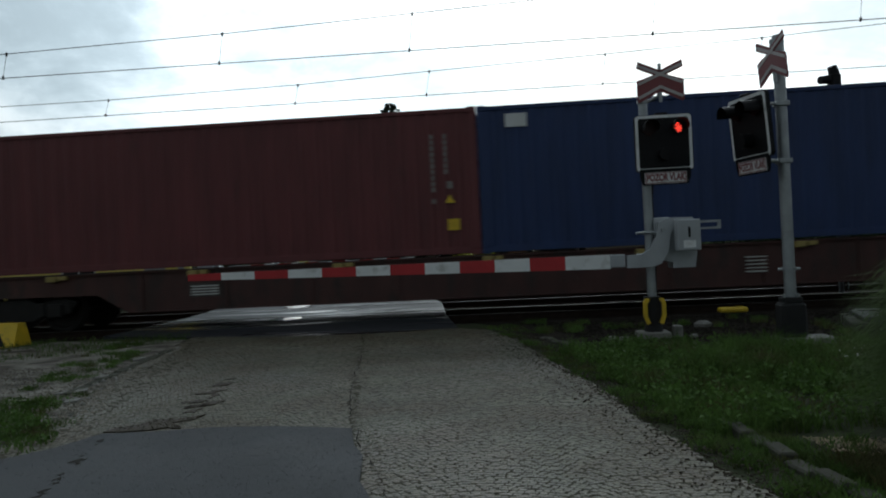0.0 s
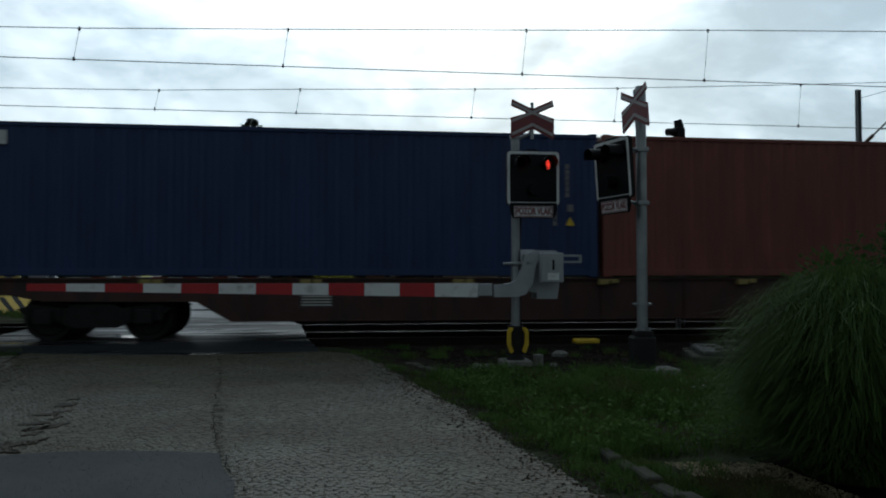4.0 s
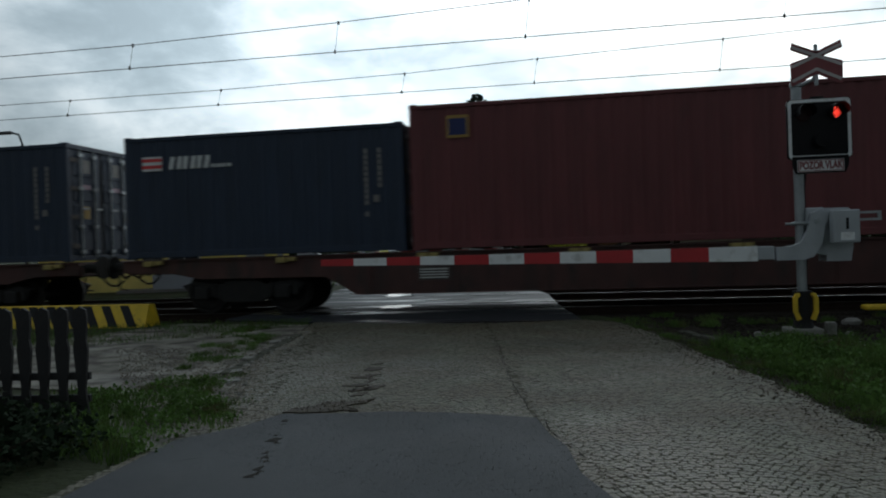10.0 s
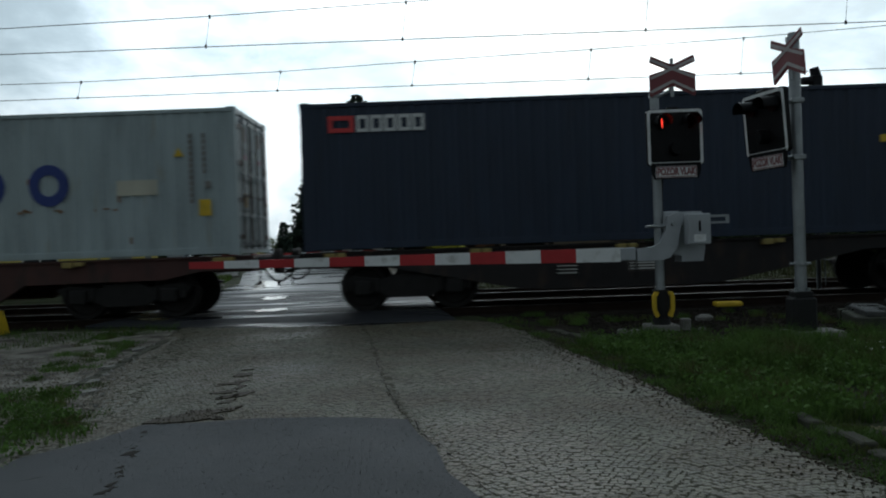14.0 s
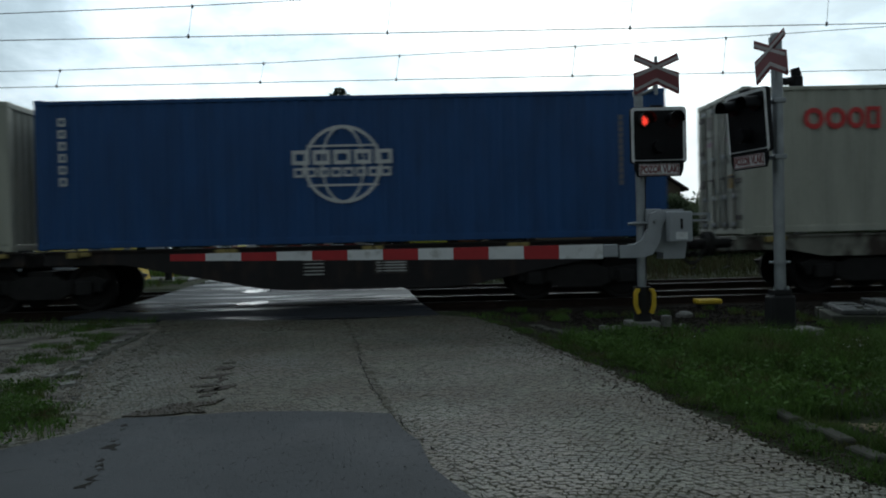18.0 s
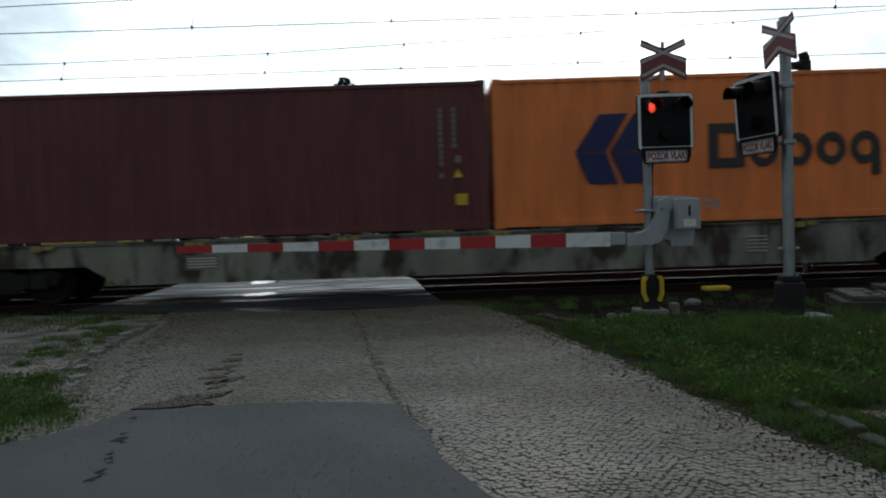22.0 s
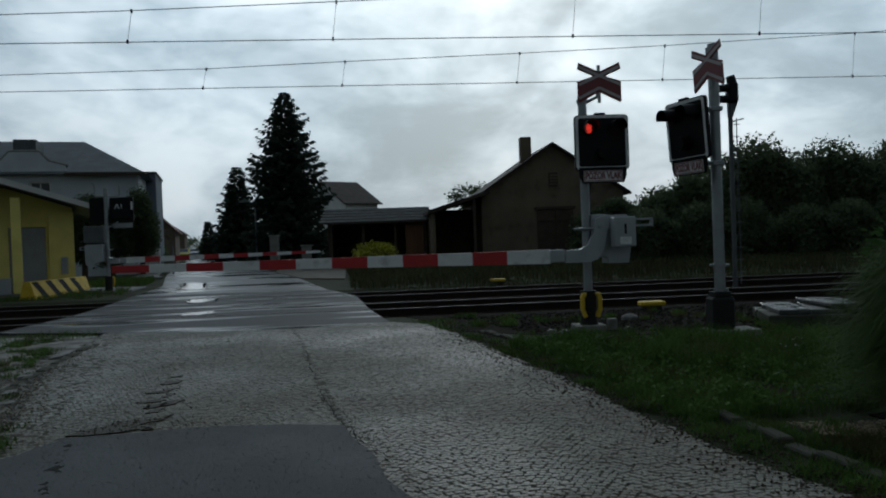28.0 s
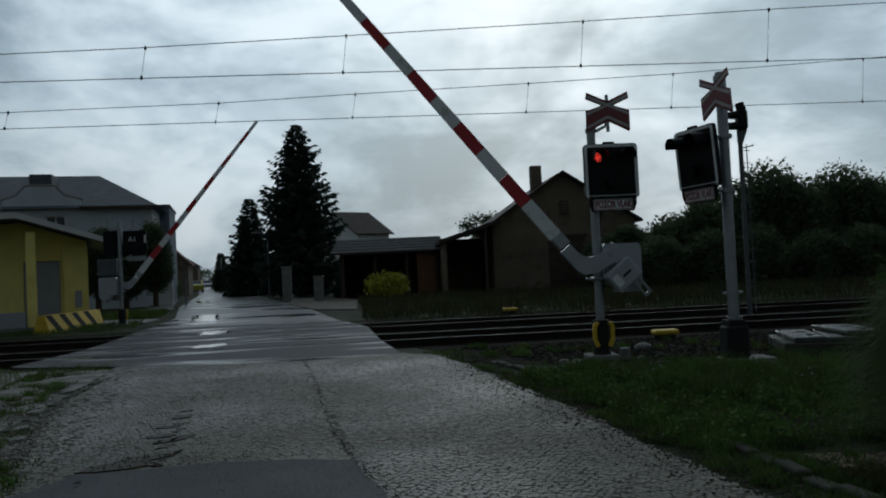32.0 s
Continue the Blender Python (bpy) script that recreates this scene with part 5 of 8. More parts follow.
ORANGE40 = K(40, True, C_ORANGE, "orange forty-foot container with large black lettering on a wagon", hapag, codes(False, False), doors_left=True)
OOCL40 = K(40, True, C_GREYGREEN, "pale grey-green forty-foot container with faded red lettering", oocl(2.28), doors_left=True)
CMA40 = K(40, False, C_NAVY, "navy blue forty-foot container with white lettering and curved strokes", cma(3.65, 4.7, 1.05, 0.62), codes())
COSCO40 = K(40, True, C_WHITEGREY, "pale blue-grey forty-foot container with spaced dark blue letters", cosco40, codes(False, False))
COSCO_OLD = K(40, True, C_OLDGREY, "light grey forty-foot container streaked with ochre rust, spaced blue letters", cosco40, codes(False, False))
BLUE_SHIP = K(40, True, C_SHIPBLUE, "bright blue forty-foot container with white globe emblem", cosco_shipping, codes(False))

TRAIN = [
    ("red", [K(40, True, C_BLUE, "dark blue forty-foot container with a small white plate", bars([(0.55, 2.45, 0.42, 0.26)], L_WHITE, "small white plate"), codes()),
             K(40, True, C_MAROON, "dark red forty-foot container with a small blue disc", bars([(0.75, 2.42, 0.26, 0.26)], L_SKY, "small blue disc"), codes(True, True))]),
    ("red", [K(20, False, C_MAROON, "dark maroon twenty-foot container with a small square emblem", emblem_panel(0.75, 2.0, 0.42, 0.36, L_GOLD, L_NAVY, "small square emblem in dull gold and navy"), codes(False)),
             K(20, False, C_MAROON, "dark maroon twenty-foot container with upright white letters", column(0.45, 2.3, 3, 0.30, 0.42, L_WHITE, "white upright blocks"), codes(False)),
             K(20, False, C_BROWN, "brick red twenty-foot container with white lettering", small_word(0.5, 1.85), codes(False)),
             K(20, False, C_CREAM, "pale grey stained twenty-foot container with red lettering", word(0.8, 1.85, 0.30, [(0.28, 1)] * 4, 0.03, L_RED, "red lettering as plain rings", (0, 1, 2)), bars([(2.4, 0.9, 0.06, 0.5), (3.0, 0.8, 0.06, 0.5), (3.6, 0.9, 0.05, 0.4)], M_CASTING, "rust streaks", "stain"))]),
    ("red", [K(40, True, C_MAROON, "dark red forty-foot container with a pale label", emblem_panel(0.9, 2.10, 0.95, 0.46, L_WHITE, L_BLUE, "blue and white label"), codes(False), bars([(11.2, 0.35, 0.5, 0.16)], L_WHITE, "small white lettering")),
             K(40, True, C_GREEN, "bright green forty-foot container with large white lettering", word(4.0, 1.15, 0.72, [(0.56, 1)] * 9, 0.10, L_WHITE, "large white trade lettering as plain blocks"), codes())]),
    ("red", [K(40, True, C_BROWN, "plain brown-red forty-foot steel container", codes()), K(40, True, C_BLUE, "dark blue forty-foot container with a small white plate", bars([(0.55, 2.45, 0.42, 0.26)], L_WHITE, "small white plate"), codes(), doors_left=True)]),
    ("red", [K(40, True, C_MAROON, "dark red forty-foot container with upright white letters", triton(0.70, 2.52), bars([(0.42, 0.50, 0.22, 0.2)], M_YELLOW, "yellow placard"), codes()), OOCL40]),
    ("red", [K(40, True, C_BROWN, "faded brown-red forty-foot container with upright white letters", triton(0.85), codes(True)), ORANGE40]),
    ("red", [K(20, False, C_DKBROWN, "dark brown twenty-foot container with upright white letters", triton(0.75, 2.3), codes(False)),
             K(20, False, C_PINK, "magenta twenty-foot container with large pale lettering", word(0.8, 1.05, 0.85, [(1.05, 1), (1.05, 1), (0.85, 1)], 0.15, L_PALE, "large pale trade lettering as plain shapes", (0,)), bars([(1.0, 0.72, 3.2, 0.12)], L_PALE, "pale line of small lettering"), codes(False)),
             K(20, False, C_RED, "brick red twenty-foot container with white lettering", small_word(0.5, 1.78, L_WHITE, 3, 0.48), codes(False)),
             K(20, False, C_DKBROWN, "dark brown twenty-foot container with upright white letters", triton(1.12, 2.3), codes(False))]),
    ("red", [K(20, False, C_NAVY, "navy blue twenty-foot container with large white lettering", cma(1.0, 4.0, 1.1, 0.55), codes(False)),
             K(20, False, C_WHITEGREY, "light grey twenty-foot container with spaced dark blue letters", cosco20),
             K(20, False, C_BROWN, "brown-red twenty-foot container with upright white letters", triton(0.7, 2.3), codes(False)),
             K(20, False, C_MAROON, "dark maroon twenty-foot container with a small square emblem", emblem_panel(0.75, 2.05, 0.42, 0.36, L_GOLD, L_NAVY, "small square emblem in dull gold and navy"), codes(False))]),
    ("red", [K(20, False, C_RED, "bright red twenty-foot container with large white lettering", word(1.3, 1.05, 0.55, [(0.62, 1.1), (0.30, 0.02), (0.42, .8), (0.2, .8), (0.45, .8), (0.40, .8)], 0.10, L_WHITE, "large white trade lettering as plain blocks"), codes(False)),
             K(40, True, C_MAROON, "dark red forty-foot container with a small square emblem", emblem_panel(0.75, 2.2, 0.44, 0.44, L_GOLD, L_NAVY, "small square emblem in dull gold and navy"), codes(True, True)),
             K(20, False, C_NAVY, "navy blue twenty-foot container with white lettering", striped_word(0.42, 1.86), codes(False))]),
    ("red", [K(20, False, C_NAVY, "navy blue twenty-foot container with gold lettering", word(0.5, 2.0, 0.22, [(0.18, 1)] * 5, 0.03, L_GOLD, "gold trade lettering as plain blocks"), codes(False)),
             K(40, True, C_RED, "bright red forty-foot container with white lettering", small_word(0.55, 1.95, L_WHITE, 3, 0.54), codes(True, True)),
             K(20, False, C_NAVY, "navy blue twenty-foot container with white lettering", striped_word(0.42, 1.86), codes(False))]),
    ("art", [K(20, False, C_CREAM, "pale grey twenty-foot container with red lettering", word(0.75, 1.98, 0.28, [(0.28, 1)] * 4, 0.03, L_RED, "red lettering as plain rings", (0, 1, 2))),
             K(20, False, C_CREAM, "pale grey twenty-foot container with red lettering", word(0.75, 1.98, 0.28, [(0.28, 1)] * 4, 0.03, L_RED, "red lettering as plain rings", (0, 1, 2)), bars([(2.9, 1.12, 0.25, 0.22), (3.25, 1.12, 0.25, 0.22), (3.6, 1.12, 0.25, 0.22)], M_CASTING, "faint dark marks", "stain")),
             K(20, False, C_TEAL, "teal green twenty-foot container with pale lettering", word(1.45, 1.08, 0.60, [(0.34, .5), (0.14, .5), (0.14, .5), (0.4, .02), (0.38, 1), (0.2, 1), (0.34, 1), (0.36, 1), (0.2, 1), (0.36, 1)], 0.10, L_WHITE, "pale worn trade lettering as plain blocks"), column(0.35, 1.9, 6, 0.2, 0.26, L_WHITE, "white upright marks")),
             K(20, False, C_NAVY, "navy blue twenty-foot container with gold lettering", word(0.5, 2.0, 0.22, [(0.18, 1)] * 5, 0.03, L_GOLD, "gold trade lettering as plain blocks"), codes(False))]),
    ("art", [K(40, False, C_GREYGREEN, "pale grey-green forty-foot container with faded red lettering", oocl(2.05), doors_left=True), K(40, True, C_NAVY, "dark navy forty-foot container with white and red lettering", word(0.55, 2.3, 0.32, [(0.5, 1)], 0.02, L_RED, "red mark"), word(1.1, 2.3, 0.32, [(0.24, 1)] * 5, 0.03, L_WHITE, "white trade lettering as plain blocks"), bars([(11.2, 1.75, 0.16, 0.14), (11.4, 1.6, 0.14, 0.16)], M_YELLOW, "yellow marks"))]),
    ("red", [COSCO40, K(40, True, C_RUST, "plain rust orange forty-foot steel container", codes(True, True))]),
    ("art", [OOCL40, BLUE_SHIP]),
    ("grey", [ORANGE40, OOCL40]),
    ("art", [BLUE_SHIP, OOCL40]),
    ("red", [K(40, True, C_MAROON, "dark maroon forty-foot container with slanted white letters", column(0.7, 2.45, 3, 0.30, 0.62, L_WHITE, "white upright blocks"), codes(True, True)), OOCL40]),
    ("red", [K(40, True, C_MAROON, "dark maroon forty-foot container with a pale label", emblem_panel(0.75, 2.2, 1.05, 0.46, L_WHITE, M_YELLOW, "white and yellow label"), codes(False)), K(40, True, C_CRIMSON, "crimson forty-foot container with white lettering", small_word(0.55, 1.98, L_WHITE, 3, 0.54), codes(True, True))]),
    ("grey", [K(40, True, C_ORANGE, "orange forty-foot container with large black lettering on a wagon", hapag, codes(False, False)), K(40, True, C_MAROON, "dark maroon forty-foot container with upright white letters", column(0.5, 2.45, 3, 0.32, 0.45, L_WHITE, "white upright blocks"), codes(True, True))]),
    ("red", [COSCO_OLD, K(40, True, C_OXBLOOD, "dark oxblood forty-foot container with a pale label", emblem_panel(0.6, 2.25, 1.1, 0.38, L_WHITE, L_BLACK, "white and black label"), codes(True))]),
    ("red", [CMA40, OOCL40]),
    ("grey", [K(40, True, C_BROWN, "brown-red forty-foot container with upright white letters", triton(0.75, 2.55), codes(True, True)), K(40, True, C_RUSTRED, "faded rust red forty-foot container closing the train", codes(False), bars([(0.8, 0.35, 0.25, 0.05), (1.1, 0.7, 0.25, 0.08)], L_WHITE, "small white marks"), doors_left=True)]),
]
OFFSETS = {1: -.16, 2: .02, 3: 0.28, 4: -.11, 5: .16, 6: .08, 7: .05, 8: .16, 9: .15, 10: .13, 11: -.08, 12: -.17, 13: 0, 14: -.03, 15: .16, 16: .37, 17: .36, 18: .46, 19: .35, 20: -.02, 21: .10, 22: .03}
PLAY = {0: .02, 2: .06, 14: .08, 15: .50}  # room between the two long containers of a wagon
FLOOR_Z = 1.205


def bogie(parent, x):
    b = part("bogie", cached(("bogie",), lambda: Shape().slab([(-1.35, 0.62), (-1.15, 0.40), (-0.6, 0.36), (-0.4, 0.26), (0.4, 0.26), (0.6, 0.36), (1.15, 0.40), (1.35, 0.62), (1.1, 0.70), (0.5, 0.62), (0.35, 0.70), (-0.35, 0.70), (-0.5, 0.62), (-1.1, 0.70)][::-1], -1.06, -0.92)
        .slab([(-1.35, 0.62), (-1.15, 0.40), (-0.6, 0.36), (-0.4, 0.26), (0.4, 0.26), (0.6, 0.36), (1.15, 0.40), (1.35, 0.62), (1.1, 0.70), (0.5, 0.62), (0.35, 0.70), (-0.35, 0.70), (-0.5, 0.62), (-1.1, 0.70)][::-1], 0.92, 1.06).box(-0.25, 0.25, -0.95, 0.95, 0.45, 0.80), M_BOGIE), M_BOGIE, parent, "dark two-axle bogie")
    b.location = (x, 0, 0)
    for ax in (-0.9, 0.9):
        a = part("axle", cached(("axle",), lambda: Shape().tube((0, -0.68, 0), (0, 0.68, 0), 0.08, n=10), M_WHEEL), M_WHEEL, b)
        a.location = (ax, 0, 0.46)
        for sg in (-1, 1):
            w = part("wheel", cached(("wheel", sg), lambda: Shape().lathe([(0.49, sg * 0.66), (0.49, sg * 0.69), (0.46, sg * 0.71), (0.455, sg * 0.80), (0.38, sg * 0.80), (0.34, sg * 0.76), (0.16, sg * 0.74), (0.12, sg * 0.82), (0.02, sg * 0.82)][::sg], 24), M_WHEEL), M_WHEEL, b, "steel wheel")
            w.location = (ax, 0, 0.46)
        for sg in (-1, 1):
            a = part("axle_box", cached(("axle_box", sg), lambda: Shape().box(-0.16, 0.16, min(sg * 0.98, sg * 1.16), max(sg * 0.98, sg * 1.16), 0.32, 0.60, 0.03).tube((-0.27, sg * 1.04, 0.40), (-0.27, sg * 1.04, 0.64), 0.07, n=8).tube((0.27, sg * 1.04, 0.40), (0.27, sg * 1.04, 0.64), 0.07, n=8), M_BOGIE), M_BOGIE, b)
            a.location = (ax, 0, 0)
    return b


def wagon(kind):
    """A container flat wagon; its origin is at the left end of its last container."""
    m = {"red": M_WAGONRED, "grey": M_WAGONGREY, "art": M_WAGONDARK}[kind]
    lab = {"red": "oxide red two-bogie container flat wagon", "grey": "dirty grey-green two-bogie container flat wagon", "art": "sooty dark articulated container flat wagon"}[kind]
    t = thing("flat_wagon", pose(0, 0, 0), lab, "railway wagon", "wagons of the train")
    full = 24.60 if kind != "art" else 25.18
    units = [(0.0, full)] if kind != "art" else [(0.0, 12.3), (12.88, full)]
    z1 = FLOOR_Z - 0.02
    for a, b in units:
        if kind == "art":
            low, e = 0.33, 2.9
            prof = [(a - 0.1, z1), (a - 0.1, 0.92), (a + 1.4, 0.90), (a + e + 1.2, low + 0.04), (a + e + 1.8, low), (b - e - 1.8, low), (b - e - 1.2, low + 0.04), (b - 1.4, 0.90), (b + 0.1, 0.92), (b + 0.1, z1)]
        else:
            low = 0.36
            prof = [(a - 0.15, z1), (a - 0.15, 0.92), (a + 0.9, 0.90), (a + 1.6, 0.76), (a + 4.35, 0.74), (a + 5.0, low), (b - 5.0, low), (b - 4.35, 0.74), (b - 1.6, 0.76), (b - 0.9, 0.90), (b + 0.15, 0.92), (b + 0.15, z1)]
        for sg in (-1, 1):
            y0, y1 = sorted((sg * 1.16, sg * 1.06))
            beam = part("side_beam", cached(("side_beam", kind, a, sg), lambda: Shape().slab(prof, y0, y1), m), m, t, "deep side beam")
            fl = cached(("flange", kind, a, sg), lambda: Shape().box(a - 0.1, b + 0.1, min(sg * 1.22, sg * 1.0), max(sg * 1.22, sg * 1.0), z1 - 0.03, z1, 0.004).box(a + 5.1, b - 5.1, min(sg * 1.20, sg * 1.0), max(sg * 1.20, sg * 1.0), low, low + 0.025), m)
            part("beam_flange", fl, m, beam)
            rib = cached(("rib", kind, sg), lambda: Shape().box(-0.02, 0.02, min(sg * 1.195, sg * 1.162), max(sg * 1.195, sg * 1.162), (0.40 if kind != "art" else 0.5), z1 - 0.04), m)
            for i in range(9 if kind != "art" else 4):
                r = part("rib", rib, m, beam)
                r.location = (a + 5.3 + i * ((b - a - 10.6) / (8 if kind != "art" else 3)), 0, 0)
        part("cross_member", cached(("cross_member", kind, a), lambda: Shape().box(a - 0.1, a + 0.3, -1.06, 1.06, 0.88, z1, 0.01).box(b - 0.3, b + 0.1, -1.06, 1.06, 0.88, z1, 0.01).box((a + b) / 2 - 0.15, (a + b) / 2 + 0.15, -1.06, 1.06, 0.6, z1, 0.01).box(a, b, -0.25, 0.25, 0.85, z1 - 0.1), m), m, t)
        n = 9 if kind != "art" else 5
        lug = cached(("deck_lug",), lambda: Shape().box(-0.10, 0.10, -1.30, -1.165, z1 - 0.13, z1 - 0.02, 0.01).box(0.14, 0.30, -1.29, -1.165, z1 - 0.10, z1 - 0.02, 0.01), M_CONE)
        for i in range(n):
            g = part("deck_lug", lug, M_CONE, t, "pale folding container lug")
            g.location = (a + 0.5 + i * ((b - a - 1.0) / (n - 1)), 0, 0)
        c = (a + b) / 2
        pm = M_CONCRETE if kind == "grey" else M_CASTING
        pl = part("stencil_panel", cached(("stencil_panel", kind), lambda: Shape().box(-0.32, 0.32, -1.168, -1.161, 0.62, 0.90), pm), pm, t)
        pl.location = (a + 6.6, 0, 0)
        for k in range(4):
            q = part("stencil_line", cached(("stencil_line",), lambda: Shape().box(-0.28, 0.28, -1.171, -1.1685, 0.0, 0.025), M_STENCIL), M_STENCIL, pl)
            q.location = (0, 0, 0.66 + k * 0.055)
        st = part("step_grid", cached(("step_grid",), lambda: [Shape().box(-0.19, 0.19, -1.20, -1.162, 0.62 + k * 0.07, 0.645 + k * 0.07) for k in range(1)][0].box(-0.19, 0.19, -1.20, -1.162, 0.69, 0.71).box(-0.19, 0.19, -1.20, -1.162, 0.76, 0.78).box(-0.19, 0.19, -1.20, -1.162, 0.83, 0.85).box(-0.19, 0.19, -1.20, -1.162, 0.90, 0.92), M_STENCIL), M_STENCIL, t, "pale stencilled grid")
        st.location = (b - 7.2, 0, 0)
    bx = [2.5, full - 2.45] if kind != "art" else [2.0, (12.3 + 12.88) / 2, full - 2.0]
    for x in bx:
        bogie(t, x)
    for x, sg in ((-0.15, -1), (full + 0.15, 1)):
        for y in (-0.875, 0.875):
            part("buffer", cached(("buffer", sg, y, kind), lambda: Shape().tube((x, y, 1.05), (x + sg * 0.36, y, 1.05), 0.10, n=10).tube((x + sg * 0.36, y, 1.05), (x + sg * 0.42, y, 1.05), 0.24, 0.25, n=16), M_BOGIE), M_BOGIE, t, "round buffer")
        part("coupling", cached(("coupling", sg, kind), lambda: Shape().path([(x, 0, 0.98), (x + sg * 0.2, 0, 0.95), (x + sg * 0.36, 0, 0.78), (x + sg * 0.5, 0, 0.86)], 0.03, 6), M_BOGIE), M_BOGIE, t, "hanging screw coupling")
        part("brake_hose", cached(("brake_hose", sg, kind), lambda: Shape().path([(x, -sg * 0.4, 0.95), (x + sg * 0.12, -sg * 0.4, 0.74), (x + sg * 0.24, -sg * 0.38, 0.64), (x + sg * 0.38, -sg * 0.35, 0.63), (x + sg * 0.52, -sg * 0.3, 0.74)], 0.024, 6), M_BLACKRUB), M_BLACKRUB, t, "looped black brake hose")
        part("hand_rail", cached(("hand_rail", sg, kind), lambda: Shape().path([(x, -1.12, 1.1), (x + sg * 0.12, -1.12, 1.1), (x + sg * 0.12, -1.12, 0.6), (x + sg * 0.12, -0.85, 0.55)], 0.016, 6), M_BOGIE), M_BOGIE, t)
    return t


def build_train():
    built = {}
    art = 0
    wagons = {}
    for k, (kind, load) in enumerate(TRAIN):
        art += kind == "art"
        left = -25.94 * (k + 1) - 0.654 * art + OFFSETS[k + 1]
        if kind in wagons:
            w = copy_thing(wagons[kind], pose(0, YT1, 0))
        else:
            w = wagons[kind] = wagon(kind)
        moving.append((w, left, 0.0))
        full = 24.60 if kind != "art" else 25.18
        lens = [12.192 if c[0] == 40 else 6.058 for c in load]
        gaps = [(full - sum(lens)) / (len(lens) - 1)] * (len(lens) - 1)
        if len(lens) == 2 and (kind != "art" or k in PLAY):
            gaps = [PLAY.get(k, 0.12)]
            full = sum(lens) + gaps[0]
        if kind == "art" and len(lens) == 4:
            gaps = [0.10, full - sum(lens) - 0.20, 0.10]
        x = left + full
        for i, c in enumerate(load):
            if id(c) in built:
                ob = copy_thing(built[id(c)], pose(0, YT1, FLOOR_Z))
            else:
                ob = built[id(c)] = container(c[0], c[1], c[2], c[3], c[4], c[5])
            moving.append((ob, x - lens[i] / 2, FLOOR_Z))
            x -= lens[i] + (gaps[i] if i < len(gaps) else 0)


# ---- planting ----
def spruce(x, y, height, radius, seed, label, cap=9.0, group="spruces"):
    t = thing("spruce_tree", pose(x, y, -0.05), label, "tree", group)
    part("trunk", Shape().tube((0, 0, 0), (0, 0, height * 0.5), height * 0.018, height * 0.011, 10).tube((0, 0, height * 0.5), (0, 0, height), height * 0.011, 0.02, 8), M_BARK, t)
    rng = np.random.default_rng(seed)
    pts, dirs, sizes = [], [], []
    levels = int(height * 4.6)
    for i in range(levels):
        f = i / (levels - 1)
        z = height * (0.07 + 0.92 * f)
        reach = min(cap, radius * (1 - f) ** 0.74) * rng.uniform(0.76, 1.14) + 0.12
        if f < 0.12:
            reach *= 0.75 + f * 2
        n = int(6 + 6 * (1 - f))
        a0 = rng.uniform(0, 6.28)
        for j in range(n):
            a = a0 + 2 * math.pi * j / n + rng.uniform(-0.25, 0.25)
            r = reach * rng.uniform(0.62, 1.20)
            sag = r * rng.uniform(0.18, 0.46) * (1 - 0.6 * f)
            lift = r * 0.12
            steps = max(3, int(r / 0.16))
            for s in range(steps + 1):
                u = s / steps
                zz = z - sag * math.sin(u * 2.2) + lift * max(0, u - 0.65) * 2
                p = (math.cos(a) * r * u, math.sin(a) * r * u, zz)
                if u > 0.12:
                    w = (0.30 + 0.14 * (1 - u)) * (0.75 + 0.5 * (1 - f))
                    for q in (-1, 1, 0):
                        pts.append((p[0], p[1], p[2] + rng.normal() * 0.03))
                        side = a + q * rng.uniform(0.5, 1.1)
                        dirs.append((math.cos(side), math.sin(side), rng.uniform(-0.75, -0.1)))
                        sizes.append(w * rng.uniform(0.8, 1.6))
    p, d, s = np.array(pts), np.array(dirs), np.array(sizes)[:, None]
    d /= np.linalg.norm(d, axis=1)[:, None]
    side = np.cross(d, rng.normal(size=d.shape))
    side /= np.linalg.norm(side, axis=1)[:, None]
    vs = np.stack([p - side * s * 0.10, p + d * s * 0.5 + side * s * 0.24, p + d * s * 1.15, p + d * s * 0.5 - side * s * 0.24], 1).reshape(-1, 3)
    lump("crown", vs.tolist(), np.arange(len(vs)).reshape(-1, 4).tolist(), M_SPRUCE, t)
    return t


def crown_points(blobs, count, seed, hollow=0.35):
    rng = np.random.default_rng(seed)
    out = []
    vol = np.array([b[3] * b[4] * b[5] for b in blobs]) ** 0.75
    for b, n in zip(blobs, (count * vol / vol.sum()).astype(int)):
        d = rng.normal(size=(n, 3))
        d /= np.linalg.norm(d, axis=1)[:, None]
        r = (hollow + (1 - hollow) * rng.uniform(0, 1, n) ** 0.5) * rng.uniform(0.85, 1.12, n)
        out.append(np.array(b[:3]) + d * r[:, None] * np.array(b[3:6]))
    p = np.concatenate(out)
    return p[p[:, 2] > 0.02]


def bush(name, x, y, blobs, count, size, material, label, seed, trunk=True, category="bush"):
    t = thing(name, pose(x, y, -0.03), label, category)
    rng = random.Random(seed)
    s = Shape()
    for b in blobs:
        s.tube((b[0] * 0.3, b[1] * 0.3, 0), (b[0], b[1], b[2]), 0.03 + 0.01 * b[2], 0.012, 6)
        for k in range(3):
            s.tube((b[0] * 0.65, b[1] * 0.65, b[2] * 0.5), (b[0] + rng.uniform(-.6, .6) * b[3], b[1] + rng.uniform(-.6, .6) * b[4], b[2] + rng.uniform(0, .6) * b[5]), 0.02, 0.006, 5)
    part("stem", s, M_BARK, t)
    leaves("foliage", crown_points(blobs, count, seed), size, material, t, seed)
    inner = [(b[0], b[1], b[2], b[3] * 0.8, b[4] * 0.8, b[5] * 0.8) for b in blobs]
    leaves("inner_foliage", crown_points(inner, count // 5, seed + 500, 0.1), size * 2.0, material, t, seed + 500)
    return t


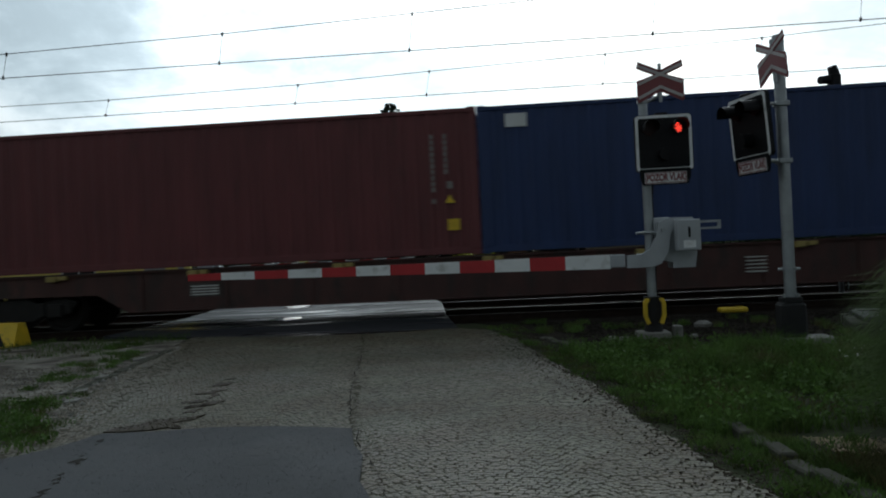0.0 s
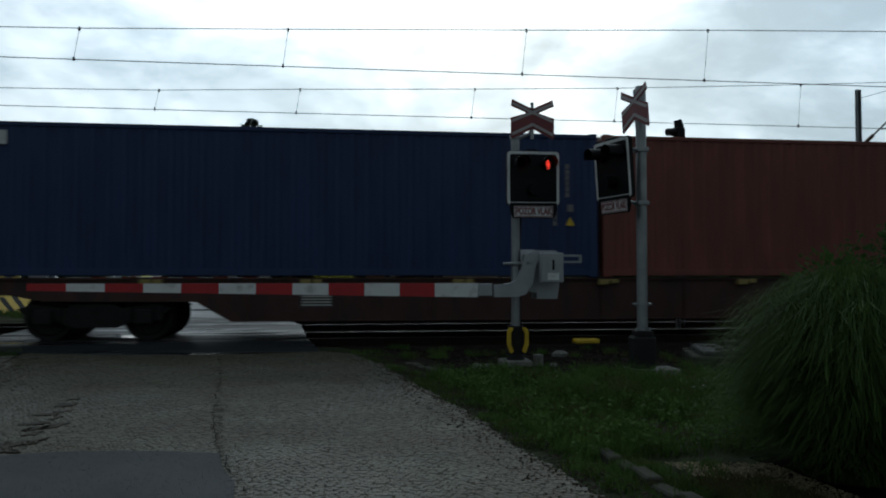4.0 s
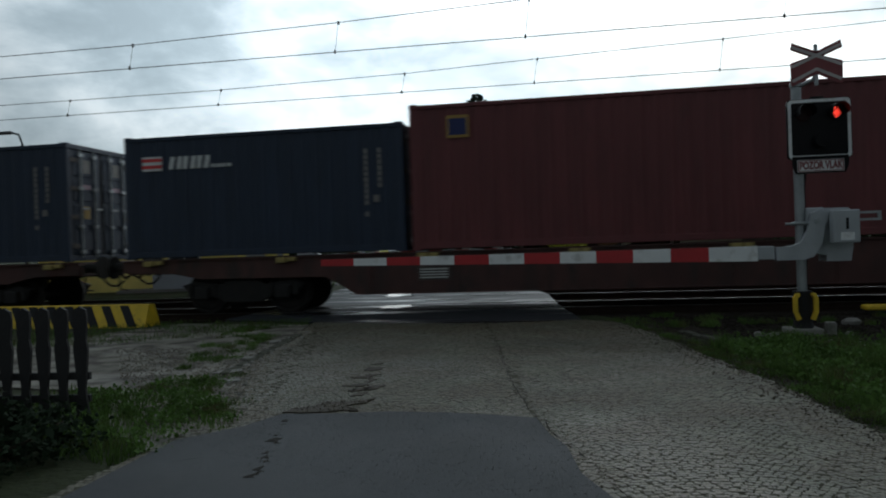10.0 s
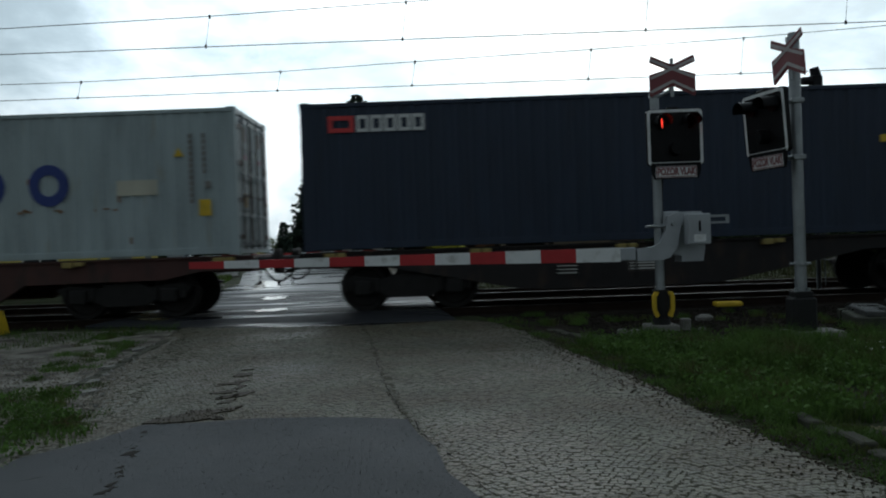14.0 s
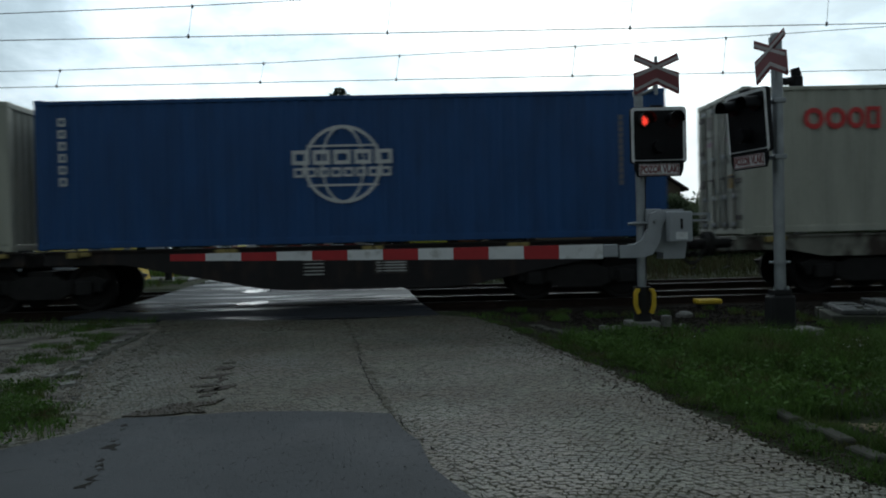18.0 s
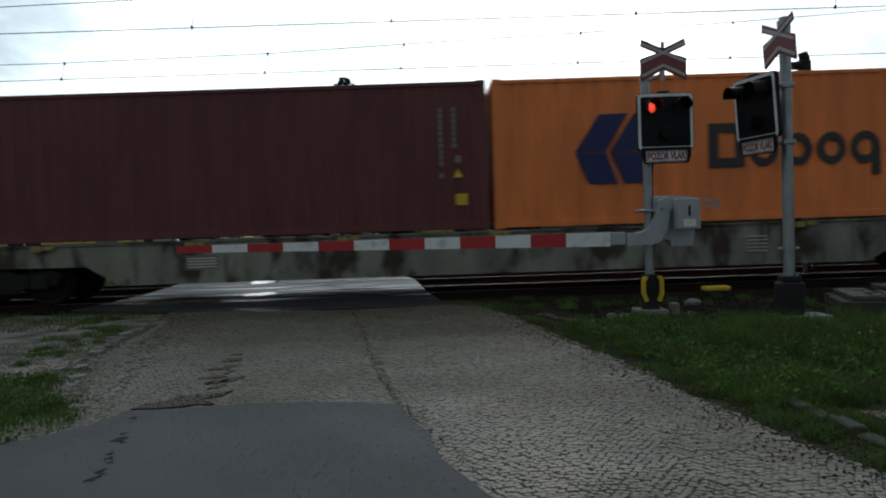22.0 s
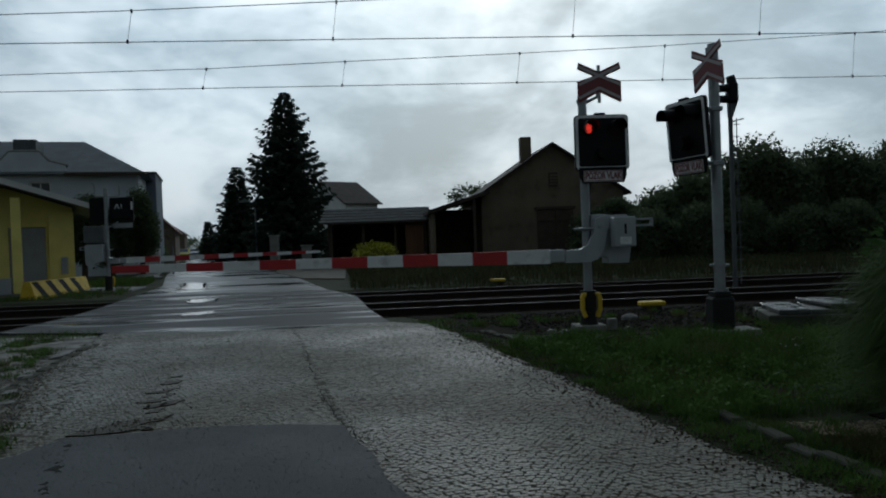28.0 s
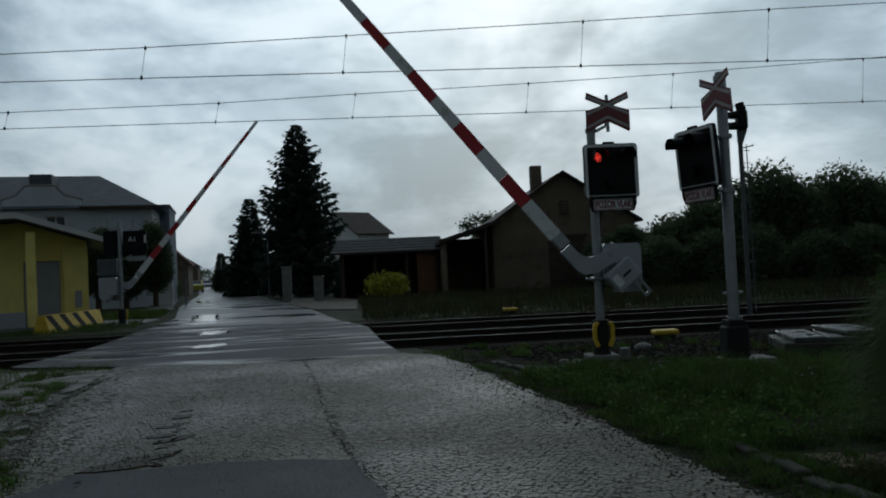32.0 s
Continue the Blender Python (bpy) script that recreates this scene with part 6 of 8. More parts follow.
def tree(x, y, h, blobs, count, size, material, label, seed):
    t = thing("tree", pose(x, y, -0.05), label, "tree", "trees")
    rng = random.Random(seed)
    s = Shape().tube((0, 0, 0), (0, 0, h * 0.45), 0.16, 0.10, 10)
    for b in blobs:
        s.tube((0, 0, h * 0.25), (b[0], b[1], b[2]), 0.09, 0.02, 6)
    part("trunk", s, M_BARK, t)
    leaves("crown", crown_points(blobs, count, seed), size, material, t, seed)
    inner = [(b[0], b[1], b[2], b[3] * 0.78, b[4] * 0.78, b[5] * 0.78) for b in blobs]
    leaves("inner_foliage", crown_points(inner, count // 5, seed + 500, 0.1), size * 2.2, material, t, seed + 500)
    return t


def ornamental_grass(x, y, z, r, count, label, seed):
    """A fountain of long thin arching blades."""
    t = thing("ornamental_grass", pose(x, y, z), label, "plant")
    rng = np.random.default_rng(seed)
    a = rng.uniform(0, 2 * np.pi, count)
    f = rng.uniform(0.0, 1.0, count) ** 0.6
    rr = r * f * rng.uniform(0.55, 1.28, count)
    h = (0.80 + 0.34 * np.sqrt(np.clip(1.0 - f * f, 0.0, 1))) * rng.uniform(0.62, 1.22, count)
    low = rng.random(count) < 0.30
    h[low] *= rng.uniform(0.25, 0.8, low.sum())
    rr[low] *= rng.uniform(0.9, 1.15, low.sum())
    base = np.stack([np.cos(a), np.sin(a), np.zeros(count)], 1) * (0.36 * f * rng.uniform(0.3, 1, count))[:, None]
    a = a + rng.normal(0, 0.75, count)
    out = np.stack([np.cos(a), np.sin(a), np.zeros(count)], 1)
    w = np.stack([-np.sin(a), np.cos(a), np.zeros(count)], 1) * 0.0021
    end = rng.uniform(0.62, 1.0, count)
    rows = []
    for u, zz in ((0, 0), (0.07, 0.42), (0.25, 0.82), (0.58, 1.0), (1.0, 0.0)):
        c = base + out * (rr * u)[:, None]
        c[:, 2] = h * (zz if zz or not u else end)
        k = 1.0 - 0.8 * max(0, u - 0.5)
        rows += [c - w * k, c + w * k]
    vs = np.stack(rows, 1).reshape(-1, 3)
    b = np.arange(count)[:, None] * 10
    fs = np.concatenate([b + np.array([2 * i, 2 * i + 1, 2 * i + 3, 2 * i + 2]) for i in range(4)])
    lump("blades", vs.tolist(), fs.tolist(), M_PAMPAS, t)
    return t


# ---- buildings ----
def window(parent, x, y, z, w, h, facing=-1, name="window"):
    fr = part(name, Shape().box(x - w / 2, x - w / 2 + 0.08, y - 0.06, y + 0.04, z, z + h).box(x + w / 2 - 0.08, x + w / 2, y - 0.06, y + 0.04, z, z + h).box(x - w / 2 + 0.08, x + w / 2 - 0.08, y - 0.06, y + 0.04, z, z + 0.08).box(x - w / 2 + 0.08, x + w / 2 - 0.08, y - 0.06, y + 0.04, z + h - 0.08, z + h).box(x - 0.03, x + 0.03, y - 0.05, y + 0.03, z + 0.08, z + h - 0.08), M_FRAMEWHITE, parent)
    part("pane", Shape().box(x - w / 2 + 0.05, x + w / 2 - 0.05, y - 0.01, y + 0.01, z + 0.05, z + h - 0.05), M_GLASS, fr)
    part("sill", Shape().box(x - w / 2 - 0.05, x + w / 2 + 0.05, y - 0.14, y + 0.02, z - 0.06, z - 0.002), M_CONCRETE, fr)


def wall_open(x0, x1, z0, z1, y0, y1, holes):
    """A wall along x with rectangular holes (x, z, w, h) through it."""
    s = Shape()
    xs = sorted({x0, x1} | {c for x, z, w, h in holes for c in (x - w / 2, x + w / 2)})
    for a, b in zip(xs, xs[1:]):
        c = (a + b) / 2
        cuts = sorted((z, z + h) for x, z, w, h in holes if x - w / 2 < c < x + w / 2)
        lo = z0
        for p, q in cuts:
            if p > lo:
                s.box(a, b, y0, y1, lo, p)
            lo = q
        if z1 > lo:
            s.box(a, b, y0, y1, lo, z1)
    return s


def gable_roof(s, x0, x1, y0, y1, ze, zr, along="x", t=0.12, over=0.35):
    if along == "x":
        ym = (y0 + y1) / 2
        for ya, yb in ((y0 - over, ym), (y1 + over, ym)):
            k = (zr - ze) / (abs(ym - y0))
            za = ze - over * k
            s.add([(x0 - over, ya, za), (x1 + over, ya, za), (x1 + over, yb, zr), (x0 - over, yb, zr), (x0 - over, ya, za + t), (x1 + over, ya, za + t), (x1 + over, yb, zr + t), (x0 - over, yb, zr + t)], [(0, 1, 2, 3), (4, 7, 6, 5), (0, 4, 5, 1), (1, 5, 6, 2), (3, 2, 6, 7), (0, 3, 7, 4)])
    else:
        xm = (x0 + x1) / 2
        for xa, xb in ((x0 - over, xm), (x1 + over, xm)):
            k = (zr - ze) / abs(xm - x0)
            za = ze - over * k
            s.add([(xa, y0 - over, za), (xa, y1 + over, za), (xb, y1 + over, zr), (xb, y0 - over, zr), (xa, y0 - over, za + t), (xa, y1 + over, za + t), (xb, y1 + over, zr + t), (xb, y0 - over, zr + t)], [(0, 1, 2, 3), (4, 7, 6, 5), (0, 4, 5, 1), (1, 5, 6, 2), (3, 2, 6, 7), (0, 3, 7, 4)])
    return s


def yellow_hut():
    """The small yellow station hut with a low gable roof and an open porch."""
    t = thing("station_hut", pose(-11.1, 27.8, -0.03, 0, 0, 22), "small yellow rendered railway hut with a low overhanging gable roof", "building")
    part("wall", wall_open(-9.0, -0.8, 0.0, 2.85, 0.0, 0.3, [(-1.45, 0.0, 1.15, 2.35), (-3.9, 1.0, 1.2, 1.3)]), M_YELLOWWALL, t, "yellow front wall")
    part("gable", Shape().slab([(-9.0, 2.85), (0.0, 2.85), (0.0, 3.02), (-2.1, 3.72), (-9.0, 3.18)][::-1], 0.0, 0.3), M_YELLOWWALL, t)
    for w in ((-0.3, 0.0, 0.3, 5.0), (-9.0, -8.7, 0.3, 5.0), (-8.7, -0.3, 4.7, 5.0)):
        part("side_wall", Shape().box(*w, 0.0, 2.85), M_YELLOWWALL, t)
    part("pilaster", Shape().box(-0.78, 0.02, -0.30, 0.298, 0.0, 2.849), M_YELLOWWALL, t, "broad yellow corner pier")
    part("porch_column", Shape().box(-1.86, -1.56, -1.5, -1.2, 0.1, 3.3, 0.02), M_YELLOWWALL, t, "square yellow porch column")
    part("porch_floor", Shape().box(-6.0, 0.0, -1.7, -0.302, 0.0, 0.1), M_CONCRETE, t)
    part("plinth", Shape().box(-4.8, -1.9, -1.62, -1.3, 0.1, 0.62, 0.01), M_DOORGREY, t, "low grey parapet of the porch")
    part("door", Shape().box(-2.02, -0.88, 0.1, 0.16, 0.1, 2.33, 0.01), M_DOORGREY, t, "plain grey door")
    window(t, -3.9, 0.16, 1.0, 1.2, 1.3)
    part("roof", Shape().slab([(-9.6, 3.20), (-2.1, 3.78), (0.66, 2.88), (0.66, 3.0), (-2.1, 3.92), (-9.6, 3.34)], -1.75, 5.4), M_SLATE, t, "low grey gable roof")
    part("roof_edge", Shape().slab([(-9.65, 3.17), (-2.1, 3.74), (0.70, 2.83), (0.70, 3.01), (-2.1, 3.94), (-9.65, 3.36)], -1.85, -1.752), M_FRAMEWHITE, t, "pale roof edge")
    part("meter_box", Shape().box(-0.42, -0.2, -0.38, -0.302, 0.65, 1.25, 0.01), M_DOORGREY, t)
    return t


def grey_house():
    t = thing("house", pose(-14.4, 46.0, -0.03, 0, 0, 12), "pale grey rendered two-storey house with hipped slate-grey roof", "house", "houses")
    holes = [(-5.3, 4.3, 1.1, 1.3), (-2.3, 3.4, 1.1, 1.4), (-2.3, 0.9, 1.1, 1.3), (-5.3, 0.9, 1.1, 1.3)]
    part("wall", wall_open(-14.0, 0.0, 0, 6.1, 0, 0.35, holes), M_GREYWALL, t)
    for q in ((-0.35, 0, 0.35, 10), (-14, -13.65, 0.35, 10), (-13.65, -0.35, 9.65, 10)):
        part("side_wall", Shape().box(*q, 0, 6.1), M_GREYWALL, t)
    for x, z, w, h in holes:
        window(t, x, 0.2, z, w, h)
    r = Shape()
    e = [(-14.5, -0.5, 6.0), (0.5, -0.5, 6.0), (0.5, 10.5, 6.0), (-14.5, 10.5, 6.0)]
    rd = [(-10, 5, 8.6), (-3.6, 5, 8.6)]
    r.add(e + rd, [(0, 1, 5, 4), (1, 2, 5), (2, 3, 4, 5), (3, 0, 4), (3, 2, 1, 0)])
    part("roof", r, M_SLATE, t, "hipped slate-grey roof")
    part("gutter", Shape().box(-3.9, 0.6, -0.62, -0.5, 5.9, 6.08), M_DARKWOOD, t)
    g = Shape().slab([(-8.0, 6.1), (-8.0, 6.5), (-7.3, 6.75), (-6.8, 7.3), (-5.3, 7.3), (-4.8, 6.75), (-3.9, 6.5), (-3.9, 6.1)][::-1], -0.12, 0.3)
    part("parapet", g, M_GREYWALL, t, "curved parapet gable")
    part("parapet_cap", Shape().path([(-8.1, 0.05, 6.52), (-7.3, 0.05, 6.79), (-6.8, 0.05, 7.34), (-5.3, 0.05, 7.34), (-4.8, 0.05, 6.79), (-3.8, 0.05, 6.52)], 0.12, 6), M_CONCRETE, t)
    part("dormer", Shape().box(-6.7, -5.5, 0.4, 2.5, 7.0, 8.1), M_SLATE, t)
    part("annexe", Shape().box(0.02, 0.62, 5.0, 11.0, 0, 6.5), M_BLUEWALL, t, "narrow blue-grey annexe")
    part("annexe_roof", Shape().slab([(-0.1, 6.5), (0.7, 6.5), (0.7, 6.62), (-0.1, 6.62)][::-1], 4.8, 11.2), M_SLATE, t)
    return t


def small_house(x, y, w, d, he, hr, wall, roof, label, rot=0, along="x", wins=()):
    t = thing("house", pose(x, y, -0.03, 0, 0, rot), label, "house", "houses")
    part("wall", wall_open(0, w, 0, he, 0, 0.3, list(wins)), wall, t)
    for q in ((0, 0.3, 0.3, d), (w - 0.3, w, 0.3, d), (0.3, w - 0.3, d - 0.3, d)):
        part("side_wall", Shape().box(*q, 0, he), wall, t)
    if along == "x":
        for x0, x1 in ((0, 0.3), (w - 0.3, w)):
            g = Shape().add([(x0, 0, he), (x0, d, he), (x0, d / 2, hr), (x1, 0, he), (x1, d, he), (x1, d / 2, hr)], [(0, 2, 1), (3, 4, 5), (0, 1, 4, 3), (1, 2, 5, 4), (2, 0, 3, 5)])
            part("gable", g, wall, t)
    else:
        for y0, y1 in ((0, 0.3), (d - 0.3, d)):
            g = Shape().add([(0, y0, he), (w, y0, he), (w / 2, y0, hr), (0, y1, he), (w, y1, he), (w / 2, y1, hr)], [(0, 1, 2), (3, 5, 4), (0, 3, 4, 1), (1, 4, 5, 2), (2, 5, 3, 0)])
            part("gable", g, wall, t)
    part("roof", gable_roof(Shape(), 0, w, 0, d, he + 0.02, hr + 0.02, along), roof, t)
    for win in wins:
        window(t, win[0], 0.15, win[1], win[2], win[3])
    return t


def brown_house():
    t = small_house(5.45, 40.0, 7.9, 9.0, 3.75, 6.35, M_BROWNWALL, M_DARKROOF, "old brown rendered house with a dark gable roof and chimney", 0, "y", ())
    for x0, x1 in ((3.03, 4.02), (4.04, 5.03)):
        d = part("door_leaf", Shape().box(x0, x1, -0.05, -0.003, 0.05, 2.82, 0.01), M_DARKWOOD, t, "dark brown plank door leaf")
        for z in (0.5, 2.2):
            part("ledge", Shape().box(x0 + 0.05, x1 - 0.05, -0.09, -0.052, z, z + 0.14, 0.008), M_DARKWOOD, d)
    part("door_lintel", Shape().box(2.9, 5.16, -0.10, -0.003, 2.84, 3.0, 0.01), M_DARKWOOD, t, "dark timber lintel")
    v = part("gable_vent", Shape().box(3.74, 4.24, -0.04, -0.003, 4.1, 4.85, 0.008), M_DARKWOOD, t, "dark louvred gable vent")
    for k in range(4):
        part("louvre", Shape().box(3.79, 4.19, -0.07, -0.042, 4.17 + k * 0.16, 4.27 + k * 0.16), M_BROWNWALL, v)
    part("chimney", Shape().box(2.5, 3.1, 1.2, 1.8, 4.6, 7.0, 0.02), M_BROWNWALL, t, "square brick chimney")
    part("lean_to_roof", Shape().slab([(-3.0, 2.75), (0.3, 3.75), (0.3, 3.95), (-3.0, 2.95)], -1.2, 6.0), M_DARKROOF, t, "lean-to roof")
    part("lean_to_wall", Shape().box(-2.8, -2.6, -0.8, 5.6, 0, 2.8).box(-2.6, 0.0, 5.3, 5.6, 0, 3.2), M_BROWNWALL, t)
    part("lean_to_post", Shape().box(-0.6, -0.45, -1.0, -0.85, 0, 3.5), M_DARKWOOD, t)
    return t


def long_shed():
    t = thing("shed", pose(-3.0, 42.0, -0.03), "long low dark timber shed with a ribbed sloping roof", "shed")
    part("back_wall", Shape().box(0, 5.6, 4.8, 5.0, 0, 3.3), M_DARKWOOD, t)
    for x0 in (0, 5.4):
        part("side_wall", Shape().box(x0, x0 + 0.2, 0.16, 4.8, 0, 2.6), M_DARKWOOD, t)
    for x in (0.1, 1.9, 3.7, 5.4):
        part("post", Shape().box(x, x + 0.15, 0.0, 0.15, 0, 2.55), M_DARKWOOD, t)
    r = part("roof", Shape().add([(-0.4, -0.6, 2.45), (6.0, -0.6, 2.45), (6.0, 5.2, 3.45), (-0.4, 5.2, 3.45), (-0.4, -0.6, 2.55), (6.0, -0.6, 2.55), (6.0, 5.2, 3.55), (-0.4, 5.2, 3.55)], [(0, 1, 2, 3), (4, 7, 6, 5), (0, 4, 5, 1), (1, 5, 6, 2), (2, 6, 7, 3), (3, 7, 4, 0)]), M_DARKROOF, t)
    for i in range(5):
        y = -0.5 + i * 1.2
        part("roof_batten", Shape().box(-0.42, 6.02, y, y + 0.14, 2.56 + (y + 0.6) * 0.1724, 2.66 + (y + 0.6) * 0.1724), M_GALV, r, "pale roof batten")
    part("end_panel", Shape().box(4.35, 5.38, -0.06, -0.005, 0, 2.4, 0.01), M_FENCEBROWN, t, "weathered brown board panel")
    return t


# ---- loose and small things ----
def guard_block(x, y, yaw, length, h, label, pitch=0.42):
    t = thing("guard_block", pose(x, y, -0.03, 0, 0, yaw), label, "concrete barrier", "striped concrete blocks")
    part("block", Shape().add([(0, -0.25, 0), (length, -0.25, 0), (length, 0.25, 0), (0, 0.25, 0), (0, -0.10, h), (length, -0.10, h), (length, 0.10, h), (0, 0.10, h)], [(3, 2, 1, 0), (4, 5, 6, 7), (0, 1, 5, 4), (1, 2, 6, 5), (2, 3, 7, 6), (3, 0, 4, 7)]), M_YELLOW, t, "yellow painted concrete")
    n = int(length / pitch)
    slant, w = 0.6 * pitch, 0.45 * pitch
    for i in range(n):
        a = 0.04 + i * (length - slant) / n
        z0, z1 = 0.012, h - 0.01
        y = lambda z: -0.25 + 0.15 * z / h - 0.004
        part("stripe", Shape().add([(a + slant, y(z0), z0), (a + slant + w, y(z0), z0), (a + w, y(z1), z1), (a, y(z1), z1)], [(0, 1, 2, 3)]), M_BLACKRUB, t, "black slanted stripe")
    return t


def picket_fence():
    t = thing("picket_fence", pose(-4.03, 5.35, -0.06, 0, 0, 4), "black-stained wooden picket fence with round-headed turned pickets", "fence")
    prof = [(0.050, 0.0), (0.052, 0.12), (0.030, 0.30), (0.050, 0.50), (0.060, 0.62), (0.046, 0.70), (0.056, 0.78), (0.060, 0.88), (0.052, 0.93), (0.0, 0.96)]
    o = [(w, z) for w, z in prof] + [(-w, z) for w, z in prof[::-1]]
    pk = Shape().slab([p for i, p in enumerate(o) if i != len(prof)], -0.014, 0.014).mesh("picket", M_FENCEDARK)
    for i in range(26):
        p = part("picket", pk, M_FENCEDARK, t)
        p.location = (-0.16 * i, 0, 0)
    for z in (0.22, 0.40):
        part("rail", Shape().box(-4.1, 0.05, 0.016, 0.055, z - 0.03, z + 0.03, 0.004), M_FENCEDARK, t)
    for x in (-0.9, -2.9):
        part("post", Shape().box(x, x + 0.09, 0.06, 0.15, -0.1, 0.8), M_FENCEDARK, t)
    return t


def board_fence():
    t = thing("board_fence", pose(6.45, 7.0, 0, 0, 0, -32), "brown-stained vertical board garden fence", "fence")
    for i in range(46):
        h = 1.06 + 0.012 * ((i * 7) % 3)
        b = part("board", cached(("board", (i * 7) % 3), lambda: Shape().slab([(0, 0.05), (0.105, 0.05), (0.105, h - 0.03), (0.085, h), (0.02, h), (0, h - 0.03)][::-1], 0, 0.022), M_FENCEBROWN), M_FENCEBROWN, t)
        b.location = (i * 0.125, 0.0 if i % 2 else 0.006, 0)
    for z in (0.25, 0.85):
        part("rail", Shape().box(0, 5.75, 0.03, 0.07, z - 0.035, z + 0.035, 0.004), M_FENCEBROWN, t)
    for x in (0.0, 1.9, 3.8, 5.7):
        part("post", Shape().box(x, x + 0.09, 0.072, 0.16, -0.1, 1.05, 0.006), M_FENCEBROWN, t)
    part("plinth", Shape().box(-0.2, 5.8, -0.03, 0.12, -0.15, 0.05, 0.01), M_CONCRETE, t, "concrete plinth")
    return t


def hatch(x, y, yaw):
    t = thing("cable_chamber", pose(x, y, 0.02, 0, 0, yaw), "low concrete cable chamber with stacked slab covers", "hatch")
    part("rim", Shape().box(-0.75, 0.75, -0.65, 0.65, -0.1, 0.10, 0.015), M_DARKSLAB, t)
    for i, (dx, dz, r) in enumerate(((-0.42, 0.102, 2), (0.06, 0.102, -3), (0.50, 0.102, 4))):
        p = part("cover_slab", Shape().box(-0.21, 0.21, -0.6, 0.6, 0, 0.07, 0.012), M_WETSLAB, t)
        p.matrix_basis = pose(dx, 0, dz, 0, 0, r)
    p = part("cover_slab", Shape().box(-0.30, 0.30, -0.55, 0.55, 0, 0.06, 0.012), M_WETSLAB, t)
    p.matrix_basis = pose(0.25, 0.05, 0.178, 0, 2, 12)
    return t


def cable_marker(x, y):
    t = thing("track_box", pose(x, y, -0.15), "small yellow lidded track box on a dark foot", "track box")
    part("foot", Shape().box(-0.16, 0.16, -0.09, 0.09, 0, 0.2, 0.01), M_BLACKRUB, t)
    part("lid", Shape().box(-0.22, 0.22, -0.12, 0.12, 0.2, 0.28, 0.02), M_YELLOW, t, "yellow lid")
    return t


def stone(x, y, r, seed):
    t = random.Random(seed)
    s = Shape()
    n = 7
    ring = lambda k, z: [(math.cos(2 * math.pi * i / n) * r * k * t.uniform(0.8, 1.2), math.sin(2 * math.pi * i / n) * r * k * t.uniform(0.7, 1.1), z) for i in range(n)]
    vs = ring(1, -0.03) + ring(1.05, r * 0.3) + ring(0.6, r * 0.62)
    s.add(vs, [(j * n + i, j * n + (i + 1) % n, (j + 1) * n + (i + 1) % n, (j + 1) * n + i) for j in range(2) for i in range(n)] + [tuple(range(2 * n, 3 * n))])
    ob = part("stone", s, M_CONCRETE)
    ob.matrix_basis = pose(x, y, -0.01, 0, 0, seed * 40)
    tagged(ob, "pale rough stone lying beside the post", "stone", "loose stones")


def car(x, y, yaw, paintm, label):
    t = thing("parked_car", pose(x, y, 0, 0, 0, yaw), label, "car", "parked cars")
    body = Shape().slab([(-2.0, 0.35), (2.0, 0.35), (2.05, 0.75), (1.5, 0.92), (0.9, 0.98), (0.45, 1.42), (-1.1, 1.45), (-1.75, 1.0), (-2.05, 0.85)][::-1], -0.82, 0.82)
    b = part("body", body, paintm, t)
    part("side_window", Shape().slab([(0.75, 1.0), (0.38, 1.36), (-1.0, 1.38), (-1.45, 1.0)], -0.826, 0.826), M_GLASS, t)
    part("rear_window", Shape().add([(-1.72, -0.65, 1.04), (-1.72, 0.65, 1.04), (-1.15, 0.6, 1.43), (-1.15, -0.6, 1.43)], [(0, 1, 2, 3)]), M_GLASS, t)
    for x0 in (-1.25, 1.3):
        for y0 in (-0.84, 0.66):
            part("wheel", Shape().tube((x0, y0, 0.31), (x0, y0 + 0.18, 0.31), 0.31, n=16), M_BLACKRUB, t)
    return t


def street_lamp(x, y, h, yaw):
    t = thing("street_lamp", pose(x, y, 0, 0, 0, yaw), "slim grey street lamp with a curved arm", "street lamp", "street lamps")
    part("pole", Shape().tube((0, 0, 0), (0, 0, h - 0.5), 0.07, 0.05, 10).path([(0, 0, h - 0.5), (0.15, 0, h - 0.1), (0.5, 0, h)], 0.04, 8), M_MAST, t)
    part("lamp_head", Shape().box(0.45, 1.05, -0.1, 0.1, h - 0.06, h + 0.06, 0.03), M_MAST, t)
    return t


def pillar(x, y, w, h, label):
    t = thing("gate_pillar", pose(x, y, -0.03), label, "pillar", "gate pillars")
    part("shaft", Shape().box(-w / 2, w / 2, -0.2, 0.2, 0, h, 0.02), M_CONCRETE, t)
    part("cap", Shape().box(-w / 2 - 0.05, w / 2 + 0.05, -0.25, 0.25, h, h + 0.08, 0.02), M_CONCRETE, t)


def garden_wall(x0, x1, y, h):
    t = thing("garden_wall", pose(x0, y, -0.03), "pale rendered garden wall under climbing plants", "wall")
    part("body", Shape().box(0, x1 - x0, 0, 0.25, 0, h, 0.02), M_WHITEWALL, t)
    part("coping", Shape().box(-0.04, x1 - x0 + 0.04, -0.04, 0.29, h, h + 0.06, 0.01), M_CONCRETE, t)


def street_gate(x, y, yaw):
    t = thing("metal_gate", pose(x, y, -0.03, 0, 0, yaw), "open grey sheet-metal garden gate beside the street", "gate")
    part("gate_frame", Shape().box(0, 0.06, 0, 0.06, 0, 1.9).box(2.0, 2.06, 0, 0.06, 0, 1.5).box(0.06, 2.0, 0, 0.06, 0.1, 0.16), M_MAST, t)
    for i in range(8):
        part("board", Shape().box(0.08 + i * 0.24, 0.30 + i * 0.24, 0.02, 0.04, 0.16, 1.75 - i * 0.05), M_MAST, t)


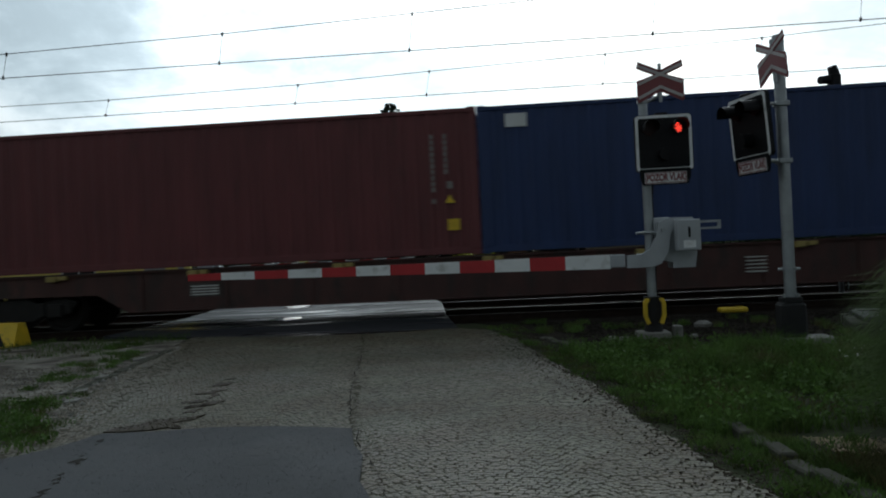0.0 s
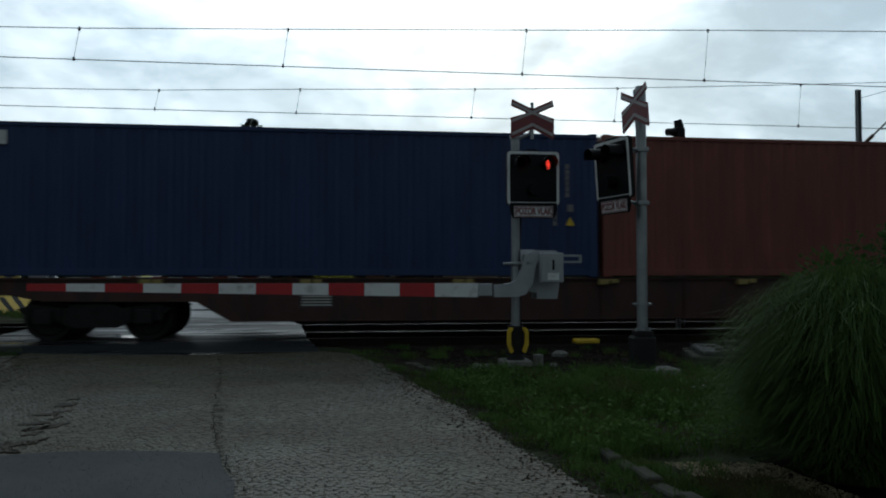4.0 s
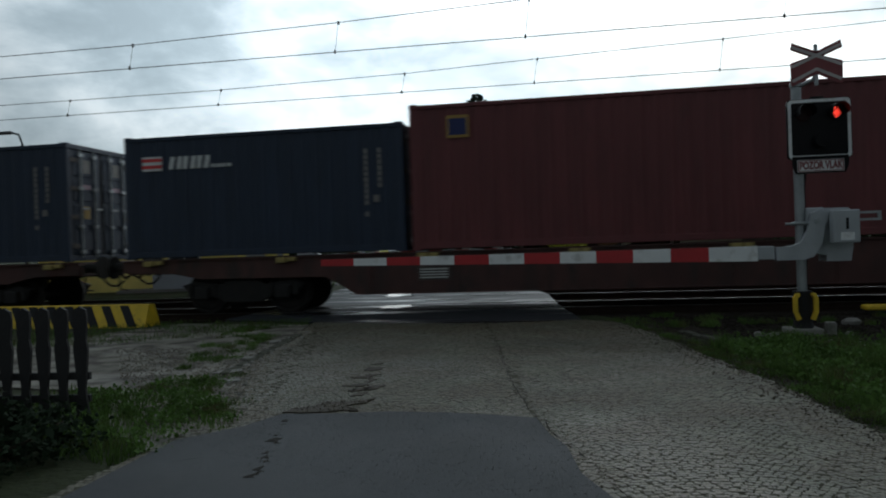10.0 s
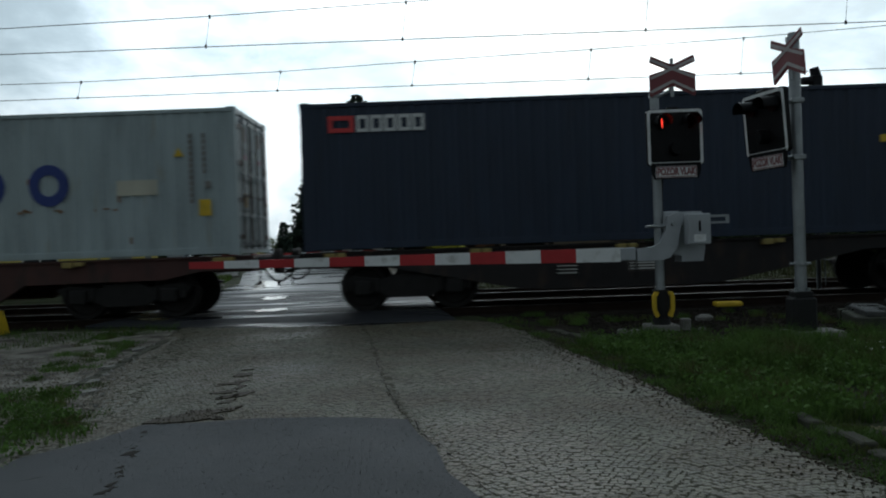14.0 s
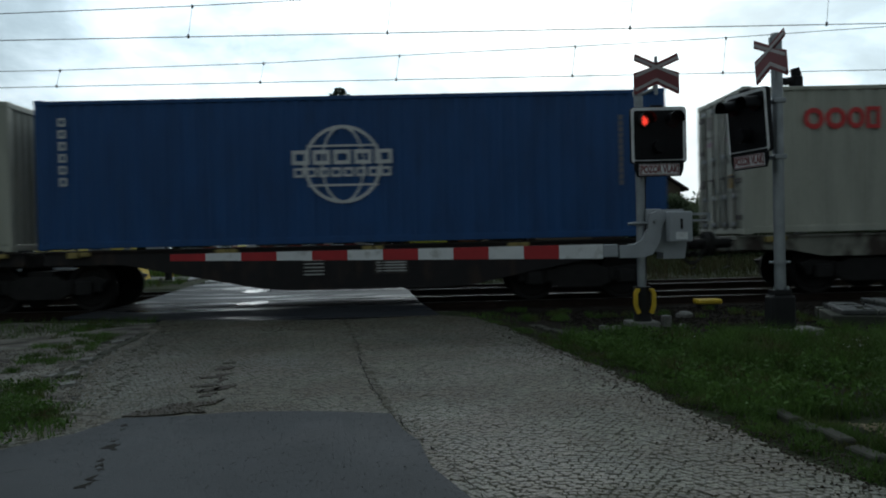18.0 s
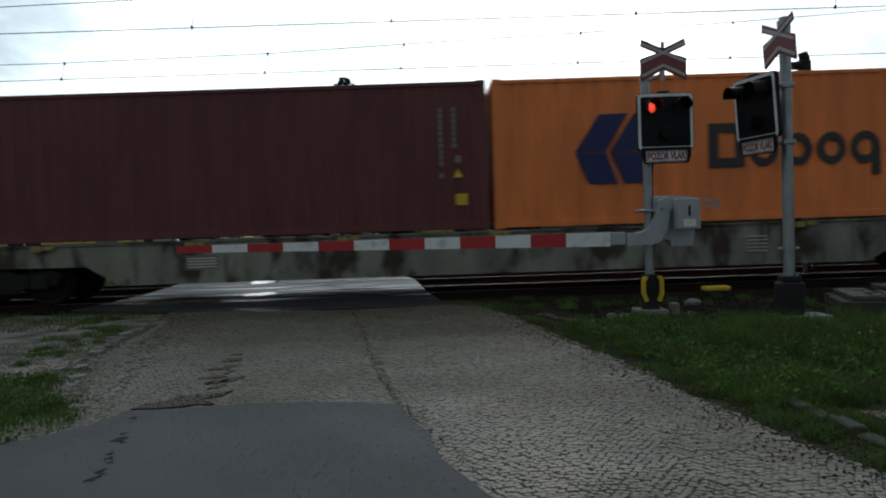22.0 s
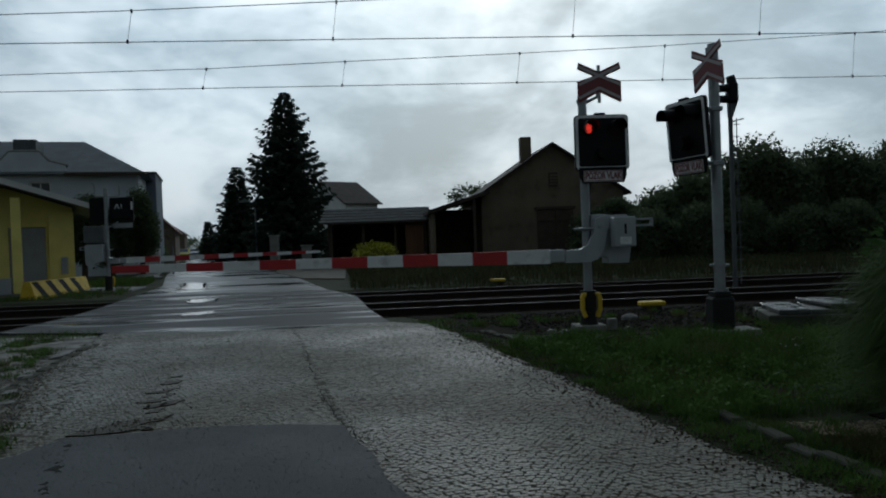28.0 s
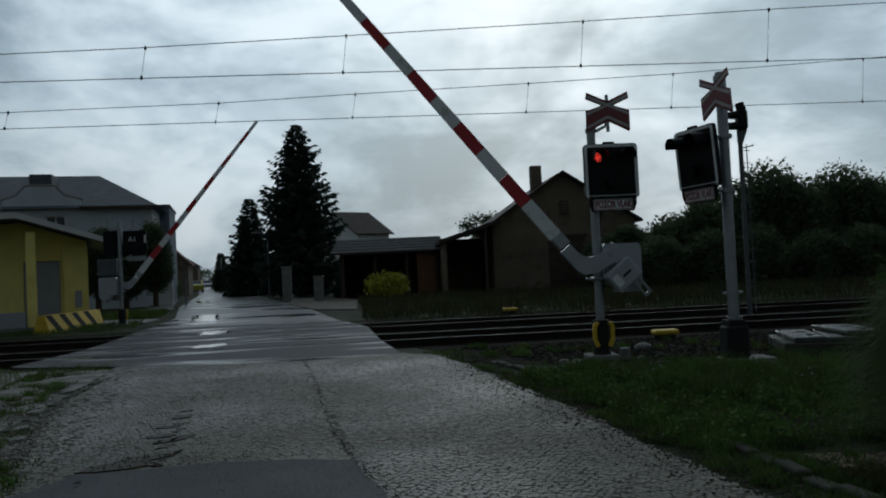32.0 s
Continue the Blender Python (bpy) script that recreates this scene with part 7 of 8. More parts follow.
# ---- build the place ----
build_ground()
build_track(YT1, "track_near")
build_track(YT2, "track_far")
post_near, arm_near = barrier_post(2.81, 10.37, 0, "barrier_signal", "grey crossing barrier post with machine, signal board and warning cross", 5.93, (M_WHITE, M_RED), arm_drop=0.05)
cross_sign(post_near, 0.232, 3.575, -0.09, 0)
part("cross_bracket", Shape().path([(0.0, -0.02, 3.20), (0.05, -0.05, 3.21), (0.20, -0.05, 3.28), (0.232, -0.05, 3.36)], 0.022, 8).tube((0.232, -0.05, 3.30), (0.232, -0.05, 3.62), 0.02, n=8), M_GALV, post_near, "bent bracket carrying the warning cross")
part("pole_clamp", Shape().tube((0, 0, 3.20), (0, 0, 3.26), 0.078, n=14), M_GALV, post_near)
part("cable", Shape().path([(0.06, 0.05, 0.5), (0.075, 0.04, 1.0), (0.075, 0.04, 1.9), (0.10, -0.02, 2.3)], 0.014, 6), M_BLACKRUB, post_near, "black cable up the pole")
lens_near = signal_board(post_near, pose(0.232, -0.13, 2.63, 0, 0, 0))
post_two, lens_two = second_signal(4.255, 9.30)
post_far, arm_far = barrier_post(-9.15, 25.6, 180, "barrier_signal", "grey crossing barrier post across the tracks", 6.05, (M_WHITE, M_RED), pole_h=3.45, arm_drop=0.05)
fb = part("signal_board", Shape().slab(round_rect(0.775, 0.84, 0.06), 0.0, 0.05).box(-0.30, 0.30, 0.052, 0.11, -0.30, 0.02, 0.02), M_BLACK, post_far, "back of a black signal board")
fb.matrix_basis = pose(-0.45, -0.18, 2.74)
part("edge_strip", Shape().box(-0.37, -0.31, 0.052, 0.058, 0.0, 0.27), M_WHITE, fb, "white edge strip")
part("word_plate", Shape().box(-0.34, 0.30, 0.0, 0.02, -0.60, -0.44, 0.005).box(-0.30, -0.26, 0.0, 0.02, -0.44, -0.41).box(0.20, 0.24, 0.0, 0.02, -0.44, -0.41), M_GALV, fb, "back of a small galvanised word plate")
fb2 = part("signal_board", Shape().slab(round_rect(0.50, 0.84, 0.06), 0.0, 0.05), M_BLACK, post_far, "back of a black signal board turned aside")
fb2.matrix_basis = pose(0.34, -0.16, 2.74, 0, 0, 35)
part("board_bracket", Shape().path([(-0.42, -0.10, 3.55), (-0.42, -0.10, 3.22), (0.0, -0.06, 3.20), (0.36, -0.08, 3.22), (0.38, -0.08, 3.60), (0.46, -0.08, 3.66)], 0.022, 8), M_GALV, post_far, "galvanised bracket carrying the boards")
part("board_strut", Shape().tube((-0.04, -0.06, 2.16), (-0.34, -0.14, 2.36), 0.02, n=8), M_GALV, post_far)
part("relay_cabinet", Shape().box(0.09, 0.72, -0.16, 0.12, 1.66, 2.22, 0.02), M_MAST, post_far, "dark grey relay cabinet above the machine")
sg = bpy.data.curves.new("mark", 'FONT')
sg.body, sg.size = "A1", 0.24
tmp = bpy.data.objects.new("mark", sg)
me = bpy.data.meshes.new_from_object(tmp)
bpy.data.objects.remove(tmp)
me.materials.append(M_WHITE)
mk = part("lettering", me, M_WHITE, fb, "white letters A1")
mk.matrix_basis = pose(0.22, 0.054, 0.05, 90, 0, 180)
dwarf_signal(8.46, 17.4)
main_signal(13.35, 10.8)
build_wires(YT1, 5.60, MESS1, [-24, -20, -15, -10, -5.09, -0.94, 4.16, 8.33, 13.0, 22, 27, 32], "near track's contact and messenger wires with droppers")
build_wires(YT2, 5.46, MESS2, [-24, -19.5, -14.5, -9.79, -4.5, -0.95, 3.68, 7.67, 13.1, 21, 26, 31], "far track's contact and messenger wires with droppers")
catenary_mast(18.25, 12.8, YT1, 5.50, 7.06, -2.0, 8.0, "painted steel catenary mast beside the near track")
catenary_mast(17.1, 22.5, YT2, 5.40, 6.95, 0.6, 7.35, "painted steel catenary mast beyond the far track", 0.6)
yellow_hut()
grey_house()
brown_house()
long_shed()
small_house(-7.72, 76.55, 8.0, 3.6, 5.2, 7.4, M_WHITEWALL, M_DARKROOF, "white rendered house with a dark gable roof", -55, "y", [(5.6, 3.0, 1.4, 1.2), (3.0, 3.0, 1.4, 1.2)])
small_house(-24.9, 74.0, 4.9, 9.0, 3.3, 5.6, M_BROWNWALL, M_REDROOF, "old brown house with red tiled roof along the street", 12, "y", [(2.5, 1.0, 1.0, 1.2)])
small_house(-33.0, 105.0, 6.0, 9.0, 3.6, 5.6, M_BROWNWALL, M_REDROOF, "brown house far down the street", 12, "y", [(3.0, 1.0, 1.0, 1.2)])
spruce(-6.3, 52.0, 12.0, 4.7, 5, "tall dark green spruce tree beside the street", 2.25)
spruce(-11.5, 61.8, 8.0, 2.45, 8, "smaller dark green spruce tree beside the street")
spruce(-2.7, 46.0, 2.6, 0.8, 11, "young dark spruce beside a shed")
spruce(-20.8, 92.3, 4.7, 0.75, 14, "small conifer far along the street")
bush("yellow_bush", -0.35, 36.0, [(0, 0, 0.75, 1.15, 0.8, 0.7)], 2600, 0.10, M_YELLOWLEAF, "rounded yellow-green garden bush", 21)
cable_marker(4.6, 12.72)
cable_marker(3.35, 22.0)
stone(2.35, 9.95, 0.10, 3)
stone(2.22, 10.2, 0.07, 5)
stone(3.3, 10.15, 0.06, 8)
stone(3.75, 11.4, 0.12, 9)
hatch(6.15, 10.3, -18)
guard_block(-11.3, 12.9, -2, 3.4, 0.41, "yellow concrete block with black slanted stripes beside the track")
guard_block(-10.82, 23.5, 88, 3.95, 0.55, "yellow concrete block with black slanted stripes beside the hut", 0.86)
picket_fence()
build_garden()
board_fence()
ornamental_grass(3.74, 4.5, -0.03, 0.66, 52000, "large clump of green ornamental grass with arching blades", 31)
bush("garden_bush", 4.30, 3.05, [(0, 0, 0.36, 0.42, 0.45, 0.40), (0.4, -0.2, 0.48, 0.45, 0.5, 0.46), (0.85, -0.1, 0.40, 0.5, 0.5, 0.4)], 24000, 0.032, M_HEDGE, "low dark garden shrub beside the pebbles", 33)
bush("rose_bush", 8.2, 8.6, [(-1.7, 0, 0.9, 0.7, 0.6, 0.75), (-1.0, 0.2, 1.2, 0.6, 0.6, 0.7), (-0.2, 0.2, 1.25, 0.9, 0.7, 0.85), (0.2, 0.2, 1.85, 0.55, 0.5, 0.42), (-0.7, 0.1, 1.75, 0.25, 0.3, 0.35), (1.3, 0, 1.15, 1.0, 0.8, 0.75), (2.1, 0.1, 1.55, 0.5, 0.5, 0.4), (3.0, 0.2, 1.2, 1.0, 0.9, 0.7)], 5600, 0.085, M_LEAF, "tall leafy green shrub hedge behind the fence", 35)
bush("hedge", -3.85, 4.3, [(0, 0, 0.12, 0.62, 0.6, 0.28), (-0.9, 0.2, 0.15, 0.7, 0.7, 0.33), (-0.2, -0.8, 0.1, 0.7, 0.7, 0.28), (-1.9, 0.1, 0.15, 0.8, 0.8, 0.33)], 12000, 0.045, M_HEDGE, "dense dark low evergreen hedge in front of a fence", 37)
for i, (x, y, w, h) in enumerate((x, y, w, h * 1.09) for x, y, w, h in ((14.4, 34, 2.1, 2.7), (18.2, 35, 2.8, 3.9), (22.6, 36, 3.0, 3.8), (11.8, 37, 1.7, 2.1), (27.4, 37, 3.4, 4.0), (32.5, 38, 3.6, 3.8), (38, 40, 4.2, 4.2), (45, 42, 5, 4.2))):
    tree(x, y, h, [(0, 0, h * 0.35, w * 1.0, w * 0.7, h * 0.38), (w * 0.5, 0.3, h * 0.8, w * 0.75, w * 0.6, h * 0.46), (-w * 0.5, 0.2, h * 0.75, w * 0.75, w * 0.6, h * 0.46), (0.2, 0, h * 1.0, w * 0.6, w * 0.5, h * 0.42), (w * 0.8, 0, h * 0.4, w * 0.6, w * 0.5, h * 0.4), (-w * 0.8, 0, h * 0.4, w * 0.6, w * 0.5, h * 0.4)], 22000, 0.19, M_LEAFDARK, "dark green broadleaf tree in a row along the railway", 50 + i)
for i in range(9):
    bush("thicket_bush", 10.8 + i * 2.4, 31.5 + 0.3 * (i % 3), [(0, 0, 0.9, 1.5, 0.9, 1.0), (0.8, 0.2, 1.5, 1.1, 0.8, 0.9 + 0.2 * (i % 3))], 7000, 0.16, M_LEAFDARK, "dense dark green thicket beyond the tracks", 150 + i)
tree(6.2, 52, 4.6, [(0, 0, 4.3, 1.5, 1.3, 0.9), (1.2, 0, 4.6, 1.1, 1.0, 0.8)], 1600, 0.17, M_LEAFDARK, "leafy tree behind the brown house", 71)
tree(-15.4, 40.0, 4.4, [(0, 0, 2.0, 1.1, 1.0, 1.2), (0.3, 0, 3.4, 0.9, 0.9, 1.1), (-0.9, 0, 3.2, 0.8, 0.8, 1.1), (0.8, 0, 1.6, 0.8, 0.8, 1.0)], 17000, 0.12, M_LEAFDARK, "dense dark tree in front of the grey house", 72)
tree(-14.4, 41.2, 4.3, [(0, 0, 1.7, 1.1, 0.9, 1.1), (0.4, 0, 3.0, 0.8, 0.8, 1.1), (-0.5, 0, 2.7, 0.8, 0.8, 1.2)], 13000, 0.12, M_LEAFDARK, "dark climbing plants on the wall of the grey house", 74)
for i, (x, y, h) in enumerate(((-17.9, 61.5, 1.7), (-19.6, 66.0, 2.2), (-16.6, 56.0, 1.5))):
    bush("garden_bush", x, y, [(0, 0, h * 0.5, 1.0, 0.9, h * 0.5), (-0.7, 0.2, h * 0.6, 0.8, 0.8, h * 0.5)], 3000, 0.13, M_LEAFDARK, "dark garden bush beside the street", 180 + i)
tree(-13.1, 42.0, 4.6, [(0, 0, 2.0, 0.9, 0.9, 1.2), (-0.1, 0, 3.6, 0.75, 0.8, 1.4), (0.4, 0, 2.6, 0.6, 0.7, 1.2)], 14000, 0.11, M_LEAFDARK, "narrow dark climbing tree beside the grey house", 73)
for i, (x, y, r, h) in enumerate(((-14.6, 84, 2.2, 3.6), (-17.5, 97, 2.6, 4.2), (-22, 112, 3, 4.6))):
    tree(x, y, h, [(0, 0, h * 0.45, r, r * 0.8, h * 0.45), (r * 0.3, 0, h * 0.75, r * 0.6, r * 0.6, h * 0.35), (-r * 0.5, 0, h * 0.6, r * 0.6, r * 0.6, h * 0.35)], 2600, 0.25, M_LEAFDARK, "dark leafy tree along the street", 90 + i)
for i, (x, y, r, h) in enumerate(((-34.2, 120, 2.6, 3.2), (-42, 140, 4, 3.8), (-52, 170, 7, 4.2), (-26.0, 116, 1.5, 2.5), (-62, 210, 11, 4.8), (-36, 112, 3, 4), (-54, 235, 13, 4.6), (-41, 225, 9, 6), (-68, 240, 12, 5.2))):
    tree(x, y, h, [(0, 0, h * 0.55, r, r * 0.6, h * 0.5), (r * 0.5, 0, h * 0.75, r * 0.6, r * 0.5, h * 0.4)], 3000, 0.35, M_LEAFDARK, "far leafy tree at the end of the street", 80 + i)
garden_wall(-13.9, -12.75, 43.9, 1.5)
street_gate(-11.75, 43.0, 103)
car(-23.9, 92.5, 103, M_CARYELLOW, "small yellow-green car parked along the street")
car(-28.6, 117.0, 103, M_CARSILVER, "silver car parked along the street")
street_lamp(-22.0, 27.0, 6.5, 180)
street_lamp(-8.3, 50.5, 4.4, 180)
pillar(-5.95, 42.0, 0.48, 1.9, "pale concrete gate pillar")
pillar(-4.0, 40.0, 0.5, 1.3, "short pale concrete gate pillar")

# ---- setts, kerb, grass and pebbles ----
def sunk(x, y):
    """How deep the setts lie in mud: worn wheel tracks and hollows."""
    w = math.sin(x * 1.7 + 0.6 * math.sin(y * 0.9)) * math.sin(y * 0.8 + 1.3 * math.sin(x * 1.1)) + 0.5 * math.sin(x * 4.1 + y * 2.3)
    return -0.0010 * max(0.0, w)


def build_setts():
    poly = ROAD_RIGHT + ROAD_LEFT + FAR_EDGE
    rng = np.random.default_rng(3)
    pos = []
    y = 2.0
    row = 0
    while y < 12.7:
        p = 0.041 if y < 6 else 0.050 if y < 8.5 else 0.066
        xs = np.arange(-5.2, 2.6, p)
        xs = xs + (p / 2 if row % 2 else 0) + rng.normal(0, 0.11 * p, len(xs))
        f = np.mod(xs / 1.15, 1.0)
        ys = y + 0.62 * f * (1 - f) - 0.08 + rng.normal(0, 0.10 * p, len(xs))
        pos += list(zip(xs, ys, np.full(len(xs), p), np.arctan(0.62 / 1.15 * (1 - 2 * f))))
        y += p
        row += 1
    pos = np.array(pos)
    grow = [(x * 1.0, yy) for x, yy in poly]
    k = inside(pos[:, 0], pos[:, 1], grow) & ~inside(pos[:, 0], pos[:, 1], PATCH)
    # stones lost along the broken seam
    k &= ~((np.abs(pos[:, 0] + 0.46 + 0.166 * (pos[:, 1] - 5.5)) < 0.03) & (rng.random(len(pos)) < 0.5))
    k &= ~((pos[:, 0] < -2.7 - 0.25 * (pos[:, 1] - 6)) & (rng.random(len(pos)) < 0.22))
    pos = pos[k]
    order = np.argsort(np.hypot(pos[:, 0] - 0.9, pos[:, 1] - 3.4))
    near, rest = pos[order[:290]], pos[order[290:]]
    bed = bpy.data.objects["road_bed"]
    kinds = []
    for i in range(5):
        a, b, h = 0.046 + 0.002 * (i % 3), 0.047 - 0.002 * (i % 2), 0.009 + 0.002 * (i % 3)
        s = Shape()
        vs = [(-a, -b, -0.02), (a, -b, -0.02), (a, b, -0.02), (-a, b, -0.02), (-a, -b, h * 0.45), (a, -b, h * 0.5), (a, b, h * 0.4), (-a, b, h * 0.5), (-a * 0.7, -b * 0.7, h), (a * 0.72, -b * 0.7, h * 0.95), (a * 0.7, b * 0.72, h), (-a * 0.7, b * 0.7, h * 0.92)]
        s.add(vs, [(0, 1, 5, 4), (1, 2, 6, 5), (2, 3, 7, 6), (3, 0, 4, 7), (4, 5, 9, 8), (5, 6, 10, 9), (6, 7, 11, 10), (7, 4, 8, 11), (8, 9, 10, 11)])
        kinds.append((vs, s))
    meshes = [s.mesh("sett", M_SETT) for _, s in kinds]
    for i, (x, yy, p, turn) in enumerate(near):
        ob = part("sett", meshes[i % 5], M_SETT, bed)
        ob.matrix_basis = pose(x, yy, sunk(x, yy) + rng.uniform(-0.0025, 0.0025), rng.normal() * 3, rng.normal() * 3, math.degrees(turn) + rng.normal() * 6) @ Matrix.Diagonal((p / 0.1 * rng.uniform(0.84, 1.0), p / 0.1 * rng.uniform(0.85, 1.0), 0.46, 1))
    V, F = [], []
    faces = np.array([(4, 5, 9, 8), (5, 6, 10, 9), (6, 7, 11, 10), (7, 4, 8, 11), (8, 9, 10, 11)])
    for i, (x, yy, p, turn) in enumerate(rest):
        vs = np.array(kinds[i % 5][0]) * np.array([p / 0.1 * rng.uniform(0.84, 1.10), p / 0.1 * rng.uniform(0.86, 1.08), 0.38])
        an = turn + rng.normal() * 0.17
        c, s = math.cos(an), math.sin(an)
        V.append(np.stack([vs[:, 0] * c - vs[:, 1] * s + x, vs[:, 0] * s + vs[:, 1] * c + yy, vs[:, 2] + sunk(x, yy) + rng.uniform(-0.0025, 0.003)], 1))
        F.append(faces + 12 * i)
    me = bpy.data.meshes.new("setts")
    me.from_pydata(np.concatenate(V).tolist(), [], np.concatenate(F).tolist())
    me.materials.append(M_SETT)
    ob = new("setts", me)
    ob.parent = bed
    tagged(ob, "worn granite setts of the road", kind="stuff")


def pebble_field(name, poly, count, size, material, label, seed, parent=None, z=0.0):
    rng = np.random.default_rng(seed)
    pts = scatter(poly, count, seed, z)
    base = np.array([(1, 0, 0), (-1, 0, 0), (0, 1, 0), (0, -1, 0), (0, 0, 1), (0, 0, -0.5)])
    tri = np.array([(0, 2, 4), (2, 1, 4), (1, 3, 4), (3, 0, 4), (2, 0, 5), (1, 2, 5), (3, 1, 5), (0, 3, 5)])
    V, F = [], []
    for i, p in enumerate(pts):
        s = size * rng.uniform(0.4, 1.2)
        a = rng.uniform(0, 6.28)
        b = base * np.array([s, s * rng.uniform(0.6, 1), s * rng.uniform(0.4, 0.8)])
        V.append(np.stack([b[:, 0] * math.cos(a) - b[:, 1] * math.sin(a), b[:, 0] * math.sin(a) + b[:, 1] * math.cos(a), b[:, 2]], 1) + p)
        F.append(tri + 6 * i)
    ob = lump(name, np.concatenate(V).tolist(), np.concatenate(F).tolist(), material)
    for poly_ in ob.data.polygons:
        poly_.use_smooth = True
    return tagged(ob, label, "pebbles", kind="stuff")


def build_kerb(a, b, n, label):
    bed = thing("kerb", pose(0, 0, 0), label, "kerb", kind="structure")
    a, b = Vector(a), Vector(b)
    rng = random.Random(4)
    mesh = [Shape().box(-0.055, 0.055, -w, w, -0.1, 0.016, 0.012).mesh("kerb_stone", M_KERB) for w in (0.125, 0.135, 0.115)]
    d = math.degrees(math.atan2((b - a).x, -(b - a).y))
    for i in range(n):
        p = a.lerp(b, (i + 0.5) / n)
        o = part("kerb_stone", mesh[i % 3], M_KERB, bed)
        o.matrix_basis = pose(p.x + rng.uniform(-.015, .015), p.y, p.z + rng.uniform(-.012, .01), rng.uniform(-2, 2), rng.uniform(-4, 4), d + rng.uniform(-3, 3))


def build_seam(pts, w, label, material=None, z=0.0125):
    rng = random.Random(len(pts))
    s = Shape()
    fine = []
    for (x0, y0), (x1, y1) in zip(pts, pts[1:]):
        n = max(2, int(math.hypot(x1 - x0, y1 - y0) / 0.09))
        fine += [(x0 + (x1 - x0) * i / n + rng.uniform(-.015, .015), y0 + (y1 - y0) * i / n) for i in range(n)]
    vs = []
    for x, y in fine:
        k = w * max(0.05, rng.gauss(0.6, 0.6))
        vs += [(x - k, y, z), (x + k, y, z)]
    s.add(vs, [(2 * i, 2 * i + 1, 2 * i + 3, 2 * i + 2) for i in range(len(fine) - 1)])
    tagged(part("road_seam", s, material or M_CRACK), label, "crack", kind="structure")


build_seam([(-0.44, 5.42), (-0.52, 5.8), (-0.66, 6.45), (-0.86, 7.6), (-1.05, 9.1), (-1.25, 10.2)], 0.0045, "dark open seam along the middle of the road")
build_seam([(-0.40, 5.42), (-0.30, 4.95), (-0.19, 4.67), (-0.01, 4.12), (0.12, 3.6), (0.34, 2.9)], 0.0045, "dark open joint along the edge of the asphalt patch", z=0.0125)
build_seam([(-6.4, 13.32), (-5.05, 12.84), (-3.9, 12.44), (-2.8, 12.19), (-1.4, 12.07), (0.0, 12.41)], 0.022, "dark open joint where the setts meet the crossing", z=0.0125)
build_kerb((2.24, 5.42, 0.012), (2.34, 4.40, 0.008), 4, "worn sunken kerb stones beside the road")
build_kerb((2.34, 4.36, 0.0), (2.72, 2.6, -0.008), 7, "row of worn sunken kerb stones beside the road")
build_kerb((1.30, 10.7, 0), (1.62, 9.6, 0), 5, "broken pale edging stones beside the road")
build_kerb((-4.30, 11.0, 0.004), (-3.80, 7.3, 0.004), 13, "broken flat edging stones of the rough shoulder")


def thinned(p, seed, bare=0.35):
    """Leaves worn patches of bare soil between the blades."""
    w = np.sin(p[:, 0] * 2.3 + 1.4 * np.sin(p[:, 1] * 1.7 + seed)) * np.sin(p[:, 1] * 2.1 + 1.2 * np.sin(p[:, 0] * 1.3)) + 0.4 * np.sin(p[:, 0] * 7.1 + p[:, 1] * 5.3)
    return p[w + np.random.default_rng(seed).normal(0, 0.3, len(p)) > -bare]


def grass(name, poly, count, h, label, seed, width=0.010, z=-0.03, material=None):
    ob = blades(name, thinned(scatter(poly, count, seed, z), seed), h, material or M_GRASS, None, seed, width)
    return tagged(ob, label, "grass", kind="stuff")


FRONT = [(1.4, 9.2), (1.52, 8.6), (1.72, 7.2), (1.92, 6.2), (1.92, 5.6), (2.1, 5.0), (3.3, 5.1), (5.5, 5.8), (6.5, 8.3), (5.6, 8.9), (4.9, 8.5), (4.4, 8.45), (3.6, 8.75), (3.3, 9.0), (2.4, 9.0)]
grass("grass", FRONT, 40000, 0.13, "rough green verge grass beside the road", 41)
grass("grass", [(0.35, 12.6), (0.75, 11.5), (1.05, 10.7), (1.5, 10.9), (1.2, 11.6), (1.0, 12.6)], 1300, 0.07, "short sparse verge grass near the track", 42)
grass("grass", [(-4.9, 13.2), (-4.7, 12.1), (-6.0, 10.6), (-7.4, 9.6), (-12, 10), (-14, 13.2)], 9000, 0.10, "short grass strip beside the track", 43)
GRASS_LEFT = [(-4.25, 6.34), (-4.36, 7.02), (-3.92, 6.88), (-3.5, 6.83), (-3.4, 6.2), (-3.04, 5.84), (-2.72, 5.38), (-2.66, 5.05), (-2.85, 4.7), (-2.95, 4.2), (-3.6, 4.4), (-4.8, 5.6), (-5.2, 6.6)]
grass("grass", GRASS_LEFT, 9000, 0.10, "green grass tufts growing on the broken shoulder", 44)
grass("grass", [(1.95, 4.9), (2.4, 2.0), (2.9, 1.6), (3.0, 2.6), (2.85, 3.6), (2.5, 4.9)], 3600, 0.06, "short grass between kerb stones and pebbles", 45)
grass("grass", [(-1.0, 21.9), (9, 21.8), (30, 21.8), (30, 36), (6, 38), (-1.9, 38.6), (-1.3, 29.0)], 34000, 0.42, "tall meadow grass beyond the tracks", 46, 0.03, material=M_MEADOW)
grass("grass", [(0.6, 21.0), (30, 21.0), (30, 22.4), (0.2, 22.4)], 7000, 0.30, "rank brown and green grass along the ballast edge", 48, 0.02, -0.17, material=M_MEADOW)
grass("grass", [(-13.0, 36.2), (-10.7, 36.0), (-9.9, 33.0), (-9.2, 29.6), (-12.2, 30.0)], 4200, 0.26, "rank dark grass between hut and pavement", 49, 0.025)
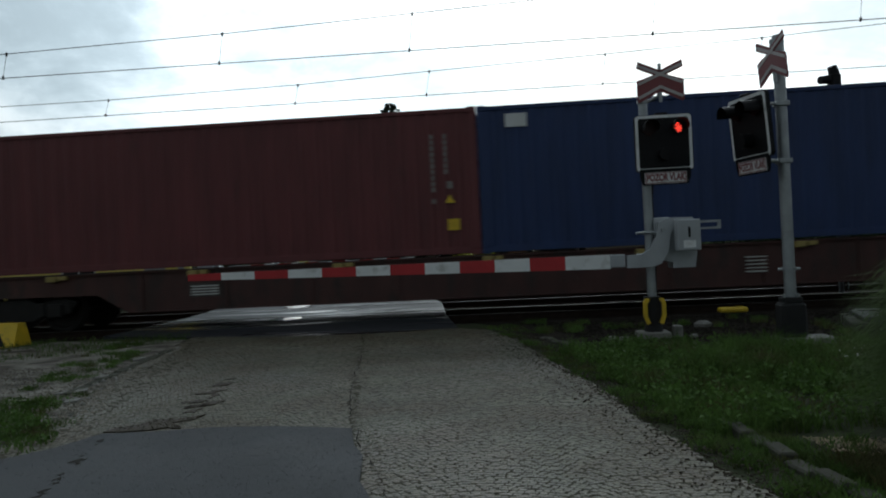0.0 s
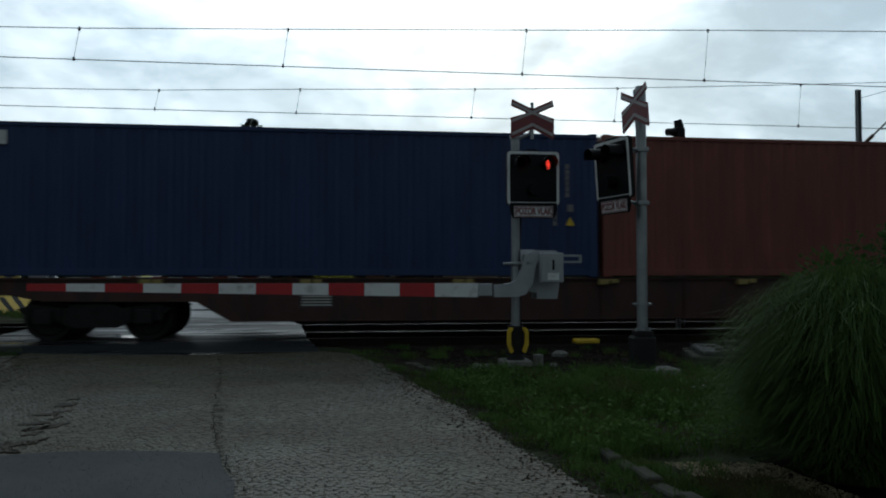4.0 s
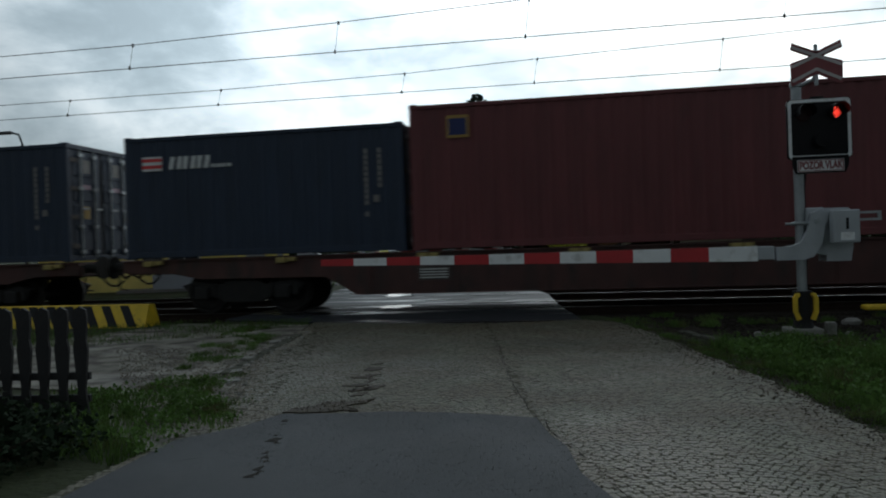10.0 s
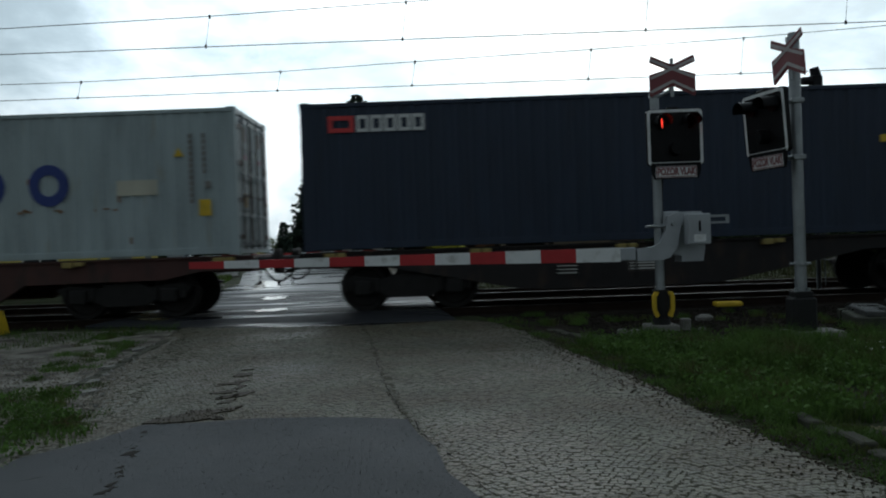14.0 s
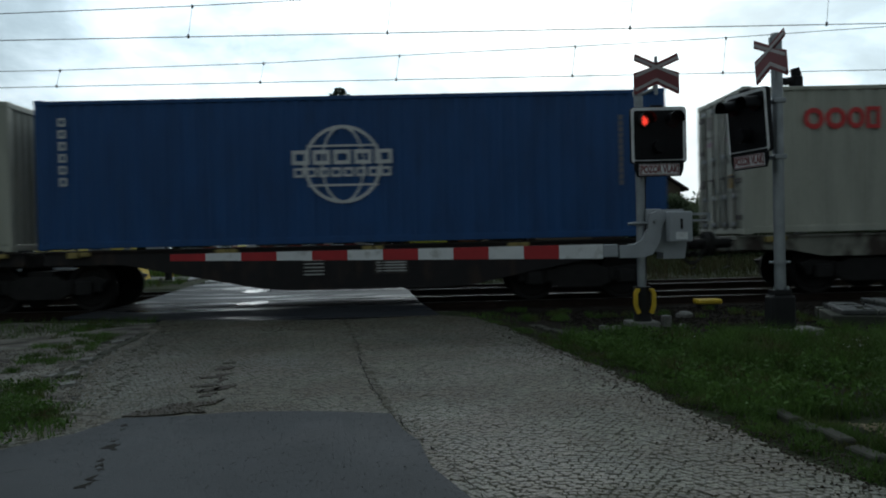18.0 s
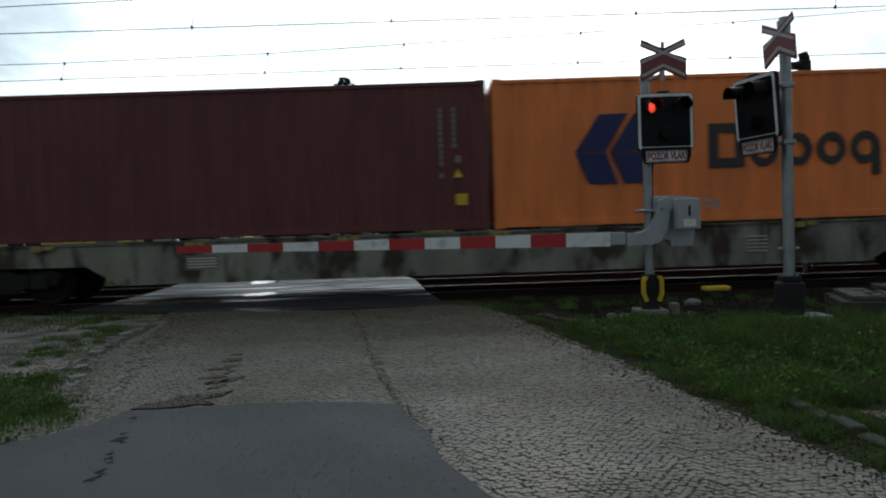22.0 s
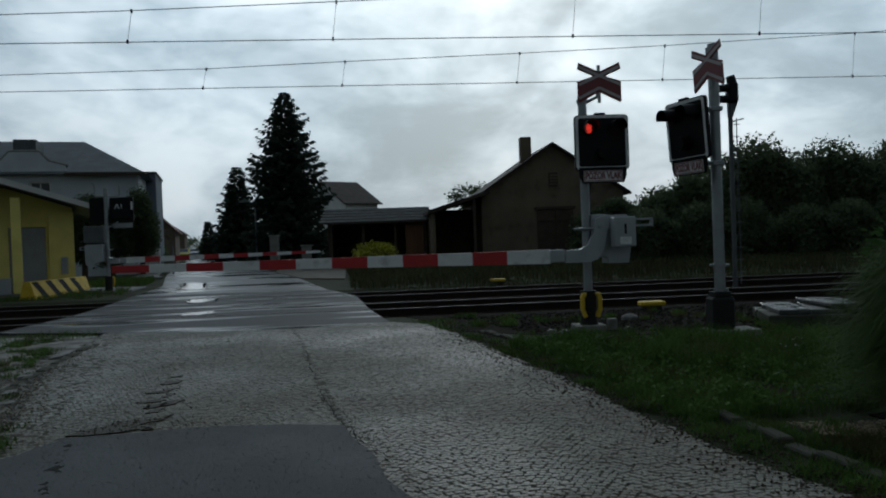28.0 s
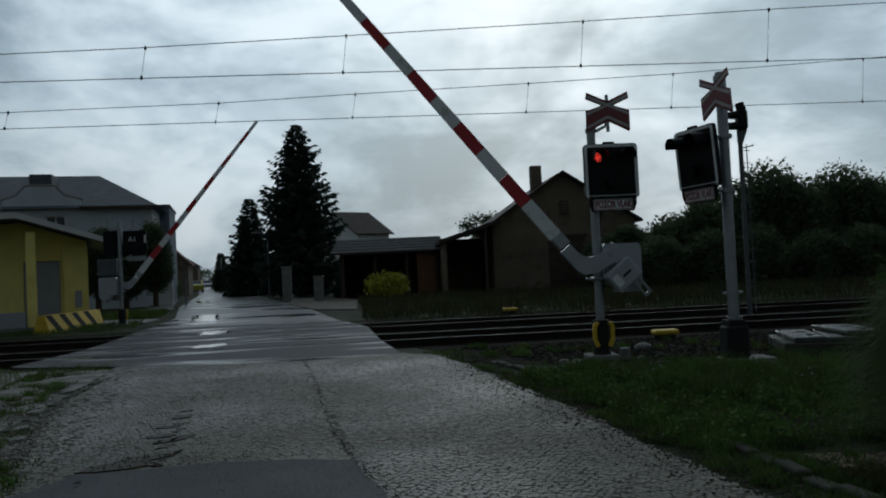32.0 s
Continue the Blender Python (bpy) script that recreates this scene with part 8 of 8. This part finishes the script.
grass("grass", [(-8.2, 24.0), (-9.0, 27.5), (-10.6, 27.0), (-12, 23.0), (-9, 22.6)], 4200, 0.16, "grass round the far barrier post", 47, 0.015)
pebble_field("pebbles", [(2.60, 4.85), (3.3, 4.75), (3.36, 4.1), (3.42, 3.7), (3.66, 3.27), (3.9, 2.7), (4.2, 2.1), (3.3, 2.0), (3.27, 2.75), (3.24, 3.33), (3.2, 3.86), (3.08, 4.25), (2.65, 4.5)], 17000, 0.0125, M_GRAVEL, "pale rounded garden pebbles along the bed", 51)
pebble_field("pebbles", [(-3.0, 6.0), (-4.0, 9.5), (-6.5, 9.5), (-4.5, 6.6), (-2.9, 4.6)], 7000, 0.017, M_GRIT, "loose stones on the broken shoulder", 52)
tagged(leaves("flowers", np.concatenate([scatter([(3.9, 7.2), (4.7, 7.3), (4.6, 7.9), (4.0, 7.8)], 60, 61, 0.12), scatter([(1.9, 8.3), (3.2, 8.4), (3.2, 9.0), (2.2, 9.0)], 40, 62, 0.08)]), 0.03, M_FLOWER, None, 63), "tiny white flowers in the grass", "flowers", kind="stuff")
pebble_field("pebbles", [(1.4, 12.2), (1.9, 10.4), (3.6, 9.7), (4.9, 9.4), (7.5, 9.8), (12, 10.6), (12, 12.9), (1.0, 12.9)], 6000, 0.035, M_CINDER, "dark loose cinder and gravel beside the track", 53, z=-0.02)


def tufts(line, count, spread, h, label, seed):
    """Grass clumps straggling along a line of (x, y)."""
    rng = np.random.default_rng(seed)
    p = np.array(line)
    seg = rng.integers(0, len(p) - 1, count)
    c = p[seg] + (p[seg + 1] - p[seg]) * rng.uniform(0, 1, count)[:, None] + rng.normal(0, spread, (count, 2))
    k = rng.integers(40, 160, count)
    at = np.repeat(c, k, 0) + rng.normal(0, 0.05, (k.sum(), 2)) * np.repeat(rng.uniform(0.6, 1.6, count), k)[:, None]
    ob = blades("grass", np.concatenate([at, np.full((len(at), 1), -0.03)], 1), h, M_GRASS, None, seed, 0.009, 0.5)
    return tagged(ob, label, "grass", kind="stuff")


tufts([(0.8, 11.3), (1.3, 9.2), (1.55, 7.7), (1.82, 6.5), (1.88, 5.6), (2.02, 4.8), (2.25, 3.6)], 70, 0.07, 0.07, "ragged grass tufts along the road edge", 71)
tufts([(2.3, 5.2), (2.45, 4.4), (2.6, 3.0)], 36, 0.10, 0.07, "grass growing between the kerb stones", 72)
tufts([(2.7, 4.9), (2.85, 4.0), (3.1, 2.8)], 16, 0.08, 0.08, "grass tufts among the garden pebbles", 76)
tufts([(1.2, 12.4), (2.2, 11.6), (4.6, 11.6), (5.4, 10.2), (7.4, 9.9)], 34, 0.35, 0.10, "thin grass tufts on the cinder strip", 73)
tufts([(2.2, 8.7), (3.4, 8.4), (4.4, 8.0), (5.4, 7.4), (4.0, 7.0), (2.8, 7.6)], 110, 0.5, 0.24, "taller clumps in the verge grass", 74)
tufts([(-3.2, 5.0), (-3.4, 6.2), (-4.2, 7.2), (-4.6, 8.8), (-5.0, 10.6), (-5.6, 12.2)], 60, 0.25, 0.08, "grass tufts on the broken shoulder", 75)

def weeds(poly, count, z0, z1, size, label, seed):
    """Low broad-leaved weeds in clumps among the grass."""
    rng = np.random.default_rng(seed)
    c = scatter(poly, count, seed, 0.0)
    k = rng.integers(14, 46, len(c))
    at = np.repeat(c, k, 0) + np.concatenate([rng.normal(0, 0.045, (k.sum(), 2)), np.zeros((k.sum(), 1))], 1) * np.repeat(rng.uniform(0.6, 1.7, len(c)), k)[:, None]
    at[:, 2] = rng.uniform(z0, z1, len(at)) * np.repeat(rng.uniform(0.5, 1.2, len(c)), k)
    tagged(leaves("weeds", at, size, M_WEED, None, seed, -0.25, 0.6), label, "weeds", kind="stuff")


weeds(FRONT, 620, 0.02, 0.15, 0.045, "broad-leaved green weeds in the verge grass", 401)
weeds([(1.5, 9.2), (1.75, 8.2), (2.1, 7.4), (2.6, 8.2), (2.6, 9.0)], 150, 0.03, 0.17, 0.04, "bright clover clumps near the road edge", 402)
weeds(GRASS_LEFT, 170, 0.01, 0.10, 0.04, "broad-leaved weeds on the broken shoulder", 403)
tagged(blades("grass", scatter([(2.56, 4.36), (3.0, 4.3), (3.15, 3.75), (3.2, 3.28), (3.1, 2.7), (2.72, 3.0), (2.58, 3.74)], 9000, 404, -0.02), 0.10, M_DRYGRASS, None, 404, 0.006, 0.6), "dry brown-green grass between kerb and pebbles", "grass", kind="stuff")
EDGE = [(0.62, 11.7), (0.88, 10.5), (1.14, 8.6), (1.40, 7.2), (1.58, 6.0), (1.74, 4.8), (1.92, 3.9), (2.15, 2.9), (2.5, 2.9), (2.25, 3.9), (2.1, 4.8), (1.95, 6.0), (1.76, 7.2), (1.55, 8.6), (1.35, 10.2), (1.1, 11.5)]
pebble_field("soil_crumbs", EDGE, 15000, 0.014, M_MUD, "brown soil washed along the road edge", 54, z=0.004)
WASH = [(x - 0.26, y) for x, y in EDGE[:8]] + [(x + 0.10, y) for x, y in EDGE[7::-1]]
pebble_field("soil_crumbs", WASH, 4200, 0.012, M_MUD, "thin brown soil washed over the outer setts", 64, z=0.008)
pebble_field("soil_crumbs", [(x - 0.62, y) for x, y in EDGE[:8]] + EDGE[7::-1], 1100, 0.009, M_MUD, "scattered brown soil crumbs on the setts", 65, z=0.008)
pebble_field("grit", ROAD_RIGHT[:-2] + [(0.3, 2.9), (-0.14, 4.13), (-0.5, 5.6), (-2.5, 5.7)] + ROAD_LEFT[3:], 9000, 0.009, M_GRIT, "loose pale grit on the worn setts", 55, z=0.006)


def blot(name, outline, z, material, label, category, seed, ragged=0.05):
    """A thin flat stain with a ragged outline."""
    rng = random.Random(seed)
    pts = []
    for (x0, y0), (x1, y1) in zip(outline, outline[1:] + outline[:1]):
        n = max(2, int(math.hypot(x1 - x0, y1 - y0) / 0.06))
        for i in range(n):
            pts.append((x0 + (x1 - x0) * i / n + rng.gauss(0, ragged * 0.4), y0 + (y1 - y0) * i / n + rng.gauss(0, ragged * 0.6)))
    s = Shape().prism(pts, z - 0.008, z)
    return tagged(part(name, s, material), label, category, kind="structure")


for i, o in enumerate(([(-4.95, 18.98), (-5.15, 20.25), (-4.55, 20.40), (-4.3, 19.2)], [(-4.2, 15.42), (-4.32, 16.02), (-3.72, 16.2), (-3.52, 15.55)], [(-6.9, 25.6), (-8.0, 30.6), (-7.1, 30.2), (-5.9, 25.0)], [(-13.7, 53.0), (-13.2, 53.2), (-11.5, 47.2), (-11.9, 46.4)], [(-2.6, 26.2), (-4.0, 25.6), (-3.4, 27.0)])):
    blot("puddle", o, 0.002, M_PUDDLE, "shallow rain puddle on the wet asphalt", "puddle", 360 + i, 0.12)
pebble_field("silt", [(-0.46, 5.45), (-0.30, 5.0), (-0.16, 4.6), (0.0, 4.15), (0.06, 4.2), (-0.08, 4.75), (-0.2, 5.1), (-0.38, 5.6), (-0.62, 6.5), (-0.7, 6.5)], 2400, 0.007, M_GRIT, "pale grit gathered in the joint beside the asphalt patch", 162, z=0.010)
pebble_field("silt", [(-2.71, 5.74), (-2.88, 5.96), (-2.74, 6.69), (-2.67, 9.55), (-2.47, 9.3), (-2.31, 7.56), (-2.1, 6.2), (-1.3, 5.72), (-1.78, 5.64), (-2.4, 5.6)], 5200, 0.007, M_GRIT, "pale cement silt smeared over the setts", 161, z=0.006)
MUD = [(-2.46, 5.56), (-2.42, 5.70), (-2.26, 5.82), (-2.2, 5.97), (-1.96, 5.99), (-1.82, 6.10), (-1.88, 5.93), (-1.98, 5.82), (-1.84, 5.63), (-2.08, 5.60), (-2.3, 5.54)]
blot("mud", MUD, 0.0135, M_MUD, "flat brown mud in a hollow beside the asphalt patch", "mud", 57, 0.03)
pebble_field("mud_crumbs", MUD, 420, 0.014, M_MUD, "brown mud crumbs in the hollow", 157, z=0.012)
TRAIL = [(-2.02, 6.30), (-2.06, 6.52), (-2.16, 6.72), (-2.09, 6.95), (-2.17, 7.23), (-2.24, 7.62), (-2.28, 7.95), (-1.97, 6.62), (-2.26, 7.1)]
for i, (x, y) in enumerate(TRAIL):
    w, d = 0.05 + 0.03 * (i % 3), 0.07 + 0.05 * (i % 2)
    blot("mud", [(x - w, y - d), (x + w * 0.6, y - d * 0.7), (x + w, y + d * 0.3), (x + w * 0.3, y + d), (x - w * 0.8, y + d * 0.5)], 0.0105, M_MUD, "patch of earth in a worn hollow of the setts", "mud", 300 + i, 0.05)
for i, (x, y, w) in enumerate(((-2.31, 5.28, 0.03), (-2.27, 5.16, 0.015), (-2.20, 4.86, 0.014), (-2.16, 4.73, 0.045), (-2.12, 4.66, 0.02), (-2.09, 4.44, 0.018), (-2.06, 4.32, 0.032), (-2.02, 4.24, 0.022), (-2.0, 4.10, 0.03), (-1.97, 4.04, 0.018), (-1.99, 3.96, 0.03))):
    blot("tar_spot", [(x - w, y - w), (x + w * 0.7, y - w * 1.2), (x + w, y + w * 0.6), (x - w * 0.4, y + w * 1.3)], 0.0175, M_CRACK, "dark tar spot on the asphalt patch", "tar", 330 + i, 0.03)
blot("oil_streak", [(-4.62, 9.82), (-4.2, 9.86), (-4.05, 10.1), (-4.28, 11.0), (-4.45, 11.5), (-4.52, 11.3), (-4.36, 10.6), (-4.3, 10.15)], -0.004, M_MUD, "dark wet streak on the broken shoulder", "stain", 345, 0.06)
pebble_field("tar_spots", [(-2.36, 5.35), (-2.26, 5.35), (-2.0, 4.3), (-1.90, 3.9), (-2.05, 3.88), (-2.16, 4.4)], 200, 0.008, M_CRACK, "dark tar crumbs in a trail on the asphalt patch", 56, z=0.014)
build_seam([(-2.62, 4.17), (-2.5, 4.27), (-2.38, 4.32)], 0.006, "thin crack in the asphalt patch", z=0.0175)
RUBBLE = [(-4.48, 11.3), (-4.25, 11.3), (-3.82, 9.2), (-3.58, 7.95), (-2.95, 6.5), (-2.85, 6.0), (-3.15, 5.9), (-3.35, 6.6), (-3.9, 7.4), (-4.08, 9.1)]
pebble_field("rubble", RUBBLE, 420, 0.040, M_CONCRETE, "broken stones along the edge of the shoulder", 158, z=-0.004)
pebble_field("rubble", RUBBLE, 5200, 0.022, M_GRIT, "pale chips of broken concrete along the shoulder", 159, z=0.0)
for i, (x, y, w, d) in enumerate(((-3.82, 7.46, 0.17, 0.10), (-4.02, 8.4, 0.09, 0.06), (-3.52, 6.95, 0.08, 0.07), (-4.3, 9.9, 0.10, 0.06))):
    ob = part("stone", Shape().prism([(-w, -d * 0.6), (w * 0.5, -d), (w, -d * 0.2), (w * 0.7, d), (-w * 0.6, d * 0.8)], -0.02, 0.02 + 0.006 * (i % 2)), M_CONCRETE)
    ob.matrix_basis = pose(x, y, 0.0, 2, -3, 17 * i)
    tagged(ob, "flat broken slab of concrete on the shoulder", "stone", "loose stones")
pebble_field("grit", PATCH[2:-2], 2600, 0.0045, M_CINDER, "fine grit on the asphalt patch", 59, z=0.0165)
build_train()
build_setts()


# ---- what moves ----
def motions():
    for ob, x, z in moving:
        walk(ob, [(t, pose(run(t) + x, YT1, z)) for t in TRAIN_ROWS])
    lift = [(0, 0), (20, 0), (28.4, 0), (28.6, 0.6), (29.0, 8.4), (29.5, 16.5), (30.0, 23.8), (30.4, 29.6), (30.8, 35.1), (31.2, 40.7), (31.6, 45.5), (32.0, 50.3)]
    walk(arm_near, [(t, pose(0.16, -0.10, 1.45, 0, a, 0)) for t, a in lift])
    walk(arm_far, [(t, pose(0.16, -0.10, 1.45, 0, a * (1.06 if t < 30 else 1.0), 0)) for t, a in lift])
    # the two red lamps take turns: each lens turns its lit face out, then its dark back
    for k, lens in enumerate(lens_near):
        at = lens.matrix_basis.translation.copy()
        a = 180 * (LIT[0][1] != k)
        rows = [(0, a)]
        for t, side in LIT[1:]:
            goal = 180 * (side != k)
            for i in range(4):
                rows.append((t + i / 60, a + (goal - a) * i / 3))
            a = goal
        rows.append((32.0, a))
        walk(lens, [(t, pose(at.x, at.y, at.z, 0, 0, d)) for t, d in rows])
    # wheels roll while their wagon passes the crossing
    for ob, x, z in moving:
        for b in (c for c in ob.children if c.name.startswith("bogie")):
            place = x + b.location.x
            seen = [t / 20 for t in range(0, 640) if -16 < run(t / 20) + place < 18]
            if not seen:
                continue
            seen = [seen[0] + i / 30 for i in range(int((seen[-1] - seen[0]) * 30) + 1)]
            for w in (c for c in b.children if c.name.startswith("wheel")):
                at = w.location.copy()
                turn = lambda t: math.degrees((run(t) - run(seen[0])) / 0.50)
                rows = [(t, turn(t)) for t in seen]
                if seen[0] > 0:
                    rows = [(0, rows[0][1])] + rows
                if rows[-1][0] < 32:
                    rows.append((32.0, rows[-1][1]))
                walk(w, [(t, pose(at.x, at.y, at.z, 0, a, 0)) for t, a in rows])


# which lamp is lit from each time on: 0 left, 1 right
LIT = [(0, 1)]
for n in range(33):
    LIT += [(0.10 + 0.9915 * n, 0), (0.60 + 0.9915 * n, 1)]
LIT = [r for r in LIT if r[0] < 31.85]
motions()
